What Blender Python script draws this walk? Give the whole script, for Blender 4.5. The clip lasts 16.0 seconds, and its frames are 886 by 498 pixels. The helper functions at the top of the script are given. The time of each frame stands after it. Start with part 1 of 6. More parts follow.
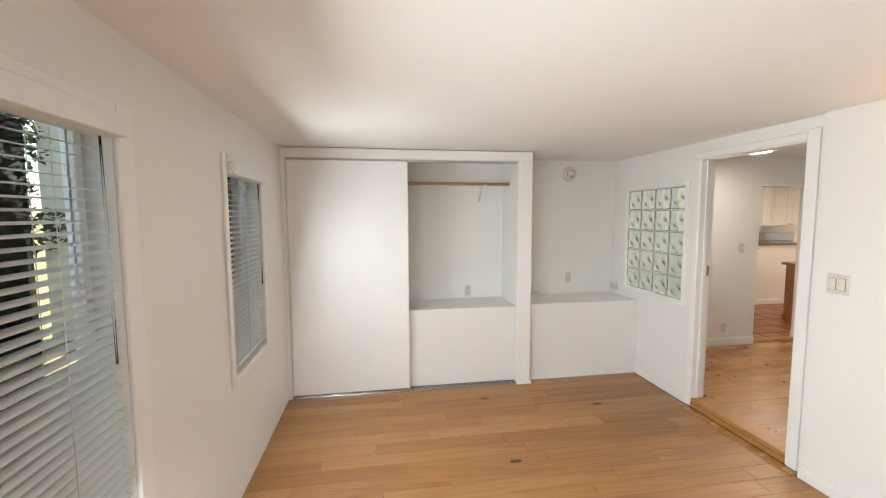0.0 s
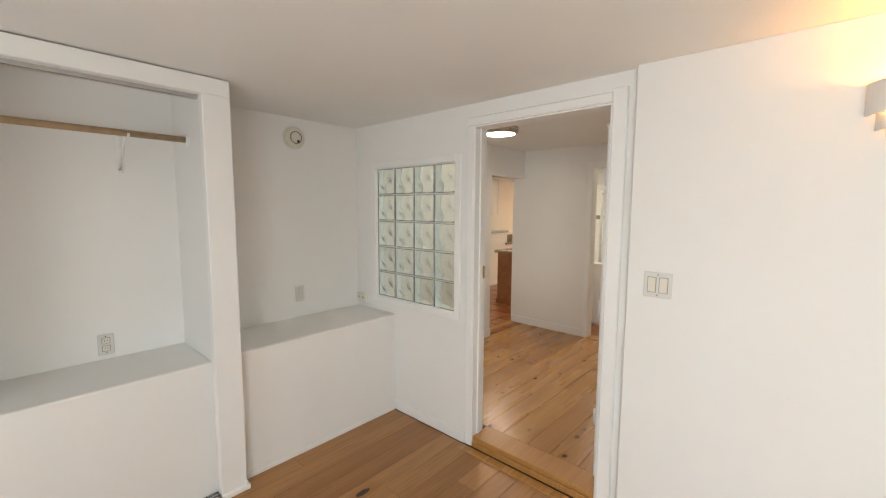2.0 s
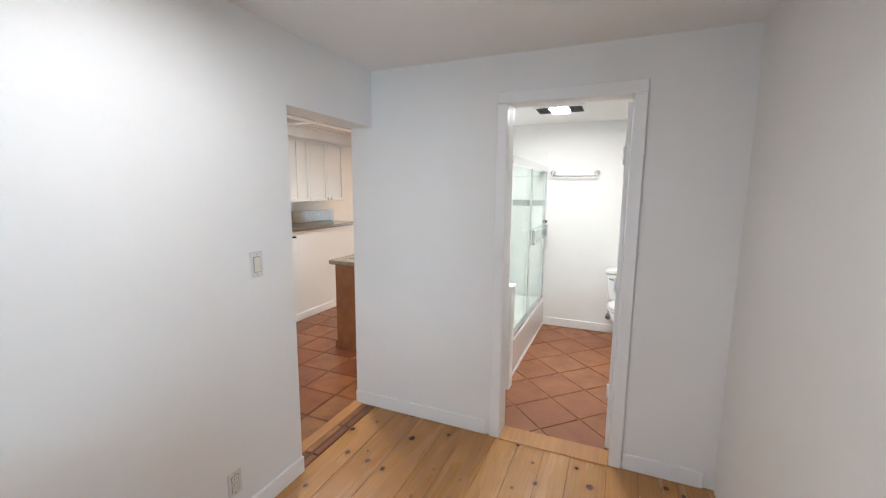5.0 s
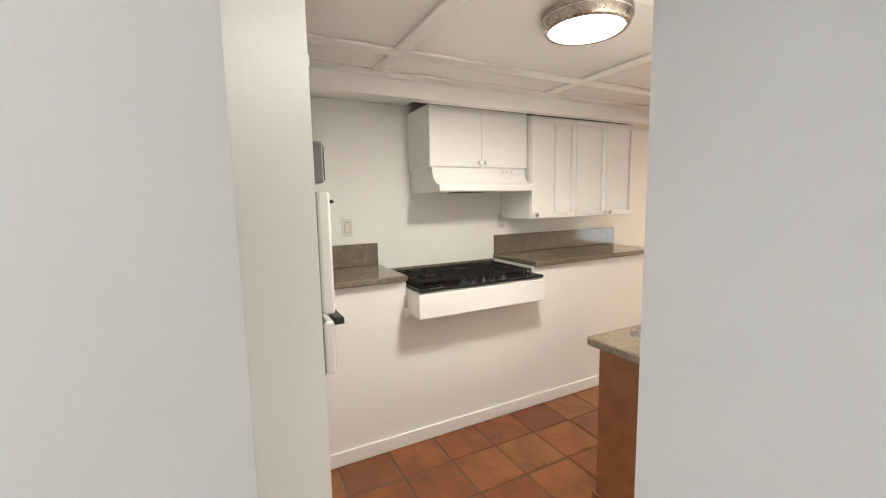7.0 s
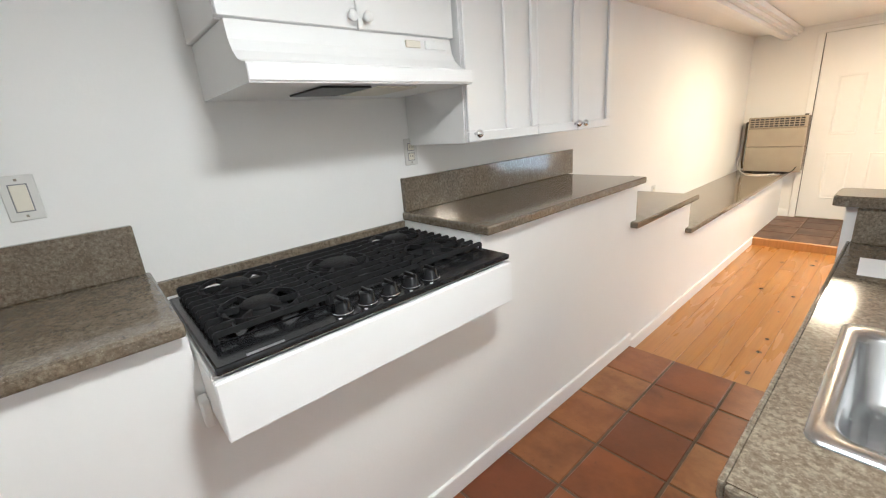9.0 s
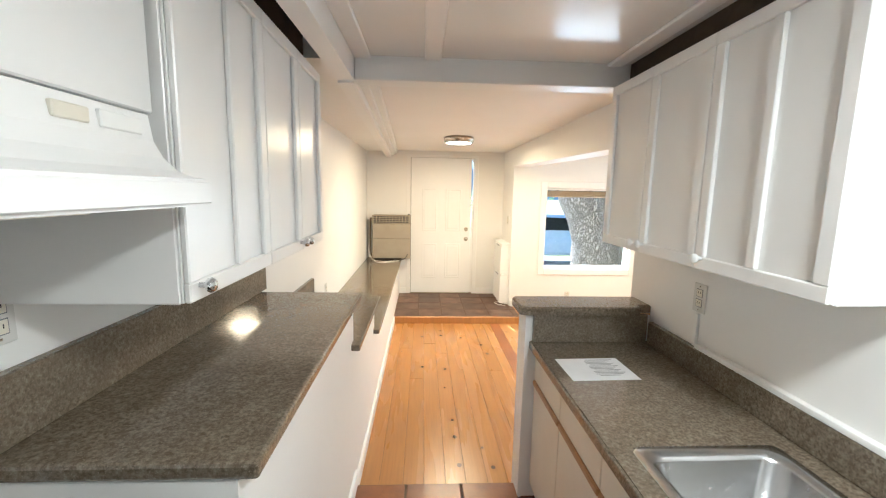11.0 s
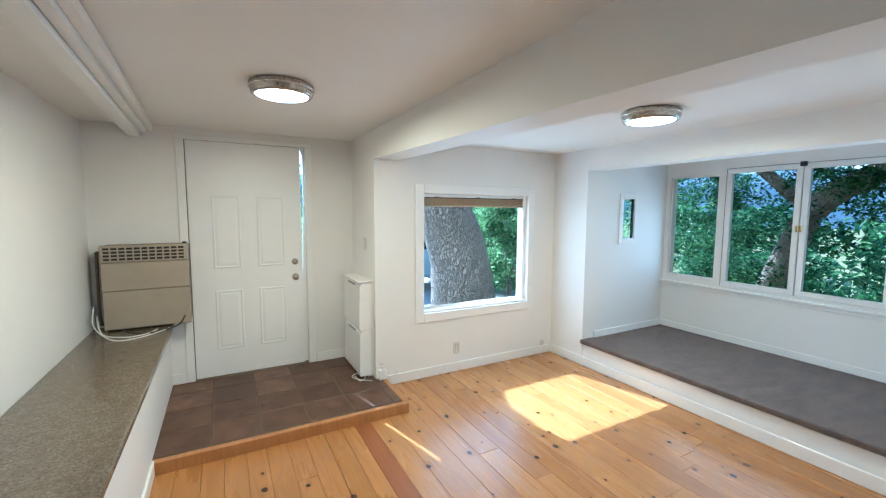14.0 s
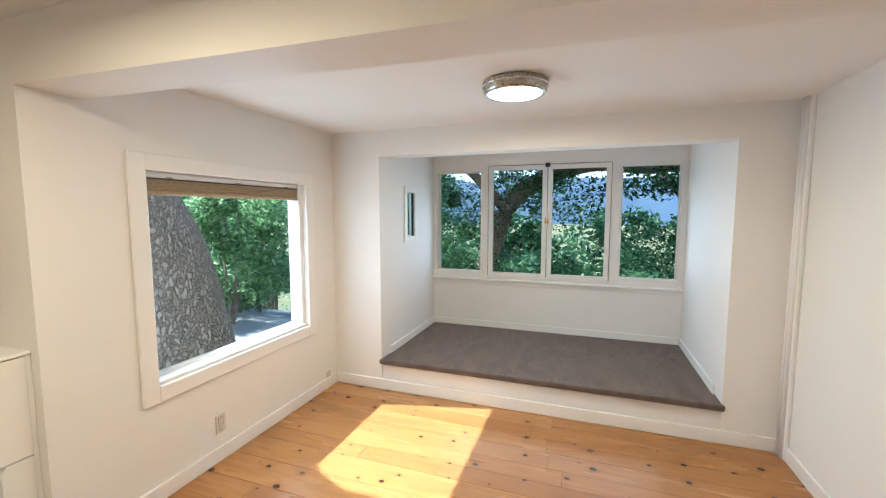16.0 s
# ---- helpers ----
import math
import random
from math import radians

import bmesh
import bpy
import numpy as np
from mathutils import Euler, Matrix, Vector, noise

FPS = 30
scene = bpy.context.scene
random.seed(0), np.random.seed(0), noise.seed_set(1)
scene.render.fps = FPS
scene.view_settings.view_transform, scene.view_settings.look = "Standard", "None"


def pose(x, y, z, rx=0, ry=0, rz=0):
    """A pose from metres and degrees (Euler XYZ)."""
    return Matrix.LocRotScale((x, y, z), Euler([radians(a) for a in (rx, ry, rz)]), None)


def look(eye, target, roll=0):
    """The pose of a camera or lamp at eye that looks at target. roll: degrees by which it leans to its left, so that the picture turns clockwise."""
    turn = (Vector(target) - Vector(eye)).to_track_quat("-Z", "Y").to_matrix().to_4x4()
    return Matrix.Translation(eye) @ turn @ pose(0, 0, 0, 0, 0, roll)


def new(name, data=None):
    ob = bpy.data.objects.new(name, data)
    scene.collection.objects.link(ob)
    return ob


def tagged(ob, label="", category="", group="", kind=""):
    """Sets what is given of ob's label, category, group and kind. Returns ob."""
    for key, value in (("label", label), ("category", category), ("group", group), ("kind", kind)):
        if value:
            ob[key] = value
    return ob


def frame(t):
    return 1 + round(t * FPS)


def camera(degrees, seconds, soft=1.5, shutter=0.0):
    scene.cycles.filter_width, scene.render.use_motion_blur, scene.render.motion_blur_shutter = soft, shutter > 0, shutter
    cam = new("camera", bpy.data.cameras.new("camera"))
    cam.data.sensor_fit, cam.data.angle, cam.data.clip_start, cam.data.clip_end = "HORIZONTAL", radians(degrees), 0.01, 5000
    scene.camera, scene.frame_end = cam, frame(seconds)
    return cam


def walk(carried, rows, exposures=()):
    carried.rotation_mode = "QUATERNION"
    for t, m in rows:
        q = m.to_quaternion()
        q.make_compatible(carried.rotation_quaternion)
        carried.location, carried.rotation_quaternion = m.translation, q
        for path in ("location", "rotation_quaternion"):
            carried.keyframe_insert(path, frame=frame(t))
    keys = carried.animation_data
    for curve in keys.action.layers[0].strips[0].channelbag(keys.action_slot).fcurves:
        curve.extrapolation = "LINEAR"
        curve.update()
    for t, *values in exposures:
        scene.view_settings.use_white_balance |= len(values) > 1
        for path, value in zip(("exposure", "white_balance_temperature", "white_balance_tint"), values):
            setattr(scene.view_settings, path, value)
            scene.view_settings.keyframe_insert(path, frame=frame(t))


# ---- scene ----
cam = camera(95.1, 16.0, 1.2)
PATH = [
    (0, (4.139, -5.159, 1.563), (2.171, -4.847, 1.395), -0.2),
    (0.5, (3.886, -5.063, 1.541), (1.915, -4.761, 1.386), 0.2),
    (1, (3.441, -5.03, 1.592), (1.518, -4.499, 1.446), -0.1),
    (1.5, (3.068, -4.862, 1.51), (1.332, -3.883, 1.341), -0.0),
    (2, (2.744, -4.584, 1.502), (1.408, -3.109, 1.303), 0.3),
    (2.5, (2.427, -4.331, 1.492), (1.563, -2.545, 1.242), -0.3),
    (3, (2.16, -3.974, 1.453), (1.547, -2.094, 1.157), -0.5),
    (3.2, (2.058, -3.801, 1.486), (1.503, -1.902, 1.19), -0.4),
    (5.3, (1.338, -2.033, 1.494), (0.448, -0.261, 1.225), 0.4),
    (5.5, (1.238, -1.888, 1.514), (0.252, -0.166, 1.264), 0.1),
    (6, (0.994, -1.471, 1.529), (-0.277, 0.055, 1.293), -0.5),
    (6.5, (0.692, -1.104, 1.493), (-0.836, 0.163, 1.253), -0.5),
    (7, (0.372, -0.728, 1.494), (-1.391, 0.185, 1.259), -1.1),
    (7.5, (0.136, -0.462, 1.546), (-1.787, 0.038, 1.319), -1.4),
    (8, (-0.129, -0.324, 1.538), (-2.065, 0.121, 1.308), -1.0),
    (8.5, (-0.497, -0.15, 1.478), (-2.283, 0.687, 1.146), -3.0),
    (9, (-0.824, 0.073, 1.418), (-2.285, 1.313, 0.844), -4.7),
    (9.2, (-0.948, 0.177, 1.408), (-2.223, 1.561, 0.73), -4.7),
    (11.3, (-1.487, 0.485, 1.626), (-1.347, 2.473, 1.467), 0.9),
    (11.5, (-1.459, 0.612, 1.643), (-1.452, 2.61, 1.569), 0.6),
    (12, (-1.417, 0.962, 1.636), (-1.56, 2.956, 1.623), 0.6),
    (12.5, (-1.421, 1.376, 1.626), (-1.504, 3.373, 1.566), -0.1),
    (13, (-1.432, 1.792, 1.528), (-1.344, 3.789, 1.45), 0.0),
    (13.5, (-1.407, 2.179, 1.486), (-0.91, 4.112, 1.349), 0.4),
    (14, (-1.404, 2.504, 1.497), (-0.456, 4.255, 1.31), 0.3),
    (14.5, (-1.306, 2.766, 1.456), (-0.011, 4.276, 1.253), 0.6),
    (15, (-1.252, 3.101, 1.517), (0.326, 4.313, 1.32), 0.9),
    (15.5, (-1.263, 3.438, 1.499), (0.493, 4.374, 1.306), 0.6),
    (16, (-1.227, 3.751, 1.448), (0.651, 4.414, 1.266), -0.0),
]
EXPOSURES = [(0.0, 2.0, 7500, 14), (1.5, 1.9, 7900, 14), (2.5, 1.7, 7300, 13), (3.2, 1.65, 6950, 12), (5.3, 2.3, 5850, 10), (7.0, 2.3, 6250, 8),
             (8.0, 2.5, 5500, 7), (9.2, 2.3, 5400, 5), (11.3, 2.35, 5350, 2), (12.5, 2.28, 4900, 0), (13.5, 1.7, 4500, -4), (14.5, 1.45, 4400, -4), (15.2, 1.42, 5150, 0), (16.0, 1.4, 5300, 3)]
walk(cam, [(t, look(eye, target, roll)) for t, eye, target, roll in PATH], EXPOSURES)

# ---- world, sun, large lights ----
world = bpy.data.worlds.new("sky")
scene.world = world
world.use_nodes = True
wn = world.node_tree.nodes
sky = wn.new("ShaderNodeTexSky")
sky.sky_type = "NISHITA"
sky.sun_disc = False
SUN_WAY = Vector((0.235, -0.94, -1.0)).normalized()
sky.sun_elevation = math.asin(-SUN_WAY.z)
sky.sun_rotation = math.atan2(-SUN_WAY.x, -SUN_WAY.y)
world.node_tree.links.new(sky.outputs[0], wn["Background"].inputs[0])
wn["Background"].inputs[1].default_value = 0.15


def lamp(name, kind, m, energy, color=(1, 1, 1), size=1.0, size_y=None):
    data = bpy.data.lights.new(name, kind)
    data.energy, data.color = energy, color
    ob = new(name, data)
    ob.matrix_world = m
    if kind == "AREA":
        data.shape = "RECTANGLE" if size_y else "DISK"
        data.size = size
        if size_y:
            data.size_y = size_y
    elif kind == "SUN":
        data.angle = radians(0.5)
    else:
        data.shadow_soft_size = size
    return ob


sun = lamp("sun", "SUN", look((0, 0, 20), Vector((0, 0, 20)) + SUN_WAY), 5.0, (1.0, 0.96, 0.90))
# added area lamps at the windows' room side stand in for the sky's light
lamp("skylight_bedroom_wide", "AREA", pose(3.71, -5.78, 1.14, 67, 0, 0), 19, (0.74, 0.88, 1.0), 1.9, 0.8)
lamp("skylight_bedroom_small", "AREA", pose(1.47, -5.86, 1.3, 80, 0, 0), 4.6, (0.74, 0.88, 1.0), 0.58, 0.8)
lamp("skylight_dining", "AREA", pose(0.78, 5.86, 1.05, -90, 0, 0), 3.2, (0.90, 0.96, 1.0), 1.1, 0.85)
lamp("skylight_bay", "AREA", look((2.975, 4.12, 1.2), (0, 4.12, 1.2)), 3.4, (0.90, 0.96, 1.0), 2.2, 0.7)


# ---- materials ----
def nodes_of(name):
    m = bpy.data.materials.new(name)
    m.use_nodes = True
    return m, m.node_tree.nodes, m.node_tree.links, m.node_tree.nodes["Principled BSDF"]


def noise_at(n, l, scale, detail=4.0, rough=0.6, stretch=(1, 1, 1), own=False):
    geo = n.new("ShaderNodeNewGeometry")
    mp = n.new("ShaderNodeMapping")
    mp.inputs["Scale"].default_value = stretch
    if own:
        info = n.new("ShaderNodeObjectInfo")
        mul = n.new("ShaderNodeVectorMath")
        mul.operation = "SCALE"
        mul.inputs["Scale"].default_value = 37.0
        comb = n.new("ShaderNodeCombineXYZ")
        l.new(info.outputs["Random"], comb.inputs[0])
        l.new(info.outputs["Random"], comb.inputs[1])
        l.new(comb.outputs[0], mul.inputs[0])
        add = n.new("ShaderNodeVectorMath")
        l.new(geo.outputs["Position"], add.inputs[0])
        l.new(mul.outputs[0], add.inputs[1])
        l.new(add.outputs[0], mp.inputs["Vector"])
    else:
        l.new(geo.outputs["Position"], mp.inputs["Vector"])
    t = n.new("ShaderNodeTexNoise")
    t.inputs["Scale"].default_value = scale
    t.inputs["Detail"].default_value = detail
    t.inputs["Roughness"].default_value = rough
    l.new(mp.outputs[0], t.inputs["Vector"])
    return t.outputs["Fac"]


def ramp(n, l, fac, stops):
    r = n.new("ShaderNodeValToRGB")
    while len(r.color_ramp.elements) < len(stops):
        r.color_ramp.elements.new(0.5)
    for e, (p, c) in zip(r.color_ramp.elements, stops):
        e.position, e.color = p, (*c, 1)
    l.new(fac, r.inputs[0])
    return r.outputs[0]


def mixc(n, l, fac, a, b, mode="MIX"):
    m = n.new("ShaderNodeMix")
    m.data_type, m.blend_type = "RGBA", mode
    for slot, v in ((0, fac), (6, a), (7, b)):
        if isinstance(v, (int, float)):
            m.inputs[slot].default_value = v
        elif isinstance(v, tuple):
            m.inputs[slot].default_value = (*v, 1)
        else:
            l.new(v, m.inputs[slot])
    return m.outputs[2]


def arith(n, l, op, a, b):
    m = n.new("ShaderNodeMath")
    m.operation = op
    for slot, v in ((0, a), (1, b)):
        if isinstance(v, (int, float)):
            m.inputs[slot].default_value = v
        else:
            l.new(v, m.inputs[slot])
    return m.outputs[0]


def bump(n, l, bsdf, height, strength, distance=0.01):
    b = n.new("ShaderNodeBump")
    b.inputs["Strength"].default_value, b.inputs["Distance"].default_value = strength, distance
    l.new(height, b.inputs["Height"])
    l.new(b.outputs[0], bsdf.inputs["Normal"])


def surface(name, a, b, scale=8.0, rough=0.5, metal=0.0, relief=0.0, relief_scale=120.0, rough_to=None, coat=0.0):
    """A two-tone surface with mottling, fine relief and uneven gloss."""
    m, n, l, p = nodes_of(name)
    coarse = noise_at(n, l, scale, 5)
    l.new(ramp(n, l, coarse, [(0.3, a), (0.7, b)]), p.inputs["Base Color"])
    p.inputs["Metallic"].default_value = metal
    p.inputs["Coat Weight"].default_value = coat
    lo, hi = rough, rough_to if rough_to is not None else min(1, rough * 1.25)
    fine = noise_at(n, l, scale * 3.1, 4)
    r = n.new("ShaderNodeMapRange")
    r.inputs[1].default_value, r.inputs[2].default_value, r.inputs[3].default_value, r.inputs[4].default_value = 0.3, 0.7, lo, hi
    l.new(fine, r.inputs[0])
    l.new(r.outputs[0], p.inputs["Roughness"])
    if relief:
        bump(n, l, p, noise_at(n, l, relief_scale, 3), relief, 0.004)
    return m


WALL = surface("wall_paint", (0.80, 0.79, 0.765), (0.83, 0.82, 0.80), 1.3, 0.5, relief=0.1, relief_scale=90, rough_to=0.58)
CEIL = surface("ceiling_paint", (0.83, 0.82, 0.80), (0.86, 0.85, 0.83), 1.1, 0.5, relief=0.15, relief_scale=140, rough_to=0.7)
GLOSSCEIL = surface("gloss_ceiling_paint", (0.83, 0.81, 0.785), (0.86, 0.84, 0.82), 1.2, 0.16, relief=0.04, relief_scale=10, rough_to=0.19)
TRIM = surface("trim_paint", (0.82, 0.815, 0.80), (0.86, 0.855, 0.84), 1.5, 0.32, relief=0.05, relief_scale=90, rough_to=0.38)
DOORP = surface("door_paint", (0.83, 0.83, 0.825), (0.86, 0.86, 0.855), 3, 0.3, relief=0.05, relief_scale=60, rough_to=0.38)
CABINET = surface("cabinet_paint", (0.80, 0.795, 0.78), (0.84, 0.835, 0.82), 0.9, 0.3, relief=0.02, relief_scale=70, rough_to=0.31)
PLASTIC = surface("white_plastic", (0.80, 0.80, 0.78), (0.83, 0.83, 0.81), 12, 0.32)
PLATEW = surface("wall_plate_plastic", (0.64, 0.63, 0.60), (0.68, 0.67, 0.64), 12, 0.3)
IVORY = surface("ivory_plastic", (0.70, 0.66, 0.56), (0.74, 0.70, 0.60), 12, 0.34)
DARK = surface("dark_plastic", (0.012, 0.012, 0.013), (0.02, 0.02, 0.022), 15, 0.3)
NICKEL = surface("brushed_nickel", (0.42, 0.38, 0.33), (0.50, 0.46, 0.40), 30, 0.24, 1.0, relief=0.05, relief_scale=300)
CHROME = surface("chrome", (0.75, 0.76, 0.78), (0.80, 0.81, 0.82), 20, 0.08, 1.0)
STEEL = surface("stainless_steel", (0.55, 0.56, 0.57), (0.62, 0.63, 0.64), 25, 0.22, 1.0, relief=0.06, relief_scale=220)
BRASS = surface("worn_brass", (0.52, 0.35, 0.13), (0.62, 0.43, 0.18), 40, 0.22, 1.0)
PORCELAIN = surface("porcelain", (0.82, 0.82, 0.80), (0.85, 0.85, 0.83), 5, 0.08, coat=0.4)
ENAMEL = surface("black_enamel", (0.008, 0.008, 0.009), (0.016, 0.016, 0.017), 20, 0.14, rough_to=0.24, coat=0.1)
IRON = surface("cast_iron", (0.006, 0.006, 0.0065), (0.012, 0.012, 0.0125), 60, 0.6, relief=0.3, relief_scale=500)
for flat_black in (IRON, ENAMEL):
    flat_black.node_tree.nodes["Principled BSDF"].inputs["Specular IOR Level"].default_value = 0.25
# near-black colour for the shade in the gaps above the wall cabinets
GAPSHADE = surface("cabinet_gap_shade", (0.035, 0.024, 0.016), (0.07, 0.048, 0.032), 9, 0.9, relief=0.3, relief_scale=80)
HEATER = surface("beige_enamel", (0.36, 0.31, 0.24), (0.40, 0.35, 0.275), 6, 0.38)
HEATDARK = surface("brown_enamel", (0.13, 0.095, 0.06), (0.17, 0.125, 0.085), 8, 0.45)
GREYMETAL = surface("grey_metal", (0.20, 0.21, 0.22), (0.28, 0.29, 0.30), 18, 0.3, 0.6)
BLINDW = surface("white_blind", (0.76, 0.79, 0.79), (0.81, 0.84, 0.84), 10, 0.4)
BLINDB = surface("tan_fabric", (0.33, 0.25, 0.16), (0.42, 0.33, 0.22), 60, 0.9, relief=0.3, relief_scale=400)
PAPER = surface("paper", (0.82, 0.83, 0.84), (0.86, 0.87, 0.88), 20, 0.7)
INK = surface("grey_ink", (0.25, 0.25, 0.27), (0.32, 0.32, 0.34), 20, 0.8)
CORD = surface("white_cord", (0.72, 0.70, 0.66), (0.78, 0.76, 0.72), 30, 0.5)
GROUT = surface("brown_grout", (0.11, 0.075, 0.05), (0.16, 0.115, 0.08), 25, 0.9, relief=0.4, relief_scale=200)
LIGHTGROUT = surface("tan_grout", (0.30, 0.21, 0.14), (0.36, 0.26, 0.18), 25, 0.9, relief=0.3, relief_scale=200)
GAP = surface("floor_gap", (0.05, 0.025, 0.01), (0.09, 0.045, 0.02), 20, 0.9)
CHERRY = surface("stained_cabinet_wood", (0.20, 0.075, 0.03), (0.30, 0.125, 0.05), 9, 0.35, relief=0.1, relief_scale=90)
OAKPULL = surface("oak_pull", (0.30, 0.15, 0.06), (0.42, 0.23, 0.10), 20, 0.4, relief=0.1, relief_scale=150)
CREAMLAM = surface("cream_laminate", (0.66, 0.60, 0.50), (0.70, 0.64, 0.54), 4, 0.35)
RODWOOD = surface("rod_wood", (0.34, 0.22, 0.12), (0.44, 0.30, 0.18), 25, 0.45)
MORTAR = surface("white_mortar", (0.60, 0.64, 0.60), (0.68, 0.72, 0.68), 30, 0.6)


def lit(name, color, strength):
    m, n, l, p = nodes_of(name)
    p.inputs["Base Color"].default_value = (0.9, 0.9, 0.88, 1)
    p.inputs["Emission Color"].default_value = (*color, 1)
    p.inputs["Emission Strength"].default_value = strength
    return m


DIFFUSERCOOL = lit("daylight_diffuser", (1.0, 0.95, 0.88), 5.0)
BULB = lit("warm_bulb", (1.0, 0.55, 0.16), 12.0)


def glass(name, tint=(1, 1, 1), rough=0.0, wavy=0.0, ior=1.45, scale=9.0):
    m, n, l, p = nodes_of(name)
    p.inputs["Base Color"].default_value = (*tint, 1)
    p.inputs["Transmission Weight"].default_value = 1.0
    p.inputs["Roughness"].default_value = rough
    p.inputs["IOR"].default_value = ior
    if wavy:
        bump(n, l, p, noise_at(n, l, scale, 0.6, 0.4, (1, 1, 0.7), own=True), wavy, 0.05)
    return m


PANE = glass("window_glass", (0.98, 1.0, 1.0), ior=1.02)
SHOWERGLASS = glass("shower_glass", (0.86, 0.95, 0.92), 0.06, ior=1.1)
BLOCKGLASS = glass("block_glass", (0.925, 0.965, 0.945), 0.01, ior=1.5)
KNOBGLASS = glass("knob_glass", (0.95, 0.96, 0.96), 0.05, ior=1.45)


def screen_mesh():
    m, n, l, p = nodes_of("insect_screen")
    p.inputs["Base Color"].default_value = (0.02, 0.022, 0.022, 1)
    p.inputs["Alpha"].default_value = 0.78
    p.inputs["Roughness"].default_value = 0.8
    return m


SCREEN = screen_mesh()


def plank_wood(name, tones, grain_dark, knots=0.0, knot_scale=4.0, rough=0.3, streaks=0.3, knot_stretch=0.8):
    """Boards that run along y: long grain, growth streaks, knots, a tone for each board."""
    m, n, l, p = nodes_of(name)
    info = n.new("ShaderNodeObjectInfo")
    tone = ramp(n, l, info.outputs["Random"], [(i / (len(tones) - 1), c) for i, c in enumerate(tones)])
    grain = noise_at(n, l, 6.0, 6, 0.65, (14, 0.55, 1), own=True)
    broad = noise_at(n, l, 1.6, 3, 0.5, (5, 0.5, 1), own=True)
    col = mixc(n, l, ramp(n, l, grain, [(0.42, (0, 0, 0)), (0.75, (1, 1, 1))]), tone, grain_dark)
    soft = n.new("ShaderNodeMix")
    soft.data_type = "RGBA"
    soft.inputs[0].default_value = 0.55
    l.new(tone, soft.inputs[6])
    l.new(col, soft.inputs[7])
    col = soft.outputs[2]
    col = mixc(n, l, arith(n, l, "MULTIPLY", ramp(n, l, broad, [(0.5, (0, 0, 0)), (0.72, (1, 1, 1))]), streaks), col, grain_dark)
    if knots:
        geo = n.new("ShaderNodeNewGeometry")
        mp = n.new("ShaderNodeMapping")
        mp.inputs["Scale"].default_value = (1, knot_stretch, 0)
        l.new(geo.outputs["Position"], mp.inputs["Vector"])
        wob = n.new("ShaderNodeTexNoise")
        wob.inputs["Scale"].default_value = 40
        l.new(geo.outputs["Position"], wob.inputs["Vector"])
        v = n.new("ShaderNodeTexVoronoi")
        v.voronoi_dimensions = "2D"
        v.inputs["Scale"].default_value = knot_scale
        l.new(mp.outputs[0], v.inputs["Vector"])
        sep = n.new("ShaderNodeSeparateColor")
        l.new(v.outputs["Color"], sep.inputs[0])
        keep = arith(n, l, "LESS_THAN", sep.outputs[0], knots)
        radius = arith(n, l, "MULTIPLY_ADD", sep.outputs[1], 0.075)
        radius.node.inputs[2].default_value = 0.02
        d = arith(n, l, "MULTIPLY_ADD", wob.outputs[0], 0.03)
        l.new(v.outputs["Distance"], d.node.inputs[2])
        d = arith(n, l, "SUBTRACT", d, 0.015)
        core = arith(n, l, "MULTIPLY", arith(n, l, "LESS_THAN", d, radius), keep)
        halo = n.new("ShaderNodeMapRange")
        l.new(arith(n, l, "DIVIDE", d, radius), halo.inputs[0])
        halo.inputs[1].default_value, halo.inputs[2].default_value = 1.0, 3.2
        halo.inputs[3].default_value, halo.inputs[4].default_value = 0.45, 0.0
        col = mixc(n, l, arith(n, l, "MULTIPLY", halo.outputs[0], keep), col, (0.30, 0.12, 0.03))
        col = mixc(n, l, core, col, (0.05, 0.019, 0.006))
    l.new(col, p.inputs["Base Color"])
    rr = n.new("ShaderNodeMapRange")
    l.new(broad, rr.inputs[0])
    rr.inputs[3].default_value, rr.inputs[4].default_value = rough * 0.75, rough * 1.35
    l.new(rr.outputs[0], p.inputs["Roughness"])
    bump(n, l, p, grain, 0.12, 0.004)
    return m


OAK = plank_wood("oak_boards", [(0.35, 0.155, 0.05), (0.41, 0.195, 0.068), (0.46, 0.23, 0.085), (0.37, 0.17, 0.055), (0.48, 0.245, 0.095)], (0.19, 0.075, 0.022), 0.3, 3.0, 0.34, 0.5, 0.36)
PINE = plank_wood("pine_boards", [(0.41, 0.20, 0.06), (0.46, 0.235, 0.074), (0.51, 0.27, 0.092), (0.38, 0.178, 0.052), (0.44, 0.218, 0.066)], (0.25, 0.10, 0.028), 0.72, 5.4, 0.26, 0.38)
CLEARPINE = plank_wood("clear_pine_boards", [(0.42, 0.20, 0.055), (0.46, 0.225, 0.065), (0.40, 0.188, 0.05), (0.44, 0.21, 0.06)], (0.29, 0.12, 0.032), 0.3, 4.6, 0.26, 0.25)
REDPINE = plank_wood("red_pine_board", [(0.30, 0.105, 0.03), (0.33, 0.12, 0.036)], (0.17, 0.055, 0.017), 0.3, 4.0, 0.28, 0.5)
EDGEWOOD = plank_wood("pine_edge", [(0.44, 0.20, 0.06), (0.50, 0.25, 0.08)], (0.26, 0.10, 0.03), 0, 4, 0.35, 0.4)


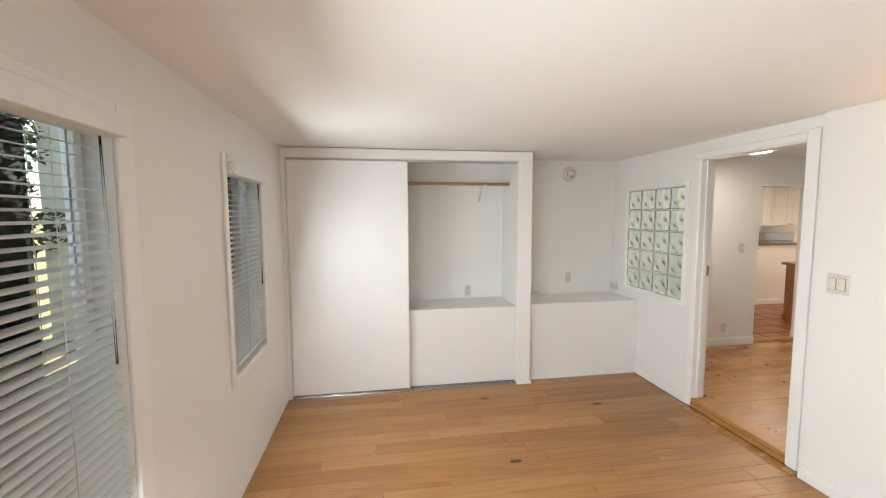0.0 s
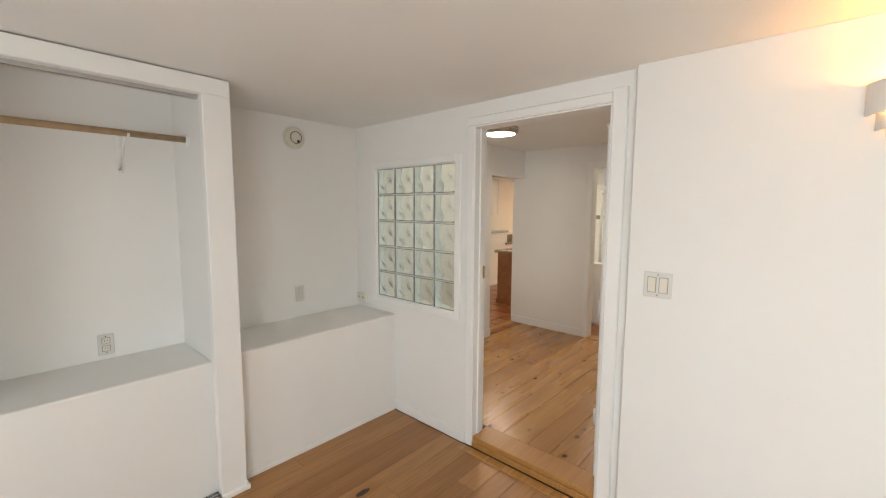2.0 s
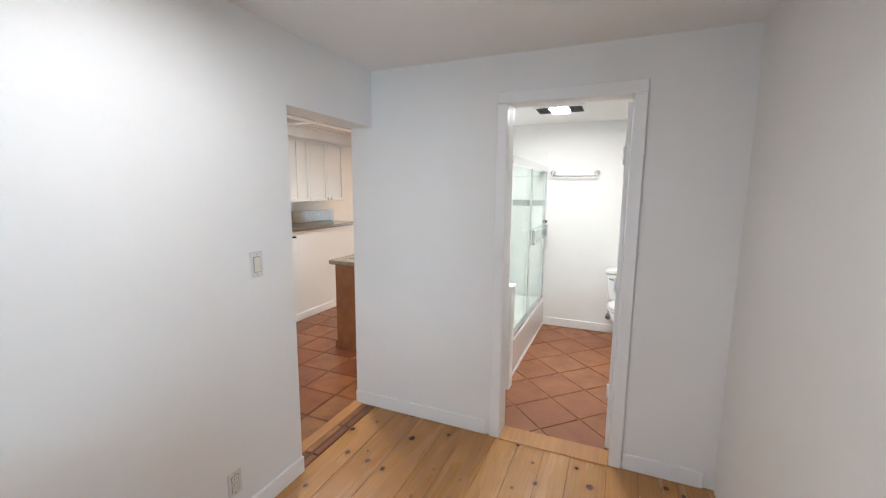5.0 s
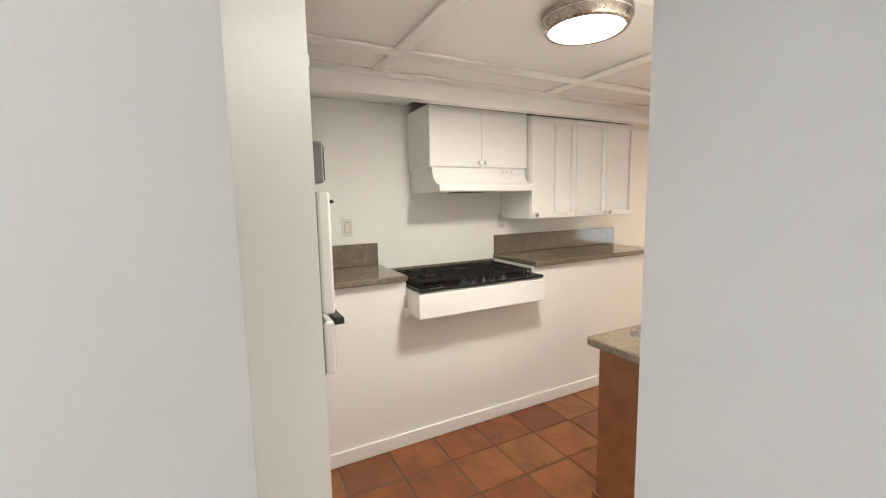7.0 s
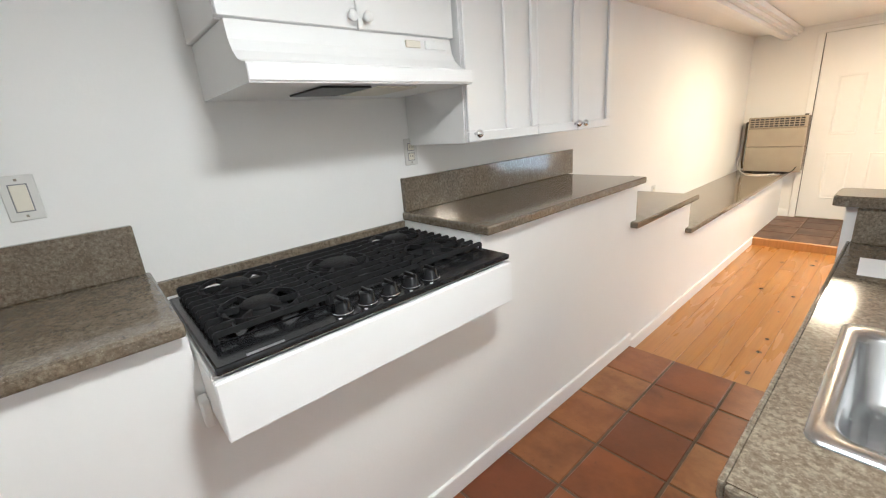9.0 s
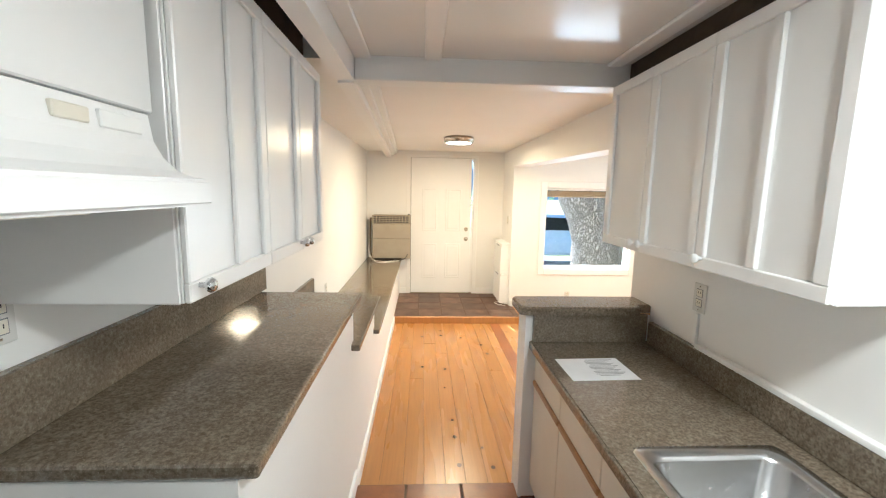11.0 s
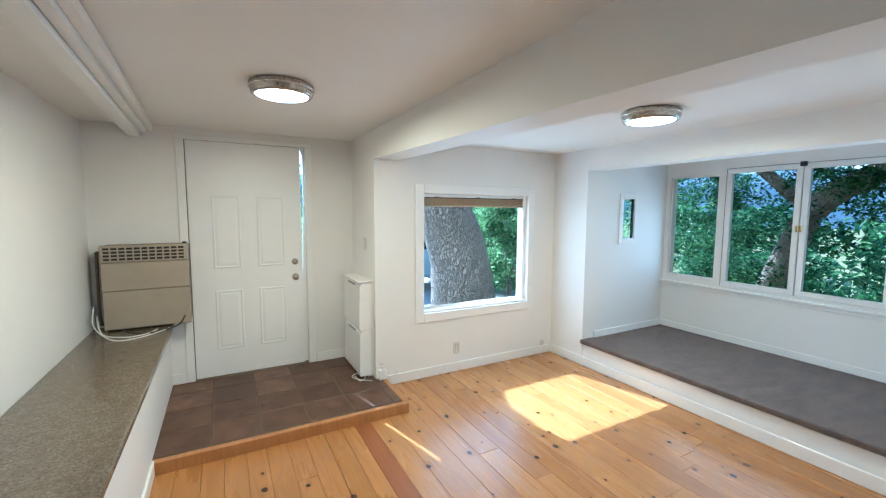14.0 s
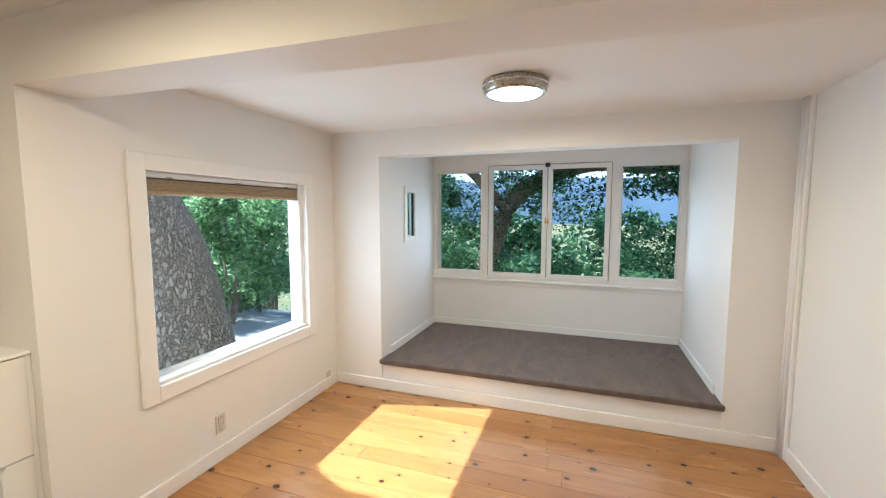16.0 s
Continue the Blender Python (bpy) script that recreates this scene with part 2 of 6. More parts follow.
def clay(name, tones, stain, rough):
    m, n, l, p = nodes_of(name)
    info = n.new("ShaderNodeObjectInfo")
    tone = ramp(n, l, info.outputs["Random"], [(i / (len(tones) - 1), c) for i, c in enumerate(tones)])
    cloud = noise_at(n, l, 5.5, 5, 0.6, own=True)
    spots = noise_at(n, l, 38, 3, 0.6, own=True)
    col = mixc(n, l, ramp(n, l, cloud, [(0.38, (0, 0, 0)), (0.72, (0.85, 0.85, 0.85))]), tone, stain)
    col = mixc(n, l, ramp(n, l, spots, [(0.64, (0, 0, 0)), (0.74, (0.6, 0.6, 0.6))]), col, (0.08, 0.035, 0.018))
    l.new(col, p.inputs["Base Color"])
    rr = n.new("ShaderNodeMapRange")
    l.new(cloud, rr.inputs[0])
    rr.inputs[3].default_value, rr.inputs[4].default_value = rough * 0.7, rough * 1.4
    l.new(rr.outputs[0], p.inputs["Roughness"])
    bump(n, l, p, noise_at(n, l, 16, 4), 0.25, 0.006)
    return m


SALTILLO = clay("saltillo_clay", [(0.21, 0.062, 0.02), (0.29, 0.10, 0.03), (0.16, 0.045, 0.017), (0.34, 0.15, 0.05), (0.24, 0.075, 0.024)], (0.12, 0.035, 0.013), 0.32)
# darker, less red tones than the kitchen's saltillo
PLATFORMCLAY = clay("dark_brown_clay", [(0.095, 0.044, 0.022), (0.14, 0.07, 0.037), (0.075, 0.034, 0.018), (0.19, 0.10, 0.058)], (0.05, 0.024, 0.013), 0.42)
BATHCLAY = clay("bath_clay", [(0.30, 0.105, 0.034), (0.37, 0.15, 0.055), (0.24, 0.08, 0.027), (0.34, 0.125, 0.043)], (0.19, 0.06, 0.022), 0.36)


def granite(name, dark, mid, light, rough):
    m, n, l, p = nodes_of(name)
    fine = noise_at(n, l, 95, 5, 0.75)
    blotch = noise_at(n, l, 22, 4, 0.6)
    flecks = noise_at(n, l, 210, 2, 0.5)
    col = ramp(n, l, fine, [(0.36, dark), (0.5, mid), (0.66, light)])
    col = mixc(n, l, ramp(n, l, blotch, [(0.4, (0, 0, 0)), (0.7, (0.55, 0.55, 0.55))]), col, dark)
    col = mixc(n, l, ramp(n, l, flecks, [(0.62, (0, 0, 0)), (0.68, (0.7, 0.7, 0.7))]), col, light)
    l.new(col, p.inputs["Base Color"])
    p.inputs["Roughness"].default_value = rough
    p.inputs["Coat Weight"].default_value = 0.12
    p.inputs["Coat Roughness"].default_value = 0.04
    return m


GRANITE = granite("brown_granite", (0.10, 0.078, 0.054), (0.175, 0.142, 0.102), (0.275, 0.235, 0.175), 0.11)


def carpet():
    m, n, l, p = nodes_of("brown_carpet")
    pile = noise_at(n, l, 210, 4, 0.75)
    tread = noise_at(n, l, 4.5, 4, 0.6, (1, 2.2, 1))
    col = ramp(n, l, pile, [(0.3, (0.05, 0.03, 0.023)), (0.7, (0.17, 0.108, 0.083))])
    col = mixc(n, l, ramp(n, l, tread, [(0.4, (0, 0, 0)), (0.62, (0.6, 0.6, 0.6))]), col, (0.20, 0.135, 0.105))
    l.new(col, p.inputs["Base Color"])
    p.inputs["Roughness"].default_value = 1.0
    p.inputs["Sheen Weight"].default_value = 0.3
    bump(n, l, p, pile, 1.0, 0.014)
    return m


CARPET = carpet()


# ---- building helpers ----
def link_mesh(name, bm, mat):
    me = bpy.data.meshes.new(name)
    bm.normal_update()
    bm.to_mesh(me)
    bm.free()
    if mat:
        me.materials.append(mat)
    return new(name, me)


def part(name, bm, mat, parent, label=""):
    ob = link_mesh(name, bm, mat)
    ob.parent = parent
    if parent is not None:
        ob.matrix_parent_inverse = parent.matrix_world.inverted()
    if label:
        ob["label"] = label
    return ob


def thing(name, at, label, category, group=""):
    e = new(name)
    e.empty_display_size = 0.05
    e.matrix_world = Matrix.Translation(at)
    bpy.context.view_layer.update()
    return tagged(e, label, category, group)


def struct(name, bm, mat, label="", category=""):
    return tagged(link_mesh(name, bm, mat), label, category or name.split("_")[0], "", "structure")


def box(x0, x1, y0, y1, z0, z1, bevel=0.0, bm=None, seg=1):
    """A block between two corners, with eased edges."""
    own = bm is None
    b = bmesh.new() if bevel or own else bm
    v = [b.verts.new((x, y, z)) for z in (z0, z1) for x, y in ((x0, y0), (x1, y0), (x1, y1), (x0, y1))]
    for f in ((3, 2, 1, 0), (4, 5, 6, 7), (0, 1, 5, 4), (1, 2, 6, 5), (2, 3, 7, 6), (3, 0, 4, 7)):
        b.faces.new([v[i] for i in f])
    if bevel:
        bmesh.ops.bevel(b, geom=b.edges[:], offset=bevel, segments=seg, affect="EDGES", profile=0.5)
    if own or b is bm:
        return b
    return join(bm, b)


def join(bm, other):
    me = bpy.data.meshes.new("tmp")
    other.to_mesh(me)
    other.free()
    bm.from_mesh(me)
    bpy.data.meshes.remove(me)
    return bm


def prism(poly, z0, z1, bevel=0.0, axis="z"):
    """A plate with the given outline (anticlockwise), its upper edge eased."""
    b = bmesh.new()
    put = {"z": lambda p, h: (p[0], p[1], h), "x": lambda p, h: (h, p[0], p[1]), "y": lambda p, h: (p[0], h, p[1])}[axis]
    lo = [b.verts.new(put(p, z0)) for p in poly]
    hi = [b.verts.new(put(p, z1)) for p in poly]
    k = len(poly)
    b.faces.new(lo[::-1])
    top = b.faces.new(hi)
    for i in range(k):
        b.faces.new((lo[i], lo[(i + 1) % k], hi[(i + 1) % k], hi[i]))
    bmesh.ops.recalc_face_normals(b, faces=b.faces[:])
    if bevel:
        bmesh.ops.bevel(b, geom=list(top.edges), offset=bevel, segments=1, affect="EDGES")
    return b


def lathe(profile, segments=32, at=(0, 0, 0), axis="z"):
    """A turned body from (radius, height) pairs."""
    b = bmesh.new()
    turn = {"z": Matrix(), "x": Matrix.Rotation(radians(90), 4, "Y"), "-x": Matrix.Rotation(radians(-90), 4, "Y"),
            "y": Matrix.Rotation(radians(-90), 4, "X"), "-y": Matrix.Rotation(radians(90), 4, "X"), "-z": Matrix.Rotation(radians(180), 4, "X")}[axis]
    m = Matrix.Translation(at) @ turn
    rings = []
    for r, h in profile:
        if r < 1e-6:
            rings.append([b.verts.new(m @ Vector((0, 0, h)))])
        else:
            rings.append([b.verts.new(m @ Vector((r * math.cos(a), r * math.sin(a), h))) for a in (2 * math.pi * i / segments for i in range(segments))])
    for p, q in zip(rings, rings[1:]):
        for i in range(segments):
            j = (i + 1) % segments
            if len(p) == 1 and len(q) > 1:
                b.faces.new((p[0], q[i], q[j]))
            elif len(q) == 1 and len(p) > 1:
                b.faces.new((p[i], p[j], q[0]))
            elif len(p) > 1:
                b.faces.new((p[i], p[j], q[j], q[i]))
    for ring in (rings[0], rings[-1]):
        if len(ring) > 1:
            b.faces.new(ring)
    bmesh.ops.recalc_face_normals(b, faces=b.faces[:])
    for f in b.faces:
        f.smooth = len(f.verts) <= 4
    return b


def tube(points, radius, sides=8, bm=None):
    """A round bar along a line of points."""
    b = bm if bm is not None else bmesh.new()
    pts = [Vector(p) for p in points]
    rings = []
    for i, p in enumerate(pts):
        d = (pts[min(i + 1, len(pts) - 1)] - pts[max(i - 1, 0)]).normalized()
        u = d.cross(Vector((0, 0, 1)) if abs(d.z) < 0.9 else Vector((1, 0, 0))).normalized()
        w = d.cross(u)
        r = radius[i] if isinstance(radius, (list, tuple)) else radius
        rings.append([b.verts.new(p + r * (math.cos(a) * u + math.sin(a) * w)) for a in (2 * math.pi * k / sides for k in range(sides))])
    for p, q in zip(rings, rings[1:]):
        for k in range(sides):
            f = b.faces.new((p[k], p[(k + 1) % sides], q[(k + 1) % sides], q[k]))
            f.smooth = True
    b.faces.new(rings[0][::-1])
    b.faces.new(rings[-1])
    return b


def curve_points(knots, steps=6):
    """A soft line through some knots."""
    k = [Vector(p) for p in knots]
    k = [2 * k[0] - k[1]] + k + [2 * k[-1] - k[-2]]
    out = []
    for a, b, c, d in zip(k, k[1:], k[2:], k[3:]):
        for i in range(steps):
            t = i / steps
            out.append(0.5 * ((2 * b) + (c - a) * t + (2 * a - 5 * b + 4 * c - d) * t * t + (3 * b - a - 3 * c + d) * t ** 3))
    return out + [k[-2]]


def wall(name, axis, a0, a1, u0, u1, z0, z1, holes=(), mat=None, label="white painted plaster wall"):
    """A wall from a0 to a1 thick, along u, with openings (u0, u1, z0, z1) right through it."""
    us = sorted({u0, u1, *[h for o in holes for h in o[:2]]})
    zs = sorted({z0, z1, *[h for o in holes for h in o[2:]]})
    us, zs = [u for u in us if u0 <= u <= u1], [z for z in zs if z0 <= z <= z1]
    solid = lambda i, j: 0 <= i < len(us) - 1 and 0 <= j < len(zs) - 1 and not any(
        o[0] - 1e-6 <= us[i] and us[i + 1] <= o[1] + 1e-6 and o[2] - 1e-6 <= zs[j] and zs[j + 1] <= o[3] + 1e-6 for o in holes)
    b = bmesh.new()
    cache = {}

    def vert(a, u, z):
        k = (round(a, 5), round(u, 5), round(z, 5))
        if k not in cache:
            cache[k] = b.verts.new((a, u, z) if axis == "x" else (u, a, z))
        return cache[k]

    for i in range(len(us) - 1):
        for j in range(len(zs) - 1):
            if not solid(i, j):
                continue
            p, q, r, s = us[i], us[i + 1], zs[j], zs[j + 1]
            for a in (a0, a1):
                b.faces.new([vert(a, u, z) for u, z in ((p, r), (q, r), (q, s), (p, s))])
            for (di, dj), (e, f) in {(-1, 0): ((p, r), (p, s)), (1, 0): ((q, r), (q, s)), (0, -1): ((p, r), (q, r)), (0, 1): ((p, s), (q, s))}.items():
                if not solid(i + di, j + dj):
                    b.faces.new([vert(a0, *e), vert(a0, *f), vert(a1, *f), vert(a1, *e)])
    bmesh.ops.recalc_face_normals(b, faces=b.faces[:])
    return struct(name, b, mat or WALL, label, "wall")


def clip(poly, x0, x1, y0, y1):
    """An outline cut to a rectangle."""
    for k, lim, sign in ((0, x0, 1), (0, x1, -1), (1, y0, 1), (1, y1, -1)):
        out = []
        for p, q in zip(poly, poly[1:] + poly[:1]):
            a, c = sign * (p[k] - lim), sign * (q[k] - lim)
            if a >= 0:
                out.append(p)
            if (a > 0 > c) or (a < 0 < c):
                t = a / (a - c)
                out.append((p[0] + t * (q[0] - p[0]), p[1] + t * (q[1] - p[1])))
        poly = out
        if len(poly) < 3:
            return []
    return poly


def skirting(x0, y0, x1, y1, z, side, height=0.09, depth=0.016):
    """A baseboard along a wall; side is the way it faces."""
    sx, sy = side
    xs = sorted((x0, x1 + sx * depth)) if sx else sorted((x0, x1))
    ys = sorted((y0, y1 + sy * depth)) if sy else sorted((y0, y1))
    b = box(xs[0], xs[1], ys[0], ys[1], z, z + height, 0.004)
    return struct("baseboard", b, TRIM, "white painted wooden baseboard", "baseboard")


ZB, ZD, ZP = -0.07, -0.05, 0.03
CEIL_BED, CEIL_HALL, CEIL_KIT, CEIL_PASS, CEIL_DIN = 2.145, 2.225, 2.18, 2.165, 2.10

GX0, GX1, GZ0, GZ1 = 0.193, 1.012, 0.806, 1.804

# ---- structure: bedroom ----
wall("wall_bedroom_south", "y", -6.11, -5.97, -0.2, 5.7, ZB - 0.1, 2.4, [(1.15, 1.79, 0.655, 1.85), (2.715, 4.7, 0.42, 1.86)])
wall("wall_bedroom_west", "x", -0.2, -0.06, -5.97, -2.44, ZB - 0.1, 2.4)
wall("wall_bedroom_east", "x", 5.6, 5.74, -5.97, -2.44, ZB - 0.1, 2.4)
wall("wall_bedroom_north", "y", -2.555, -2.44, -0.06, 5.6, ZB - 0.1, 2.4, [(GX0, GX1, GZ0, GZ1), (1.166, 2.005, ZB - 0.2, 2.012)])
struct("wall_bedroom_north_lining", box(2.12, 5.6, -2.602, -2.555, ZB, CEIL_BED, 0.004), WALL, "white painted wall lining beside the doorway", "wall")
struct("ceiling_bedroom", box(-0.06, 5.6, -5.97, -2.555, CEIL_BED, CEIL_BED + 0.12), CEIL, "white painted plaster ceiling", "ceiling")
wall("wall_closet_side", "y", -3.85, -3.74, -0.06, 0.455, ZB, CEIL_BED)
wall("wall_closet_head", "x", 0.40, 0.455, -5.97, -3.85, 2.055, CEIL_BED)
b = box(-0.06, 0.42, -5.97, -3.85, ZB, 0.675, 0.006)
struct("wall_closet_ledge", b, WALL, "low white boxed-out wall with a ledge inside the closet", "wall")
b = box(-0.06, 0.42, -3.74, -2.555, ZB, 0.688, 0.006)
struct("wall_niche_ledge", b, WALL, "low white boxed-out wall with a ledge in the niche", "wall")

# ---- structure: hall ----
wall("wall_hall_west", "x", -0.173, 0.0, -2.44, 0.0, -0.1, 2.4, [(-0.725, 0.0, -0.2, 1.888)])
wall("wall_hall_east", "x", 2.0, 2.12, -2.44, 0.1, -0.1, 2.4)
wall("wall_bath_south", "y", 0.0, 0.11, -0.158, 2.0, -0.1, 2.4, [(0.885, 1.505, -0.2, 1.965)])
struct("wall_kitchen_jamb", prism([(0.0, -0.7248), (-0.1725, -0.63), (-0.1725, -0.7248)], 0, 1.8875), WALL, "white splayed jamb of the kitchen opening", "wall")
struct("ceiling_hall", box(0.0, 2.0, -2.44, 0.0, CEIL_HALL, CEIL_HALL + 0.1), CEIL, "white painted plaster ceiling", "ceiling")

# ---- structure: bathroom ----
wall("wall_bath_north", "y", 2.30, 2.565, -0.2, 1.75, -0.1, 2.4)
wall("wall_bath_west", "x", -0.2, -0.09, 0.11, 2.30, -0.1, 2.4)
wall("wall_bath_east", "x", 2.0, 2.12, 0.1, 2.5, -0.1, 2.4)
struct("ceiling_bathroom", box(-0.09, 2.0, 0.11, 2.30, 2.21, 2.31), CEIL, "white painted bathroom ceiling", "ceiling")

# ---- structure: kitchen and passage ----
wall("wall_kitchen_west", "x", -2.45, -2.31, -1.4, 6.6, -0.2, 2.4)
wall("wall_kitchen_south", "y", -1.4, -1.25, -2.31, -0.173, -0.2, 2.4)
wall("wall_passage_north", "y", 6.465, 6.60, -2.31, 0.0, -0.2, 2.4, [(-1.665, -0.725, ZP, 2.07)])
wall("wall_recess", "x", -0.28, -0.10, 5.96, 6.465, -0.2, 2.4)
wall("wall_kitchen_east", "x", -0.335, -0.2005, 0.26, 2.50, -0.1, 2.4)
struct("ceiling_kitchen", box(-1.86, -0.2, -1.25, 2.32, CEIL_KIT, CEIL_KIT + 0.12), GLOSSCEIL, "glossy white panelled kitchen ceiling", "ceiling")
struct("ceiling_over_cabinets", box(-2.31, -1.87, -1.25, 0.39, 2.15, 2.35), CEIL, "white painted ceiling strip", "ceiling")
struct("ceiling_over_ledge", box(-2.31, -1.87, 2.28, 6.465, 2.15, 2.35), CEIL, "white painted ceiling strip over the ledge", "ceiling")
struct("ceiling_recess", box(-2.31, -1.87, 0.39, 2.28, 2.33, 2.4), CEIL, "white painted ceiling strip over the cabinets", "ceiling")
struct("ceiling_passage", box(-1.86, -0.28, 2.44, 6.465, CEIL_PASS, CEIL_PASS + 0.12), CEIL, "white painted plaster ceiling", "ceiling")


def slanted_beam(name, y0, y1, xa, xb, width, z0, z1, label):
    b = prism([(xa - width, y0), (xa, y0), (xb, y1), (xb - width, y1)], z0, z1)
    return struct(name, b, TRIM, label, "beam")


slanted_beam("beam_kitchen_west", -1.25, 2.32, -1.795, -1.795, 0.075, 2.07, 2.2, "white painted boxed ceiling beam over the cabinets")
slanted_beam("beam_passage_west", 2.32, 6.465, -1.795, -1.95, 0.075, 2.06, 2.2, "white painted boxed ceiling beam along the passage")
slanted_beam("beam_moulding", 2.44, 6.465, -1.755, -1.905, 0.04, 2.09, 2.16, "white moulding beside the ceiling beam")
slanted_beam("beam_moulding_upper", 2.44, 6.465, -1.715, -1.86, 0.04, 2.115, 2.16, "white upper moulding beside the ceiling beam")
struct("beam_cross", box(-1.795, -0.2, 2.32, 2.44, 2.077, 2.22, 0.004), TRIM, "white painted cross beam at the kitchen's end", "beam")
struct("beam_dining", prism([(2.44, 1.862), (5.80, 1.927), (5.80, 2.24), (2.44, 2.24)], -0.28, -0.06, 0.0, "x"), WALL, "white painted dropped beam between passage and dining room", "beam")

# ---- structure: dining room and bay ----
wall("wall_dining_north", "y", 5.80, 5.96, -0.28, 1.76, -0.2, 2.4, [(0.178, 1.375, 0.556, 1.655)])
wall("wall_dining_east", "x", 1.745, 1.90, 2.50, 5.96, -0.2, 2.4, [(2.889, 5.352, -0.3, 1.895)])
struct("ceiling_dining", box(-0.06, 1.745, 2.44, 5.80, CEIL_DIN, CEIL_DIN + 0.15), CEIL, "white painted plaster ceiling", "ceiling")
wall("wall_bay_front", "x", 1.76, 1.88, 2.889, 5.352, -0.2, 0.165)
wall("wall_bay_north", "y", 5.352, 5.47, 1.90, 3.16, -0.2, 2.2, [(2.27, 2.60, 1.215, 1.63)])
wall("wall_bay_south", "y", 2.77, 2.889, 1.90, 3.16, -0.2, 2.2)
wall("wall_bay_east", "x", 3.0, 3.12, 2.889, 5.352, -0.2, 2.2, [(4.81, 5.305, 0.806, 1.872), (3.53, 4.735, 0.762, 1.925), (2.945, 3.445, 0.808, 1.888)])
struct("ceiling_bay", box(1.90, 3.16, 2.889, 5.352, 2.09, 2.2), CEIL, "white painted ceiling of the window bay", "ceiling")
# never in view; added to close the rooms off from sky and sun
struct("roof", box(-2.6, 5.9, -6.2, 6.7, 2.42, 2.6), TRIM, "unseen flat roof slab keeping sky light out of the rooms", "roof")

# baseboards
skirting(0.42, -2.555, 1.12, -2.555, ZB, (0, -1), 0.075)
skirting(2.12, -2.602, 5.6, -2.602, ZB, (0, -1), 0.075)
skirting(0.42, -3.74, 0.42, -2.572, ZB, (1, 0), 0.03, 0.006)
skirting(0.0, -2.44, 0.0, -0.725, 0, (1, 0))
skirting(-0.158, 0.0, 0.80, 0.0, 0, (0, -1))
skirting(1.57, 0.0, 1.95, 0.0, 0, (0, -1))
skirting(0.76, 2.30, 2.0, 2.30, 0, (0, -1))
skirting(-0.28, 5.80, 1.745, 5.80, ZD, (0, -1))
skirting(1.745, 2.565, 1.745, 5.784, ZD, (-1, 0))
skirting(-0.2, 2.565, 1.70, 2.565, ZD, (0, 1))
skirting(-0.655, 6.465, -0.28, 6.465, ZP, (0, -1))
skirting(-1.83, 6.465, -1.73, 6.465, ZP, (0, -1))
skirting(1.90, 5.352, 3.0, 5.352, 0.2, (0, -1), 0.075)
skirting(1.90, 2.889, 3.0, 2.889, 0.2, (0, 1), 0.075)
skirting(3.0, 2.905, 3.0, 5.336, 0.2, (-1, 0), 0.075)


# ---- doors, windows, trim ----
def sthing(name, at, label, category):
    e = thing(name, at, label, category)
    e["kind"] = "structure"
    return e


def plate(axis, at, u, z, w, h, kind="outlet", name=None, cover=None):
    """A wall plate: an outlet with two sockets or a rocker switch. axis: the way it faces."""
    d = {"x": (1, 0), "-x": (-1, 0), "y": (0, 1), "-y": (0, -1)}[axis]
    n = {"outlet": "power_outlet", "switch": "light_switch", "double": "light_switch"}[kind]
    lab = {"outlet": "white double power outlet on the painted wall", "switch": "white rocker light switch on the painted wall",
           "double": "white double rocker light switch on the painted wall"}[kind]
    pos = (at, u, z) if d[0] else (u, at, z)
    t = thing(n, pos, lab, "outlet" if kind == "outlet" else "switch")

    def slab(u0, u1, z0, z1, a0, a1, bev):
        lo, hi = sorted((at + (d[0] + d[1]) * a0, at + (d[0] + d[1]) * a1))
        return box(lo, hi, u + u0, u + u1, z + z0, z + z1, bev) if d[0] else box(u + u0, u + u1, lo, hi, z + z0, z + z1, bev)

    part("plate", slab(-w / 2, w / 2, -h / 2, h / 2, 0, 0.0061, 0.0025), cover or PLATEW, t)
    if kind == "outlet":
        for k in (-0.021, 0.021):
            # raised grey slab paints the shaded gap round the socket
            part("recess", slab(-0.0185, 0.0185, k - 0.0165, k + 0.0165, 0.0061, 0.0066, 0), GREYMETAL, t)
            s = part("socket", slab(-0.016, 0.016, k - 0.014, k + 0.014, 0.0067, 0.008, 0.001), IVORY, t)
            for q in (-0.006, 0.006):
                part("slot", slab(q - 0.0012, q + 0.0012, k - 0.003, k + 0.006, 0.0082, 0.0086, 0), DARK, s)
    else:
        for c in ((0,) if kind == "switch" else (-0.024, 0.024)):
            # grey slab behind the rocker draws the shade in its gap
            part("recess", slab(c - 0.0185, c + 0.0185, -0.0355, 0.0355, 0.0061, 0.0066, 0), GREYMETAL, t)
            part("rocker", slab(c - 0.016, c + 0.016, -0.033, 0.033, 0.0067, 0.010, 0.0015), IVORY, t)
    for k in (-h / 2 + 0.012, h / 2 - 0.012):
        part("screw", slab(-0.003, 0.003, k - 0.003, k + 0.003, 0.0062, 0.0072, 0.0005), NICKEL, t)
    return t


def casing_y(name, at, d, x0, x1, z0, z1, w, depth=0.018, head=None, label="white painted door casing", low=True):
    """Casing round an opening in a wall that faces y; d is the way it faces."""
    t = sthing(name, ((x0 + x1) / 2, at, z0), label, "trim")
    y0, y1 = sorted((at, at + d * depth))
    hd = head or w
    part("side_casing", box(x0 - w, x0, y0, y1, z0, z1, 0.004), TRIM, t)
    part("side_casing", box(x1, x1 + w, y0, y1, z0, z1, 0.004), TRIM, t)
    part("head_casing", box(x0 - w, x1 + w, y0, y1 + 0.0, z1, z1 + hd, 0.004), TRIM, t)
    return t


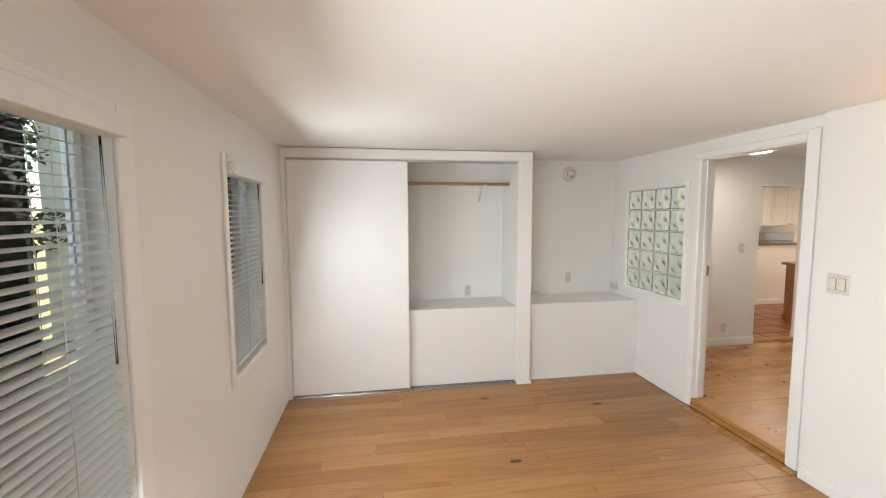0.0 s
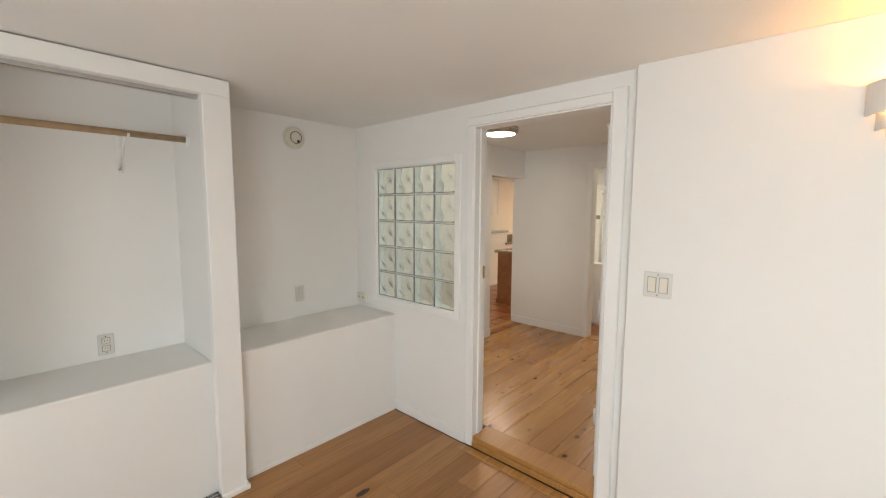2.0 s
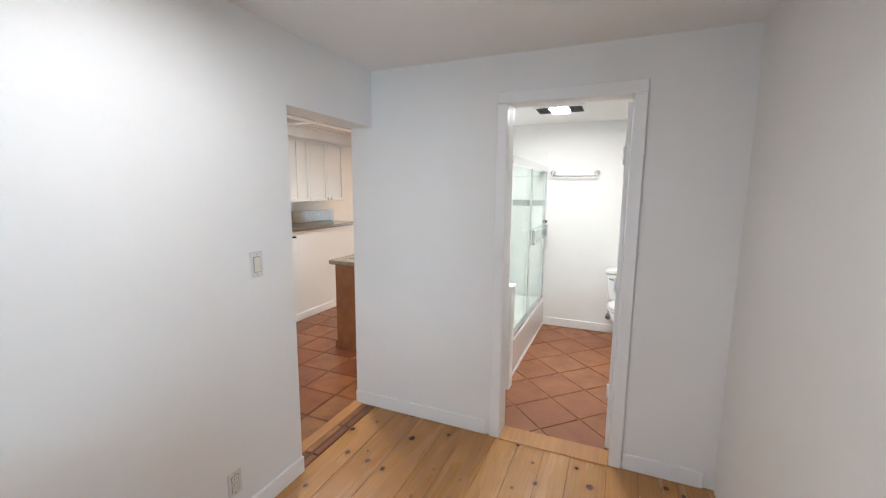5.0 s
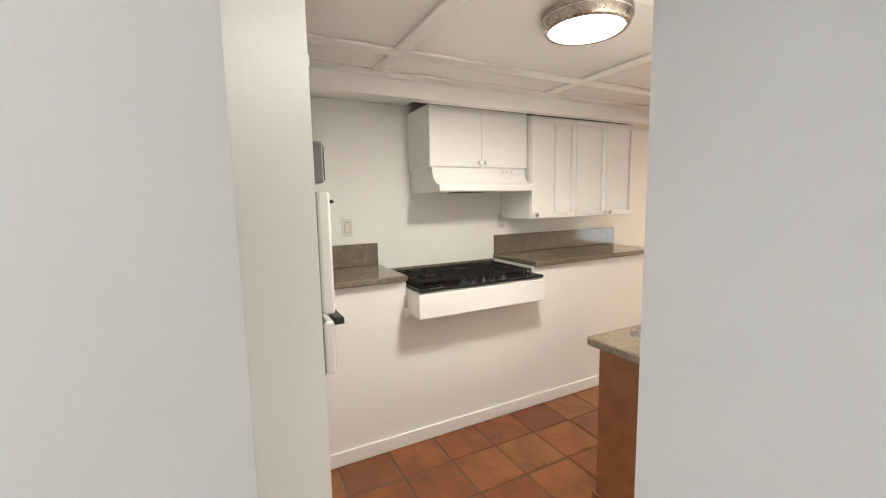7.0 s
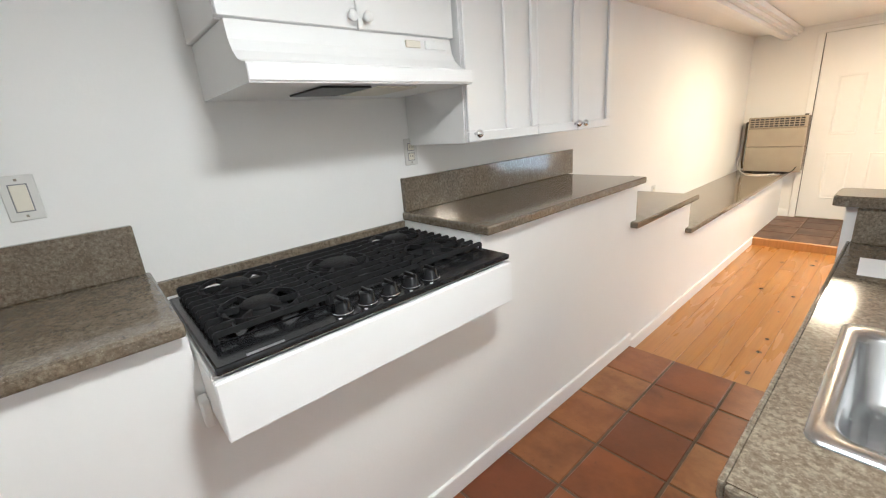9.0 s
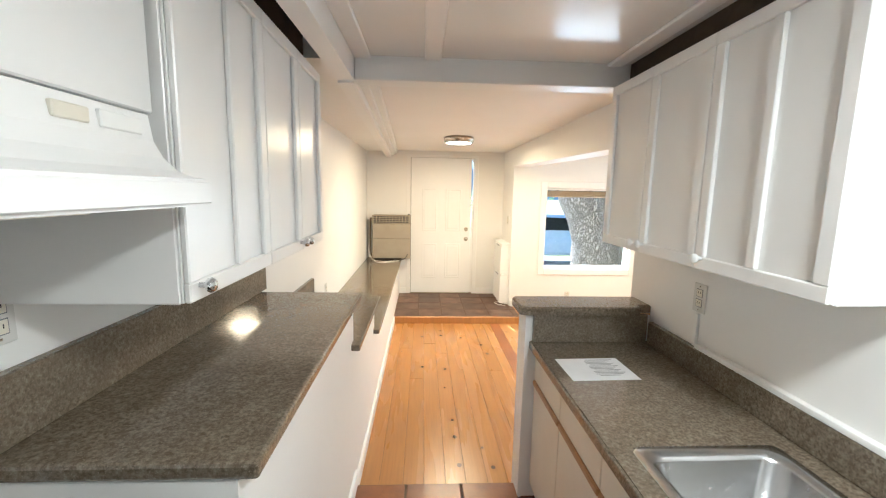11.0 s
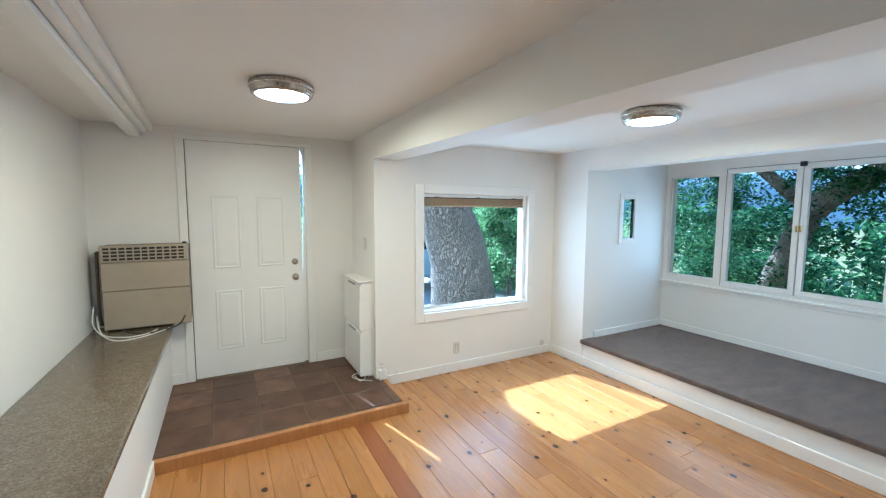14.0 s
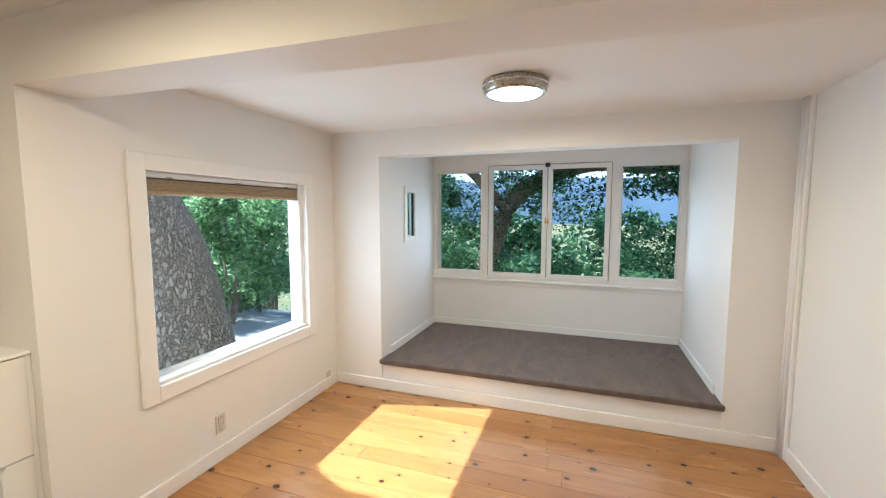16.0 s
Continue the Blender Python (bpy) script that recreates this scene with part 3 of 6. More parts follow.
# bedroom doorway
t = sthing("trim_bedroom_door", (1.58, -2.5, ZB), "white painted door lining of the bedroom doorway", "trim")
part("side_lining", box(1.1662, 1.178, -2.562, -2.4402, ZB, 2.0, 0.003), TRIM, t)
part("side_lining", box(1.993, 2.0048, -2.562, -2.4402, ZB, 2.0, 0.003), TRIM, t)
part("head_lining", box(1.1662, 2.0048, -2.562, -2.4402, 2.0002, 2.0118, 0.003), TRIM, t)
part("right_casing", box(2.005, 2.075, -2.572, -2.5552, ZB, 2.075, 0.005), TRIM, t)
part("head_casing", box(1.12, 2.0048, -2.570, -2.5552, 2.0122, 2.06, 0.005), TRIM, t)
part("left_casing", box(1.12, 1.166, -2.566, -2.5552, ZB, 2.012, 0.005), TRIM, t)
part("strike_plate", box(1.1782, 1.1802, -2.475, -2.448, 1.05, 1.13, 0.0005), BRASS, t, "small brass strike plate")
part("stop", box(1.1782, 1.189, -2.515, -2.48, 0.0, 2.0, 0.002), TRIM, t)
casing_y("trim_bedroom_door_hall", -2.44, 1, 1.166, 2.005, 0, 2.012, 0.05)
th = sthing("door_sill", (1.6, -2.5, 0), "worn pine door sill with a step down", "sill")
part("sill_board", box(1.178, 1.993, -2.56, -2.39, -0.03, 0.003, 0.005), EDGEWOOD, th)
part("riser", box(1.178, 1.993, -2.565, -2.55, ZB, -0.031, 0.003), EDGEWOOD, th)
part("floor_strip", box(1.13, 2.11, -2.64, -2.58, ZB - 0.005, ZB + 0.007, 0.004), PINE, th)


def panel_door(name, hinge, width, height, z0, turn, label, panels, knob_z, knob_mat, lock=False, thick=0.038, group=""):
    """A door leaf that hangs from its hinge; at turn 0 it lies along +x. Raised panels on both faces."""
    t = thing(name, hinge, label, "door")
    t["kind"] = "structure"
    m = Matrix.Translation(hinge) @ Matrix.Rotation(radians(turn), 4, "Z")

    def place(b):
        b.transform(m)
        return b

    part("leaf", place(box(0, width, -thick / 2, thick / 2, z0, z0 + height, 0.003)), DOORP, t)
    for x0, x1, p0, p1 in panels:
        for s in (1, -1):
            y = s * thick / 2
            b = bmesh.new()
            ring = [((x0, p0), (x1, p0), (x1, p1), (x0, p1)), ((x0 + 0.012, p0 + 0.012), (x1 - 0.012, p0 + 0.012), (x1 - 0.012, p1 - 0.012), (x0 + 0.012, p1 - 0.012)),
                    ((x0 + 0.022, p0 + 0.022), (x1 - 0.022, p0 + 0.022), (x1 - 0.022, p1 - 0.022), (x0 + 0.022, p1 - 0.022)),
                    ((x0 + 0.045, p0 + 0.045), (x1 - 0.045, p0 + 0.045), (x1 - 0.045, p1 - 0.045), (x0 + 0.045, p1 - 0.045))]
            off = (0.0005, 0.006, 0.0015, 0.0055)
            vs = [[b.verts.new((px, y + s * o, pz)) for px, pz in r] for r, o in zip(ring, off)]
            for p, q in zip(vs, vs[1:]):
                for i in range(4):
                    b.faces.new((p[i], p[(i + 1) % 4], q[(i + 1) % 4], q[i]))
            b.faces.new(vs[-1])
            bmesh.ops.recalc_face_normals(b, faces=b.faces[:])
            part("door_panel", place(b), DOORP, t)
    for k, s in ((knob_z, 1), (knob_z, -1)) + (((knob_z + 0.144, 1), (knob_z + 0.144, -1)) if lock else ()):
        prof = [(0.0, 0.055), (0.02, 0.053), (0.027, 0.042), (0.024, 0.03), (0.011, 0.022), (0.011, 0.008), (0.03, 0.006), (0.032, 0.0)] if k == knob_z else [(0.0, 0.022), (0.02, 0.021), (0.026, 0.014), (0.03, 0.0)]
        b = lathe(prof[::-1], 20, (width - 0.065, s * thick / 2, k), "y" if s > 0 else "-y")
        part("door_knob" if k == knob_z else "deadbolt", place(b), knob_mat, t)
    for hz in (0.18, 0.5, 0.86):
        part("hinge", place(tube([(0.0, thick / 2 + 0.004, z0 + height * hz - 0.045), (0.0, thick / 2 + 0.004, z0 + height * hz + 0.045)], 0.006, 8)), TRIM if knob_mat is BRASS else NICKEL, t)
    return t


panel_door("door_bedroom", (1.952, -2.425, 0), 0.68, 1.93, 0.008, 87.5, "white painted bedroom door standing open against the wall", [], 1.0, BRASS)
panel_door("door_bathroom", (1.50, 0.125, 0), 0.61, 1.945, 0.01, 84, "white painted bathroom door standing open", [(0.09, 0.28, 0.2, 0.85), (0.34, 0.52, 0.2, 0.85), (0.09, 0.28, 0.98, 1.8), (0.34, 0.52, 0.98, 1.8)], 0.93, BRASS)
casing_y("trim_bathroom_door", 0.0, -1, 0.885, 1.505, 0, 1.965, 0.062, 0.02, 0.064)
casing_y("trim_bathroom_door_inner", 0.11, 1, 0.885, 1.515, 0, 1.965, 0.06, 0.016)
struct("sill_bathroom", box(0.885, 1.505, -0.03, 0.12, -0.01, 0.008, 0.004), EDGEWOOD, "worn wooden threshold strip", "sill")
struct("sill_kitchen", box(-0.175, -0.10, -0.725, 0.0, -0.01, 0.006, 0.003), EDGEWOOD, "worn wooden threshold strip", "sill")

# outer door
panel_door("door_outer", (-1.66, 6.50, 0), 0.897, 2.03, ZP + 0.008, 0, "white painted panelled outer door, slightly ajar",
           [(0.168, 0.389, 0.99, 1.62), (0.517, 0.75, 0.99, 1.62), (0.168, 0.389, 0.27, 0.80), (0.517, 0.75, 0.27, 0.80)], 0.875, NICKEL, True, 0.044)
t = casing_y("trim_outer_door", 6.465, -1, -1.665, -0.725, ZP, 2.07, 0.06, 0.014, 0.035)
# added tapered strip that shapes the sunlit slit beside the leaf
b = prism([(-0.7605, ZP + 0.01), (-0.7255, ZP + 0.01), (-0.7255, 2.07), (-0.7625, 2.07), (-0.737, 2.0), (-0.737, 1.5), (-0.755, 1.0), (-0.7605, 0.8)], 6.502, 6.522, 0, "y")
part("slit_shaper", b, TRIM, t)
# dark strips paint the shade in the gaps round the leaf
part("head_gap_shade", box(-1.66, -0.763, 6.482, 6.516, 2.0688, 2.0698), DARK, t)
part("hinge_gap_shade", box(-1.6648, -1.6605, 6.474, 6.516, ZP + 0.01, 2.068), DARK, t, "dark strip painted as the shade along the hinges")
# the threshold's dark colour stands for the unlit gap beneath the door
part("threshold", box(-1.665, -0.725, 6.44, 6.60, ZP - 0.002, ZP + 0.008, 0.002), HEATDARK, t, "threshold coloured dark as the shaded gap under the door")


def window_y(name, x0, x1, z0, z1, yin, yout, d, casing, bars=(), label="", depth=0.016, sill=False):
    """A window in a wall that faces y; yin is the room face, d the way to the room."""
    t = sthing(name, ((x0 + x1) / 2, yin, z0), label, "window")
    ym = yin - d * 0.105
    a, c = sorted((ym - 0.02, ym + 0.02))
    f = 0.032
    fr = part("window_frame", box(x0, x1, a, c, z0, z0 + f, 0.003), TRIM, t)
    part("frame_head", box(x0, x1, a, c, z1 - f, z1, 0.003), TRIM, fr)
    part("frame_side", box(x0, x0 + f, a, c, z0 + f, z1 - f, 0.003), TRIM, fr)
    part("frame_side", box(x1 - f, x1, a, c, z0 + f, z1 - f, 0.003), TRIM, fr)
    edges = [x0 + f, *bars, x1 - f]
    for k in bars:
        part("mullion", box(k - 0.02, k + 0.02, a - 0.004, c + 0.004, z0 + f, z1 - f, 0.003), TRIM, fr)
    for p, q in zip(edges, edges[1:]):
        g = part("pane", box(p, q, ym - 0.003, ym + 0.003, z0 + f, z1 - f), PANE, t, "clear glass pane")
        g.visible_shadow = False
    y0, y1 = sorted((yin, yin + d * depth))
    w = casing
    part("casing", box(x0 - w, x0, y0, y1, z0 - w, z1 + w, 0.004), TRIM, t)
    part("casing", box(x1, x1 + w, y0, y1, z0 - w, z1 + w, 0.004), TRIM, t)
    part("casing", box(x0, x1, y0, y1, z1, z1 + w, 0.004), TRIM, t)
    part("casing", box(x0, x1, y0, y1, z0 - w, z0, 0.004), TRIM, t)
    if sill:
        s0, s1 = sorted((yin - d * 0.083, yin))
        part("window_sill", box(x0 + 0.001, x1 - 0.001, s0, s1, z0 + 0.0, z0 + 0.02, 0.004), TRIM, t)
    return t


w = window_y("window_bedroom_wide", 2.715, 4.7, 0.42, 1.86, -5.97, -6.11, 1, 0.055, (3.74,), "wide white bedroom window behind a blind")
part("outer_moulding", box(2.62, 2.6598, -5.97, -5.960, 0.36, 1.92, 0.005), TRIM, w)
part("insect_screen", box(2.87, 3.72, -6.098, -6.096, 0.46, 1.82), SCREEN, w, "dark insect screen").visible_shadow = False
w = window_y("window_bedroom_small", 1.15, 1.79, 0.655, 1.85, -5.97, -6.11, 1, 0.045, (1.30,), "narrow white bedroom window behind a blind")
part("insect_screen", box(1.28, 1.757, -6.098, -6.096, 0.69, 1.81), SCREEN, w, "dark insect screen").visible_shadow = False


def slat_blind(x0, x1, z0, z1, y, tilt, label):
    t = thing("window_blind", ((x0 + x1) / 2, y, z1), label, "blind", "bedroom blinds")
    part("valance", box(x0 - 0.004, x1 + 0.004, y - 0.02, y + 0.085, z1 - 0.062, z1 + 0.005, 0.007, seg=2), BLINDW, t)
    step = 0.031
    count = int((z1 - 0.10 - z0) / step)
    c, s = math.cos(radians(tilt)), math.sin(radians(tilt))
    sample = None
    for i in range(count):
        z = z1 - 0.10 - i * step
        if sample is None:
            b = bmesh.new()
            prof = [(-0.021, -0.001), (-0.011, 0.0014), (0, 0.0024), (0.011, 0.0014), (0.021, -0.001), (0.011, -0.001), (0, 0.0), (-0.011, -0.001)]
            e0 = [b.verts.new((x0, y + c * p - s * q, s * p + c * q)) for p, q in prof]
            e1 = [b.verts.new((x1, y + c * p - s * q, s * p + c * q)) for p, q in prof]
            for k in range(8):
                b.faces.new((e0[k], e0[(k + 1) % 8], e1[(k + 1) % 8], e1[k]))
            b.faces.new(e0[::-1])
            b.faces.new(e1)
            bmesh.ops.recalc_face_normals(b, faces=b.faces[:])
            b.transform(Matrix.Translation((0, 0, z)))
            sample = part("slat", b, BLINDW, t)
        else:
            o = new("slat", sample.data)
            o.parent, o.matrix_parent_inverse = t, sample.matrix_parent_inverse
            o.location = (0, 0, -i * step)
    part("bottom_rail", box(x0, x1, y - 0.025, y + 0.025, z1 - 0.10 - count * step - 0.008, z1 - 0.10 - count * step + 0.012, 0.004), BLINDW, t)
    for f in (0.12, 0.5, 0.88):
        xx = x0 + f * (x1 - x0)
        for dy in (-0.027, 0.027):
            part("ladder_cord", tube([(xx, y + dy, z1 - 0.08), (xx, y + dy, z1 - 0.10 - count * step)], 0.0012, 5), CORD, t)
    part("wand", tube([(x0 + 0.075, y + 0.045, z1 - 0.07), (x0 + 0.078, y + 0.05, z1 - 0.75)], 0.004, 6), KNOBGLASS, t)
    return t


slat_blind(2.722, 4.69, 0.44, 1.865, -6.0, -10, "white slatted blind lowered over the wide window")
slat_blind(1.157, 1.783, 0.67, 1.845, -6.0, -10, "white slatted blind lowered over the narrow window")

# ---- bedroom: closet ----
t = sthing("trim_closet", (0.48, -4.9, ZB), "white painted closet frame with sliding door track", "trim")
part("side_post", box(0.40, 0.50, -5.97, -5.935, ZB, 2.055, 0.003), TRIM, t)
part("side_post", box(0.4552, 0.505, -3.868, -3.735, ZB, 2.055, 0.004), TRIM, t)
part("head_board", box(0.4552, 0.505, -5.97, -3.735, 2.0552, 2.138, 0.004), TRIM, t)
part("top_track", box(0.425, 0.4545, -5.935, -3.868, 2.035, 2.055, 0.002), STEEL, t, "grey metal top track")
part("bottom_track", box(0.4205, 0.497, -5.935, -3.868, ZB - 0.002, ZB + 0.008, 0.001), STEEL, t, "grey metal floor track")
for x in (0.435, 0.462, 0.488):
    part("track_rail", box(x - 0.002, x + 0.002, -5.935, -3.868, ZB + 0.008, ZB + 0.02, 0.0005), STEEL, t)
part("plinth", box(0.45, 0.517, -3.868, -3.722, ZB, ZB + 0.03, 0.004), TRIM, t)


def closet_door(y0, y1, x, label):
    d = thing("closet_door", (x, (y0 + y1) / 2, ZB), label, "closet door", "closet doors")
    part("panel", box(x - 0.008, x + 0.008, y0 + 0.012, y1 - 0.012, ZB + 0.03, 2.035, 0.002), DOORP, d)
    for a, c in ((y0, y0 + 0.0118), (y1 - 0.0118, y1)):
        part("edge_rail", box(x - 0.011, x + 0.011, a, c, ZB + 0.022, 2.035, 0.002), TRIM, d)
    part("foot_rail", box(x - 0.011, x + 0.011, y0 + 0.012, y1 - 0.012, ZB + 0.022, ZB + 0.0298, 0.002), STEEL, d)
    return d


closet_door(-5.93, -4.895, 0.476, "plain white sliding closet door, closed")
closet_door(-5.92, -4.92, 0.448, "plain white sliding closet door slid open")
t = thing("closet_rod", (0.2, -4.9, 1.865), "wooden hanging rod with a white bracket in the closet", "closet rod")
part("rod", tube([(0.2, -5.97, 1.865), (0.2, -3.85, 1.865)], 0.016, 14), RODWOOD, t)
part("end_cup", lathe([(0.0, 0.0), (0.03, 0.0), (0.03, 0.012), (0.0, 0.012)], 18, (0.2, -3.862, 1.865), "y"), PLASTIC, t)
br = part("bracket", box(-0.058, 0.2, -4.118, -4.106, 1.878, 1.89, 0.002), PLASTIC, t, "white metal rod bracket")
part("bracket_hook", tube(curve_points([(0.18, -4.112, 1.885), (0.2, -4.112, 1.843), (0.222, -4.112, 1.862)]), 0.006, 6), PLASTIC, br)
part("bracket_leg", tube([(0.17, -4.112, 1.88), (-0.055, -4.112, 1.70)], 0.006, 6), PLASTIC, br)
part("wall_leg", box(-0.059, -0.052, -4.122, -4.102, 1.68, 1.878, 0.001), PLASTIC, br)
plate("x", -0.06, -4.225, 0.755, 0.07, 0.115)
plate("x", -0.06, -3.086, 0.865, 0.07, 0.115)
t = thing("smoke_alarm", (-0.06, -3.10, 2.0), "round white smoke alarm on the wall", "smoke alarm", "smoke alarms")
part("base", lathe([(0.0, 0.0), (0.08, 0.0), (0.08, 0.012), (0.0, 0.012)], 32, (-0.06, -3.10, 2.0), "x"), PLASTIC, t)
part("cover", lathe([(0.075, 0.012), (0.075, 0.024), (0.066, 0.036), (0.03, 0.04), (0.0, 0.04)], 32, (-0.06, -3.10, 2.0), "x"), IVORY, t)
part("vent_ring", lathe([(0.045, 0.036), (0.045, 0.0415), (0.038, 0.0418), (0.038, 0.036)], 32, (-0.06, -3.10, 2.0), "x"), GREYMETAL, t)
part("button", lathe([(0.0, 0.04), (0.009, 0.04), (0.009, 0.045), (0.0, 0.045)], 14, (-0.06, -3.085, 1.975), "x"), DARK, t)
t = thing("cable_box", (-0.01, -2.555, 0.765), "small rounded white cable plate in the niche", "wall plate")
b = box(-0.055, 0.075, -2.575, -2.555, 0.728, 0.802, 0.009, seg=3)
part("cover", b, IVORY, t)
for x in (-0.015, 0.03):
    part("port", lathe([(0.0, 0.0), (0.006, 0.0), (0.006, 0.004), (0.0, 0.004)], 12, (x, -2.575, 0.765), "-y"), DARK, t)
plate("-y", -2.602, 2.254, 1.165, 0.116, 0.115, "double")

# glass block window
t = sthing("window_glass_block", (0.61, -2.5, 0.82), "glass block window in the bedroom wall", "window")
bw, bh = (GX1 - GX0) / 4, (GZ1 - GZ0) / 5
mb = bmesh.new()
for i in range(5):
    x = GX0 + i * bw
    box(max(x - 0.004, GX0 + 0.0001), min(x + 0.004, GX1 - 0.0001), -2.5385, -2.4515, GZ0 + 0.0001, GZ1 - 0.0001, bm=mb)
part("upright_joints", mb, MORTAR, t, "pale mortar joints")
mb = bmesh.new()
for j in range(6):
    z = GZ0 + j * bh
    for i in range(4):
        box(GX0 + i * bw + 0.0041, GX0 + (i + 1) * bw - 0.0041, -2.5387, -2.4513, max(z - 0.004, GZ0 + 0.0001), min(z + 0.004, GZ1 - 0.0001), bm=mb)
part("level_joints", mb, MORTAR, t, "pale mortar joints")


def wavy_plate(b, u, v, y_flat, y_wave, n=16):
    """One moulded face of a block: flat outside, rippled inside."""
    front, back = [], []
    for j in range(n + 1):
        for i in range(n + 1):
            p, q = 2 * i / n - 1, 2 * j / n - 1
            edge = min(1.0, 4 * (1 - abs(p)), 4 * (1 - abs(q)))
            w = 0.0040 * math.sin(4.0 * p + 2.4 * math.sin(2.6 * q + 0.6)) + 0.0024 * math.sin(5.2 * q - 2.6 * p + 1.0)
            front.append(b.verts.new((p * u, y_flat, q * v)))
            back.append(b.verts.new((p * u, y_wave + w * edge, q * v)))
    at = lambda i, j: j * (n + 1) + i
    for j in range(n):
        for i in range(n):
            ring = (at(i, j), at(i + 1, j), at(i + 1, j + 1), at(i, j + 1))
            b.faces.new([front[k] for k in ring])
            b.faces.new([back[k] for k in ring[::-1]]).smooth = True
    rim = [at(i, 0) for i in range(n)] + [at(n, j) for j in range(n)] + [at(i, n) for i in range(n, 0, -1)] + [at(0, j) for j in range(n, 0, -1)]
    for p, q in zip(rim, rim[1:] + rim[:1]):
        b.faces.new((front[p], back[p], back[q], front[q]))


def block_mesh():
    b = bmesh.new()
    u, v = bw / 2 - 0.0045, bh / 2 - 0.0045
    wavy_plate(b, u, v, -0.046, -0.030)
    wavy_plate(b, u, v, 0.046, 0.030)
    bmesh.ops.recalc_face_normals(b, faces=b.faces[:])
    me = bpy.data.meshes.new("glass_block")
    b.normal_update()
    b.to_mesh(me)
    b.free()
    me.materials.append(BLOCKGLASS)
    return me


bm_block = block_mesh()
for i in range(4):
    for j in range(5):
        o = new("glass_block", bm_block)
        o.parent = t
        o.matrix_parent_inverse = t.matrix_world.inverted()
        o.matrix_basis = Matrix.Translation((GX0 + (i + 0.5) * bw, -2.495, GZ0 + (j + 0.5) * bh))
        o.visible_shadow = False
for x0, x1, z0, z1 in ((GX0 - 0.05, GX0 - 0.0005, GZ0 - 0.045, GZ1 + 0.045), (GX1 + 0.0005, GX1 + 0.05, GZ0 - 0.045, GZ1 + 0.045), (GX0, GX1, GZ1 + 0.0005, GZ1 + 0.045), (GX0, GX1, GZ0 - 0.045, GZ0 - 0.0005)):
    part("casing", box(x0, x1, -2.564, -2.555, z0, z1, 0.003), TRIM, t)

# sconce with three half-round tiers
t = thing("wall_sconce", (3.05, -2.602, 1.75), "tiered half-round plaster wall sconce, glowing warm", "wall lamp")


def half_band(r, z0, z1, thick=0.012):
    b = bmesh.new()
    rings = []
    for k in range(25):
        a = math.pi + math.pi * k / 24
        rings.append([b.verts.new((3.05 + q * math.cos(a), -2.602 + 0.72 * q * math.sin(a), z)) for q, z in ((r, z0), (r, z1), (r - thick, z1), (r - thick, z0))])
    for p, q in zip(rings, rings[1:]):
        for i in range(4):
            f = b.faces.new((p[i], p[(i + 1) % 4], q[(i + 1) % 4], q[i]))
    b.faces.new(rings[0])
    b.faces.new(rings[-1][::-1])
    bmesh.ops.recalc_face_normals(b, faces=b.faces[:])
    return b


part("upper_tier", half_band(0.20, 1.815, 1.915), WALL, t)
part("middle_tier", half_band(0.172, 1.765, 1.835), WALL, t)
part("lower_tier", half_band(0.145, 1.742, 1.785), WALL, t)
b = prism([(3.05 + 0.143 * math.cos(math.pi + math.pi * k / 20), -2.6025 + 0.103 * math.sin(math.pi + math.pi * k / 20)) for k in range(21)], 1.733, 1.7415)
part("bottom_plate", b, WALL, t)
part("bulb", lathe([(0.0, -0.04), (0.02, -0.035), (0.03, 0.0), (0.02, 0.03), (0.0, 0.04)], 16, (3.05, -2.66, 1.86)), BULB, t, "glowing warm bulb")
lamp("sconce_light", "POINT", pose(3.05, -2.70, 1.885), 1.25, (1.0, 0.43, 0.09), 0.03)


# ---- ceiling lamps ----
def ceiling_lamp(x, y, z, radius, watts, color, mat, label):
    t = thing("ceiling_lamp", (x, y, z), label, "ceiling lamp", "round ceiling lamps")
    part("housing", lathe([(radius * 0.93, 0.0), (radius, 0.008), (radius, 0.03), (radius * 0.965, 0.038), (radius * 0.955, 0.052), (radius * 0.91, 0.062), (radius * 0.84, 0.064), (radius * 0.84, 0.045)], 48, (x, y, z), "-z"), NICKEL, t, "brushed nickel housing")
    part("diffuser", lathe([(radius * 0.838, 0.05), (radius * 0.8, 0.062), (radius * 0.5, 0.069), (0.0, 0.071)], 48, (x, y, z), "-z"), mat, t, "glowing white diffuser")
    ring = lathe([(radius * 1.0, 0.024), (radius * 1.012, 0.027), (radius * 1.0, 0.03)], 48, (x, y, z), "-z")
    part("trim_ring", ring, CHROME, t)
    lamp("ceiling_lamp_light", "AREA", pose(x, y, z - 0.078), watts, color, radius * 1.6)
    return t


ceiling_lamp(0.63, -1.50, CEIL_HALL, 0.165, 1.35, (1.0, 0.97, 0.94), DIFFUSERCOOL, "round brushed nickel ceiling lamp, lit, in the hall")
ceiling_lamp(-0.80, 0.50, CEIL_KIT, 0.165, 5.3, (1.0, 0.90, 0.77), DIFFUSERCOOL, "round brushed nickel ceiling lamp, lit, in the kitchen")
ceiling_lamp(-1.10, 4.88, CEIL_PASS, 0.165, 10.0, (1.0, 0.71, 0.39), DIFFUSERCOOL, "round brushed nickel ceiling lamp, lit, in the passage")
ceiling_lamp(0.88, 4.11, CEIL_DIN, 0.165, 7.5, (1.0, 0.76, 0.47), DIFFUSERCOOL, "round brushed nickel ceiling lamp, lit, in the dining room")

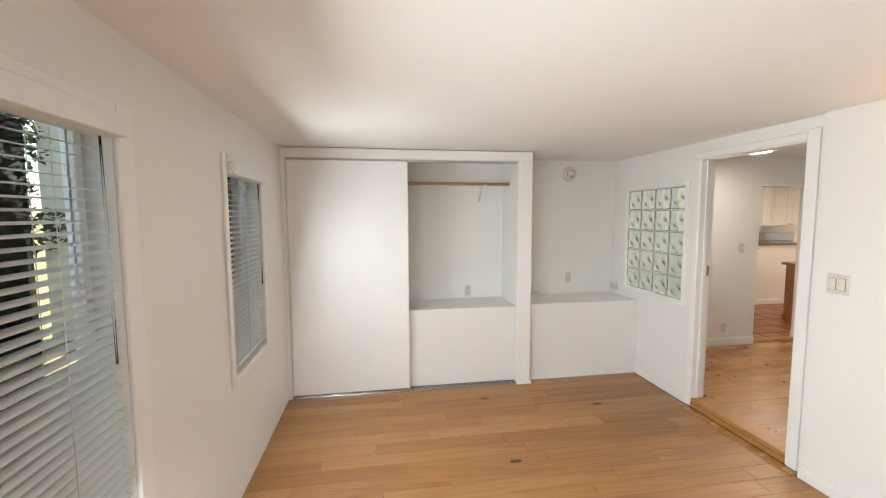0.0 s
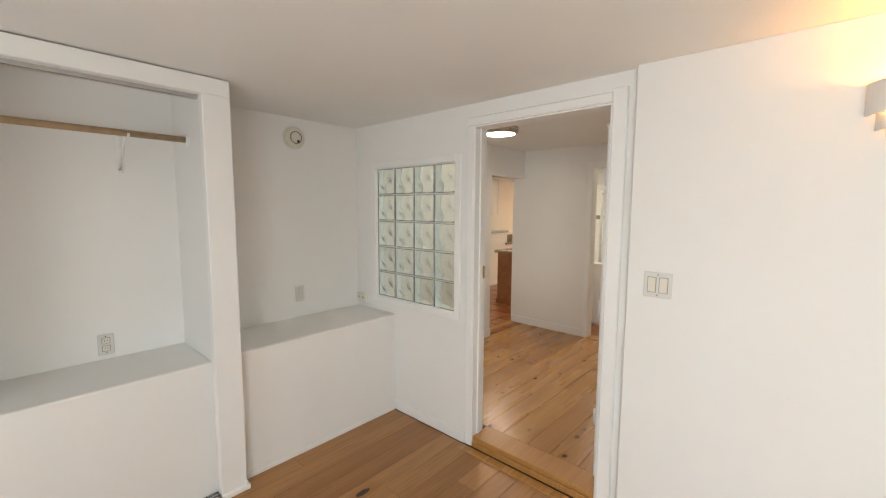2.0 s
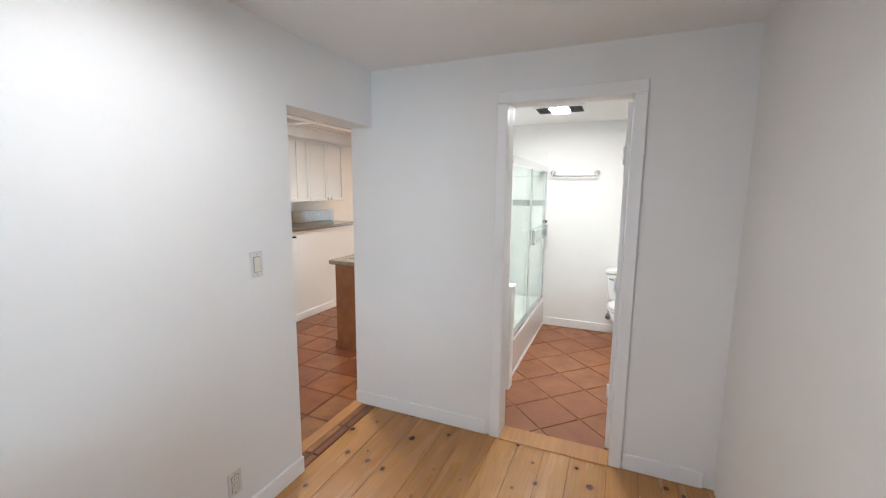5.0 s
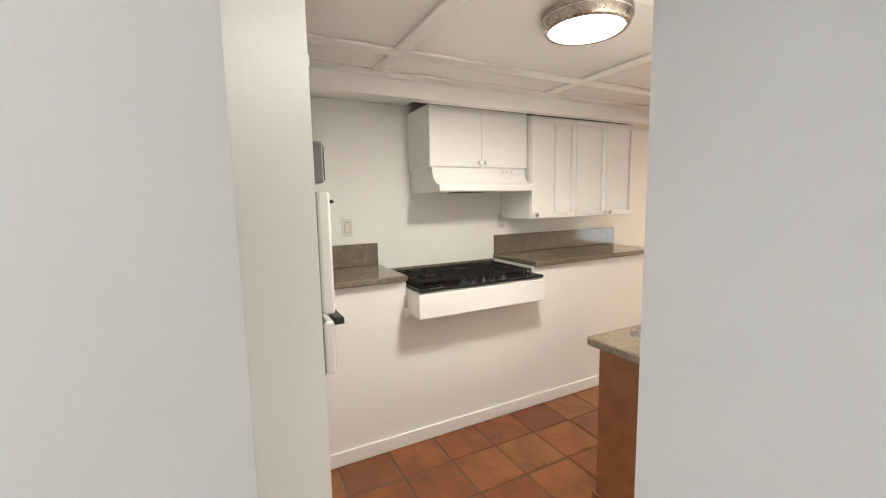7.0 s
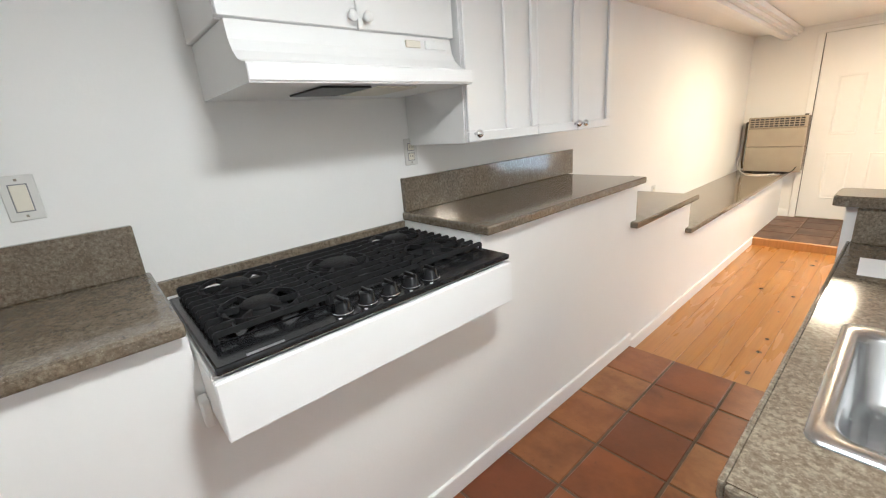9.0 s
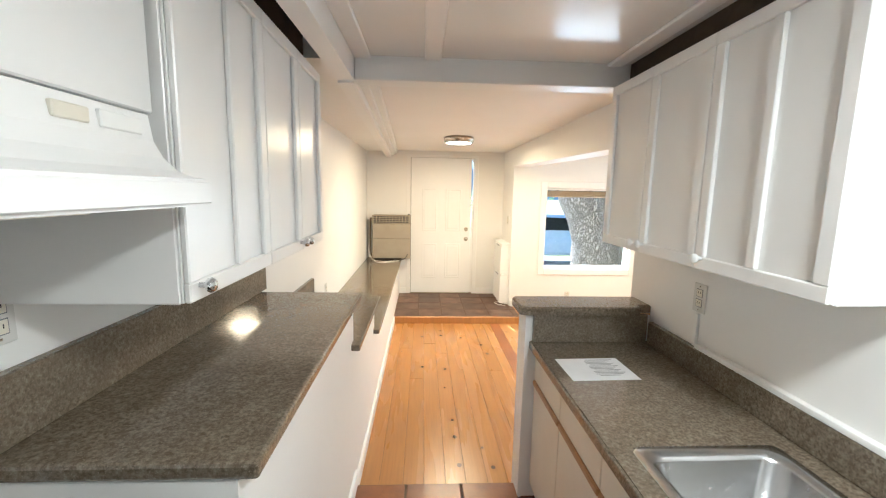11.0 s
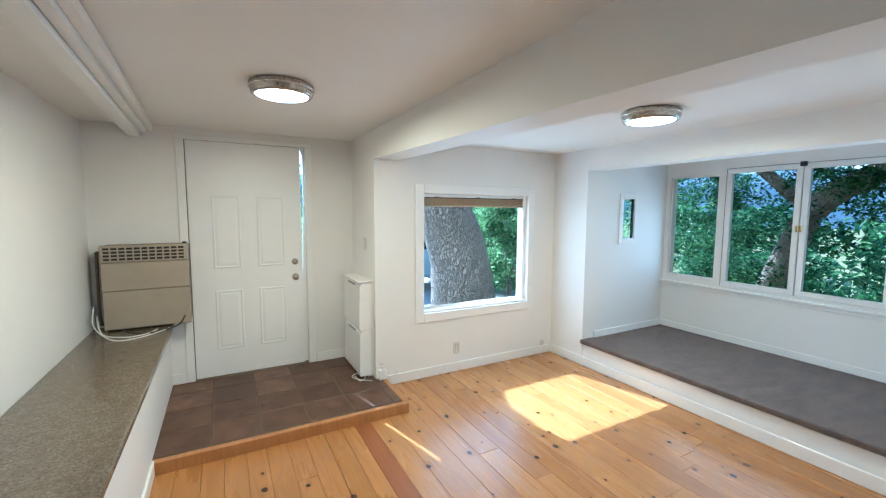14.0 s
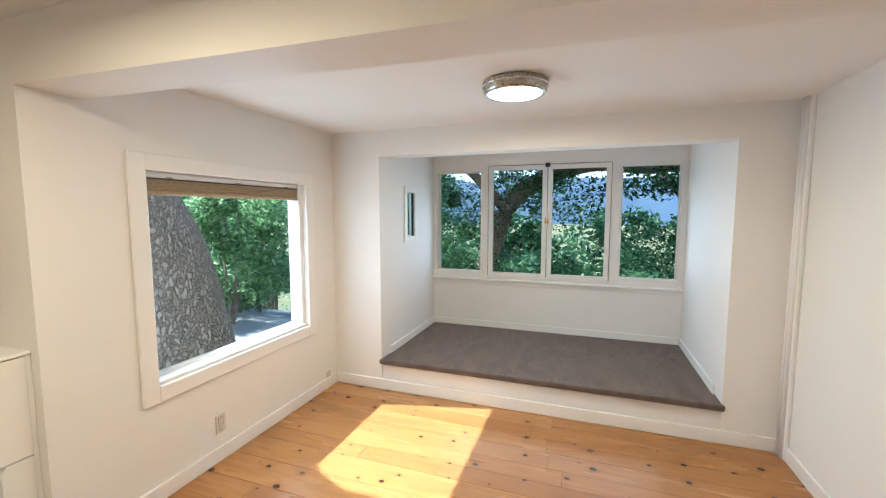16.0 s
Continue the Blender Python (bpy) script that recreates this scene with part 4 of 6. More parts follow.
# ---- hall ----
plate("x", 0.0, -0.952, 1.161, 0.07, 0.115, "switch")
plate("x", 0.0, -1.134, 0.22, 0.07, 0.115)
t = thing("smoke_alarm", (1.444, -0.975, CEIL_HALL), "round white smoke alarm on the hall ceiling", "smoke alarm", "smoke alarms")
part("base", lathe([(0.0, 0.0), (0.07, 0.0), (0.07, 0.014), (0.0, 0.014)], 32, (1.444, -0.975, CEIL_HALL), "-z"), PLASTIC, t)
part("cover", lathe([(0.064, 0.014), (0.06, 0.03), (0.045, 0.04), (0.0, 0.042)], 32, (1.444, -0.975, CEIL_HALL), "-z"), PLASTIC, t)
part("vent_ring", lathe([(0.05, 0.034), (0.052, 0.04), (0.046, 0.0425), (0.044, 0.036)], 32, (1.444, -0.975, CEIL_HALL), "-z"), GREYMETAL, t)

# ---- bathroom ----
t = thing("bathtub", (0.35, 1.5, 0), "white bathtub with a flat apron", "bathtub")
part("apron", box(0.70, 0.755, 0.702, 2.30, 0.0, 0.30, 0.012, seg=2), PORCELAIN, t)
part("rim", box(-0.09, 0.699, 0.702, 2.30, 0.26, 0.31, 0.01, seg=2), PORCELAIN, t)
part("foot_strip", box(0.756, 0.762, 0.702, 2.28, 0.0, 0.03, 0.002), TRIM, t)
wall("wall_tub_end", "y", 0.60, 0.70, -0.09, 0.79, 0.0, 0.79)
struct("trim_tub_end", box(-0.09, 0.80, 0.592, 0.708, 0.791, 0.806, 0.005), TRIM, "white cap on the low wall by the tub", "trim")
t = sthing("wall_tiling", (0.3, 2.29, 0.3), "white glazed wall tiles round the tub with a dark border", "tiles")
for i in range(5):
    for j in range(10):
        z0 = 0.315 + j * 0.162
        part("tile", box(0.735 - (i + 1) * 0.162 + 0.001, 0.735 - i * 0.162 - 0.001, 2.292, 2.2995, z0 + 0.001, z0 + 0.161, 0.0015), PORCELAIN, t)
for i in range(9):
    part("border_tile", box(0.735 - (i + 1) * 0.09 + 0.002, 0.735 - i * 0.09 - 0.002, 2.286, 2.2915, 1.335, 1.40, 0.002), GREYMETAL, t, "dark patterned border tile")
t = thing("shower_door", (0.73, 1.5, 0.31), "sliding glass shower doors in a chrome frame", "shower door")
part("top_rail", box(0.70, 0.752, 0.702, 2.29, 1.70, 1.755, 0.004), CHROME, t)
part("bottom_rail", box(0.705, 0.748, 0.702, 2.29, 0.312, 0.335, 0.003), CHROME, t)
for y in (0.702, 2.262):
    part("side_rail", box(0.708, 0.745, y, y + 0.028, 0.336, 1.70, 0.003), CHROME, t)
for y0, y1, x in ((0.74, 1.56, 0.72), (1.44, 2.25, 0.738)):
    s = part("door_panel", box(x - 0.003, x + 0.003, y0 + 0.014, y1 - 0.014, 0.345, 1.69), SHOWERGLASS, t, "faintly green glass panel")
    s.visible_shadow = False
    for a in (y0, y1 - 0.013):
        part("stile", box(x - 0.007, x + 0.007, a, a + 0.013, 0.342, 1.695, 0.002), CHROME, s)
for z in (1.02, 1.12):
    part("towel_bar", tube([(0.775, 1.5, z), (0.775, 2.2, z)], 0.009, 10), CHROME, t)
for y in (1.52, 2.18):
    part("bar_bracket", box(0.746, 0.785, y - 0.012, y + 0.012, 1.0, 1.14, 0.004), CHROME, t)
part("pull", lathe([(0.0, 0.0), (0.018, 0.0), (0.018, 0.02), (0.0, 0.022)], 16, (0.746, 2.235, 1.17), "x"), DARK, t, "black round pull")
part("shower_arm", tube(curve_points([(0.25, 0.71, 1.85), (0.25, 0.80, 1.86), (0.25, 0.88, 1.80)]), 0.01, 8), CHROME, t)
t = thing("towel_rail", (1.02, 2.30, 1.68), "chrome towel bar on the bathroom wall", "towel bar")
part("bar", tube([(0.80, 2.232, 1.655), (1.245, 2.232, 1.655)], 0.009, 10), CHROME, t)
for x in (0.80, 1.245):
    part("rosette", lathe([(0.0, 0.0), (0.03, 0.0), (0.03, 0.008), (0.02, 0.018), (0.0, 0.02)], 22, (x, 2.30, 1.69), "-y"), CHROME, t)
    part("post", tube(curve_points([(x, 2.285, 1.69), (x, 2.245, 1.69), (x, 2.232, 1.655)]), 0.009, 8), CHROME, t)
t = thing("toilet", (1.62, 1.95, 0), "white porcelain toilet with a closed seat", "toilet")
b = box(1.40, 1.82, 2.11, 2.285, 0.39, 0.675, 0.02, seg=2)
for v in b.verts:
    if v.co.z < 0.5:
        v.co.x = 1.61 + (v.co.x - 1.61) * 0.86
part("tank", b, PORCELAIN, t)
part("tank_lid", box(1.39, 1.83, 2.095, 2.29, 0.677, 0.715, 0.012, seg=2), PORCELAIN, t)
part("flush_lever", tube(curve_points([(1.435, 2.108, 0.625), (1.435, 2.092, 0.625), (1.49, 2.09, 0.612)]), 0.008, 8), CHROME, t)


def oval(rx, ry, cy, z0, z1, taper=1.0, n=28):
    b = bmesh.new()
    lo = [b.verts.new((1.61 + taper * rx * math.cos(a), cy + taper * ry * math.sin(a), z0)) for a in (2 * math.pi * k / n for k in range(n))]
    hi = [b.verts.new((1.61 + rx * math.cos(a), cy + ry * math.sin(a), z1)) for a in (2 * math.pi * k / n for k in range(n))]
    for k in range(n):
        f = b.faces.new((lo[k], lo[(k + 1) % n], hi[(k + 1) % n], hi[k]))
        f.smooth = True
    b.faces.new(lo[::-1])
    top = b.faces.new(hi)
    bmesh.ops.bevel(b, geom=list(top.edges), offset=min(0.01, (z1 - z0) * 0.4), segments=2, affect="EDGES")
    return b


part("bowl", oval(0.18, 0.25, 1.87, 0.2, 0.385, 0.62), PORCELAIN, t)
part("foot", oval(0.115, 0.19, 1.92, 0.0, 0.205, 1.08), PORCELAIN, t)
part("seat", oval(0.185, 0.235, 1.87, 0.386, 0.405), PORCELAIN, t)
part("lid", oval(0.182, 0.23, 1.875, 0.406, 0.425), PORCELAIN, t)
t = thing("water_valve", (1.44, 2.30, 0.22), "corroded water shut-off valve with a hose", "valve")
part("stem", tube([(1.44, 2.30, 0.2), (1.44, 2.225, 0.2)], 0.011, 10), CHROME, t)
part("body", lathe([(0.0, -0.025), (0.018, -0.02), (0.02, 0.02), (0.0, 0.025)], 14, (1.44, 2.225, 0.205)), BRASS, t)
part("handle", lathe([(0.0, 0.0), (0.028, 0.004), (0.028, 0.016), (0.0, 0.02)], 12, (1.44, 2.205, 0.2), "-y"), GREYMETAL, t)
part("hose", tube(curve_points([(1.44, 2.225, 0.23), (1.44, 2.22, 0.30), (1.49, 2.2, 0.33), (1.52, 2.2, 0.39)]), 0.006, 8), STEEL, t)
t = thing("ceiling_vent", (0.955, 1.47, 2.21), "white ceiling fan unit with dark grilles and a light", "vent")
part("frame", box(0.745, 1.165, 1.34, 1.60, 2.192, 2.21, 0.004), PLASTIC, t)
for x0, x1 in ((0.765, 0.875), (1.035, 1.145)):
    g = part("grille", box(x0, x1, 1.355, 1.585, 2.186, 2.1918, 0.002), GREYMETAL, t, "dark grille")
    for k in range(8):
        part("slat", box(x0 + 0.004, x1 - 0.004, 1.362 + k * 0.028, 1.372 + k * 0.028, 2.182, 2.1858), DARK, g)
part("lens", box(0.885, 1.025, 1.37, 1.57, 2.172, 2.1918, 0.008, seg=2), DIFFUSERCOOL, t, "glowing light lens")
lamp("bath_light", "AREA", pose(0.955, 1.2, 2.15), 5.6, (1.0, 0.95, 0.86), 0.3)


# ---- kitchen: half wall, counters, cooktop ----
FACE = -1.83
stepped = [(-0.5, -0.15), (6.465, -0.15), (6.465, 0.545), (3.30, 0.545), (3.30, 0.78), (2.41, 0.78), (2.41, 1.03), (1.115, 1.03), (1.115, 0.955), (0.16, 0.955), (0.16, 1.032), (-0.5, 1.032)]
struct("wall_kitchen_half", prism(stepped, -2.31, FACE, 0, "x"), WALL, "white stepped half-height wall carrying the counters", "wall")
skirting(FACE, -0.5, FACE, 2.41, 0, (1, 0), 0.085)
skirting(FACE, 2.41, FACE, 5.28, ZD, (1, 0), 0.085)


def counter(y0, y1, z, splash=None, label="", back=True, x1=-1.787):
    """A granite slab with an eased front edge, and its upstand where it has one."""
    t = thing("countertop", (-2.05, (y0 + y1) / 2, z), label, "countertop", "granite counters along the wall")
    part("slab", box(-2.31, x1, y0, y1, z - 0.036, z, 0.008, seg=2), GRANITE, t)
    if splash:
        s0, s1, top = splash
        part("backsplash", box(-2.31, -2.284, s0, s1, z + 0.0005, top, 0.003), GRANITE, t)
    return t


counter(-0.495, 0.158, 1.068, (-0.495, 0.145, 1.217), "speckled brown granite countertop beside the oven")
counter(1.108, 2.425, 1.066, (1.118, 2.48, 1.217), "speckled brown granite countertop beside the cooktop")
counter(2.345, 3.335, 0.816, (2.50, 3.39, 0.925), "lower speckled brown granite shelf in the passage")
counter(3.24, 6.462, 0.581, None, "long low granite ledge along the passage wall")
t = thing("cooktop_strip", (-2.29, 0.63, 0.96), "thin granite strip behind the cooktop", "backsplash")
part("strip", box(-2.31, -2.288, 0.16, 1.107, 0.9555, 1.03, 0.003), GRANITE, t)

t = thing("cooktop_shelf", (-1.74, 0.615, 0.832), "white painted wooden box carrying the cooktop", "shelf")
part("front_board", box(-1.672, -1.652, 0.165, 1.07, 0.832, 0.972, 0.003), TRIM, t)
part("bottom_board", box(FACE, -1.673, 0.165, 1.07, 0.832, 0.848, 0.002), TRIM, t)
for y in (0.165, 1.05):
    part("side_board", box(FACE, -1.673, y, y + 0.02, 0.849, 0.972, 0.002), TRIM, t)
part("top_board", box(-2.285, -1.673, 0.166, 1.069, 0.9725, 0.982, 0.002), TRIM, t)
part("cleat", box(FACE, -1.79, 0.145, 0.1645, 0.80, 0.87, 0.003), TRIM, t)

t = thing("gas_cooktop", (-1.93, 0.617, 0.983), "black five-burner gas cooktop with iron grates", "cooktop")
X0, X1, Y0, Y1, ZT = -2.20, -1.655, 0.172, 1.066, 0.983
part("pan", box(X0, X1, Y0, Y1, ZT, ZT + 0.018, 0.006, seg=2), ENAMEL, t)
part("well", box(X0 + 0.03, X1 - 0.11, Y0 + 0.03, Y1 - 0.03, ZT + 0.0185, ZT + 0.021, 0.001), ENAMEL, t)
burners = ((-2.08, 0.33, 0.042), (-1.86, 0.33, 0.05), (-1.99, 0.617, 0.062), (-2.08, 0.905, 0.05), (-1.86, 0.905, 0.038))
for x, y, r in burners:
    bu = part("burner", lathe([(r * 1.35, 0.0), (r * 1.3, 0.008), (r, 0.01), (r, 0.02), (r * 0.9, 0.024)], 24, (x, y, ZT + 0.021)), IRON, t, "black burner ring")
    part("burner_cap", lathe([(r * 0.92, 0.0), (r * 0.95, 0.006), (r * 0.8, 0.012), (0.0, 0.013)], 24, (x, y, ZT + 0.0425)), IRON, bu)


def grate(y0, y1, centres, spans):
    """One cast grate: long fingers with turned-down ends, two cross bars and spokes over the burners."""
    zt = ZT + 0.05
    x0, x1 = X0 + 0.02, X1 - 0.105
    b = bmesh.new()
    bar = lambda p, q, h=0.013, w=0.005: join(b, slanted_bar(p, q, zt, h, w))
    for k in range(spans + 1):
        x = x0 + (x1 - x0) * k / spans
        ys = [y0]
        for c in centres:
            if abs(c[0] - x) < 0.085:
                half = math.sqrt(0.095 ** 2 - (c[0] - x) ** 2)
                ys += [c[1] - half, c[1] + half]
        ys.append(y1)
        for p, q in zip(ys[::2], ys[1::2]):
            if q - p > 0.015:
                bar((x, p), (x, q))
        for y in (y0, y1):
            join(b, box(x - 0.005, x + 0.005, y - 0.005, y + 0.005, ZT + 0.0215, zt - 0.003, 0.002))
    for y in (y0 + 0.045, y1 - 0.045):
        join(b, slanted_bar((x0, y), (x1, y), zt - 0.006, 0.012, 0.005))
    for c in centres:
        for k in range(6):
            a = 2 * math.pi * k / 6 + 0.3
            bar((c[0] + 0.03 * math.cos(a), c[1] + 0.03 * math.sin(a)), (c[0] + 0.095 * math.cos(a), c[1] + 0.095 * math.sin(a)), 0.015, 0.0055)
        pts = [(c[0] + 0.095 * math.cos(2 * math.pi * k / 20), c[1] + 0.095 * math.sin(2 * math.pi * k / 20)) for k in range(21)]
        for p, q in zip(pts, pts[1:]):
            bar(p, q, 0.011, 0.004)
    return part("grate", b, IRON, t, "cast iron grate")


def slanted_bar(p, q, z, h, w):
    d = Vector((q[0] - p[0], q[1] - p[1], 0))
    u = Vector((-d.y, d.x, 0)).normalized() * w
    b = bmesh.new()
    lo = [b.verts.new((a[0] + s * u.x, a[1] + s * u.y, z - h)) for a, s in ((p, 1), (p, -1), (q, -1), (q, 1))]
    hi = [b.verts.new((a[0] + s * u.x * 0.6, a[1] + s * u.y * 0.6, z)) for a, s in ((p, 1), (p, -1), (q, -1), (q, 1))]
    b.faces.new(lo[::-1])
    b.faces.new(hi)
    for k in range(4):
        b.faces.new((lo[k], lo[(k + 1) % 4], hi[(k + 1) % 4], hi[k]))
    bmesh.ops.recalc_face_normals(b, faces=b.faces[:])
    return b


grate(Y0 + 0.03, 0.465, [(x, y) for x, y, r in burners[:2]], 10)
grate(0.475, 0.76, [burners[2][:2]], 9)
grate(0.77, Y1 - 0.03, [(x, y) for x, y, r in burners[3:]], 10)
for i in range(5):
    y = 0.475 + i * 0.071
    k = part("knob", lathe([(0.026, 0.0), (0.027, 0.004), (0.022, 0.008), (0.021, 0.026), (0.017, 0.03), (0.0, 0.031)], 22, (-1.70, y, ZT + 0.018)), ENAMEL, t, "black control knob")
    part("grip", box(-1.722, -1.678, y - 0.004, y + 0.004, ZT + 0.044, ZT + 0.056, 0.002), ENAMEL, k)
    part("dial_ring", lathe([(0.0265, 0.0), (0.03, 0.001), (0.0265, 0.002)], 22, (-1.70, y, ZT + 0.0185)), CHROME, k)
    part("marking", box(-1.667, -1.661, y - 0.03, y - 0.022, ZT + 0.0181, ZT + 0.0186), PLASTIC, t, "small white marking")
part("badge", box(-1.671, -1.661, 0.235, 0.315, ZT + 0.0181, ZT + 0.0187), STEEL, t, "small pale maker's badge")

# ---- kitchen: upper cabinets and hood on the west wall ----


def shaker(parent, x, d, y0, y1, z0, z1, splits=(), knob=None, knob_mat=None, flat=False, name="cabinet_door"):
    """A door that faces x (d = 1 or -1), with recessed panels between its rails."""
    th = 0.02
    a, c = sorted((x, x + d * th))
    dn = part(name, box(*sorted((x, x + d * 0.006)), y0 + 0.0015, y1 - 0.0015, z0 + 0.002, z1 - 0.002, 0.001), CABINET, parent)
    if flat:
        part("face", box(*sorted((x + d * 0.0112, x + d * th)), y0 + 0.0015, y1 - 0.0015, z0 + 0.002, z1 - 0.002, 0.003), CABINET, dn)
    else:
        f = 0.042
        lo, hi = sorted((x + d * 0.0062, x + d * th))
        part("rail", box(lo, hi, y0 + 0.0015, y1 - 0.0015, z0 + 0.002, z0 + f, 0.003), CABINET, dn)
        part("rail", box(lo, hi, y0 + 0.0015, y1 - 0.0015, z1 - f, z1 - 0.002, 0.003), CABINET, dn)
        cols = [(y0 + 0.0015, y0 + f)] + [(s - 0.016, s + 0.016) for s in splits] + [(y1 - f, y1 - 0.0015)]
        for p, q in cols:
            part("stile", box(lo, hi, p, q, z0 + f + 0.0002, z1 - f - 0.0002, 0.003), CABINET, dn)
        for (p0, p1), (q0, q1) in zip(cols, cols[1:]):
            e0, e1 = sorted((x + d * 0.0062, x + d * 0.0105))
            part("bead", box(e0, e1, p1 + 0.001, p1 + 0.010, z0 + f + 0.001, z1 - f - 0.001, 0.0015), CABINET, dn)
    if knob:
        ky, kz = knob
        part("knob", lathe([(0.006, 0.0), (0.006, 0.012), (0.014, 0.017), (0.016, 0.024), (0.012, 0.031), (0.0, 0.033)], 18, (x + d * th, ky, kz), "x" if d > 0 else "-x"), knob_mat, dn, "glass knob" if knob_mat is KNOBGLASS else "white knob")
    return dn


t = thing("wall_cabinet", (-2.1, 1.73, 1.352), "tall white wall cabinet with three panelled doors", "cabinet", "kitchen wall cabinets")
part("body", box(-2.31, -1.957, 1.189, 2.27, 1.352, 2.083, 0.002), CABINET, t)
# added dark board paints the unlit gap above the cabinet
part("gap_shade_board", box(-2.02, -2.005, 1.189, 2.27, 2.0835, 2.328), GAPSHADE, t, "dark board standing in for the shade over the cabinet")
shaker(t, -1.956, 1, 1.19, 1.624, 1.352, 2.083, (1.43,), (1.225, 1.385), CHROME)
shaker(t, -1.956, 1, 1.624, 1.947, 1.352, 2.083, (), (1.918, 1.385), CHROME)
shaker(t, -1.956, 1, 1.947, 2.27, 1.352, 2.083, (), (1.978, 1.385), CHROME)
t = thing("wall_cabinet", (-2.1, 0.79, 1.71), "short white wall cabinet over the range hood", "cabinet", "kitchen wall cabinets")
part("body", box(-2.31, -1.993, 0.402, 1.178, 1.71, 2.096, 0.002), CABINET, t)
part("gap_shade_board", box(-2.04, -2.025, 0.402, 1.178, 2.0965, 2.328), GAPSHADE, t, "dark board standing in for the shade over the cabinet")
shaker(t, -1.992, 1, 0.402, 0.79, 1.712, 2.096, (), (0.765, 1.745), PLASTIC, True)
shaker(t, -1.992, 1, 0.79, 1.178, 1.712, 2.096, (), (0.815, 1.745), PLASTIC, True)

t = thing("range_hood", (-2.05, 0.79, 1.55), "white metal range hood under the short cabinet", "range hood")
prof = [(-2.31, 1.552), (-1.868, 1.552), (-1.868, 1.598), (-1.893, 1.602), (-1.92, 1.612), (-1.943, 1.634), (-1.958, 1.662), (-1.965, 1.708), (-2.31, 1.708)]
b = prism([(x, z) for x, z in prof], 0.415, 1.15, 0, "y")
bmesh.ops.recalc_face_normals(b, faces=b.faces[:])
part("shell", b, CABINET, t)
part("lip", box(-1.8678, -1.862, 0.415, 1.15, 1.556, 1.594, 0.002), CABINET, t)
for y0, y1, m in ((0.62, 0.78, DARK), (0.80, 0.95, IVORY)):
    part("filter" if m is DARK else "light_lens", box(-2.15, -1.92, y0, y1, 1.546, 1.5515, 0.002), m, t, "dark grease filter" if m is DARK else "pale light lens")
part("label_plate", box(-1.9655, -1.955, 1.03, 1.12, 1.67, 1.697, 0.002), PLASTIC, t, "rounded maker's badge")
part("switch_slot", box(-1.9655, -1.955, 0.95, 1.01, 1.672, 1.694, 0.002), IVORY, t)
plate("x", -2.31, -0.461, 1.327, 0.07, 0.115)
plate("x", -2.31, -0.054, 1.33, 0.07, 0.115, "switch")
plate("x", -2.31, 1.19, 1.325, 0.07, 0.115)
plate("x", -2.31, 3.841, 0.722, 0.07, 0.115)

# ---- kitchen: tall oven cabinet ----
t = thing("oven_cabinet", (-1.65, -0.87, 0), "tall white cabinet housing a wall oven", "cabinet")
part("side_panel", box(-1.02, -1.0, -1.245, -0.497, 0.0, 1.915, 0.003), WALL, t)
part("carcass", box(-2.305, -1.0205, -1.245, -0.515, 0.0, 1.915), CABINET, t)
part("face_frame", box(-1.075, -1.0205, -0.5145, -0.497, 0.0, 1.915, 0.002), CABINET, t)
part("face_frame", box(-1.83, -1.775, -0.5145, -0.497, 0.0, 1.915, 0.002), CABINET, t)
part("face_frame", box(-1.7748, -1.0752, -0.5145, -0.497, 1.72, 1.915, 0.002), CABINET, t)
part("face_frame", box(-1.7748, -1.0752, -0.5145, -0.497, 0.0, 0.42, 0.002), CABINET, t)
part("top_trim", box(-2.305, -0.985, -1.245, -0.478, 1.9155, 1.957, 0.006), TRIM, t)
t = thing("wall_oven", (-1.42, -0.5, 0.45), "white wall oven with a grey control panel", "oven")
part("cavity", box(-1.774, -1.076, -0.514, -0.5, 0.43, 1.715), DARK, t)
part("control_panel", box(-1.77, -1.045, -0.4965, -0.44, 1.562, 1.70, 0.006), GREYMETAL, t, "grey metal control panel")
part("display", box(-1.76, -1.055, -0.4398, -0.436, 1.572, 1.69, 0.002), ENAMEL, t)
for x in (-1.62,):
    part("knob", lathe([(0.02, 0.0), (0.019, 0.02), (0.015, 0.026), (0.0, 0.027)], 18, (x, -0.4358, 1.63), "y"), DARK, t, "black control knob")
part("vent_slot", box(-1.76, -1.06, -0.4965, -0.485, 1.535, 1.558, 0.001), DARK, t)
# black strip paints the shaded gap beside the oven doors
part("side_gap_shade", box(-1.074, -1.052, -0.4965, -0.47, 0.88, 1.533, 0.001), DARK, t)
d = part("oven_door", box(-1.765, -1.045, -0.4695, -0.425, 1.105, 1.532, 0.01, seg=2), PORCELAIN, t, "white enamel oven door")
part("window", box(-1.44, -1.12, -0.4248, -0.422, 1.265, 1.40, 0.001), ENAMEL, d, "dark oven window")
part("handle", tube([(-1.66, -0.395, 1.50), (-1.16, -0.395, 1.50)], 0.007, 10), DARK, d, "black bar handle")
for x in (-1.64, -1.18):
    part("handle_post", tube([(x, -0.427, 1.50), (x, -0.395, 1.50)], 0.007, 8), DARK, d)
# black filler for the shade between upper and lower door
part("gap", box(-1.76, -1.06, -0.4965, -0.475, 1.08, 1.103, 0.002), DARK, t)
d = part("broiler_door", box(-1.765, -1.045, -0.4695, -0.43, 0.885, 1.078, 0.01, seg=2), PORCELAIN, t, "white enamel lower oven door")
part("handle", box(-1.46, -1.07, -0.4295, -0.39, 1.056, 1.082, 0.004), DARK, d, "black bar handle")
part("lower_face", box(-1.7748, -1.0752, -0.5145, -0.497, 0.42, 0.88, 0.002), CABINET, t)

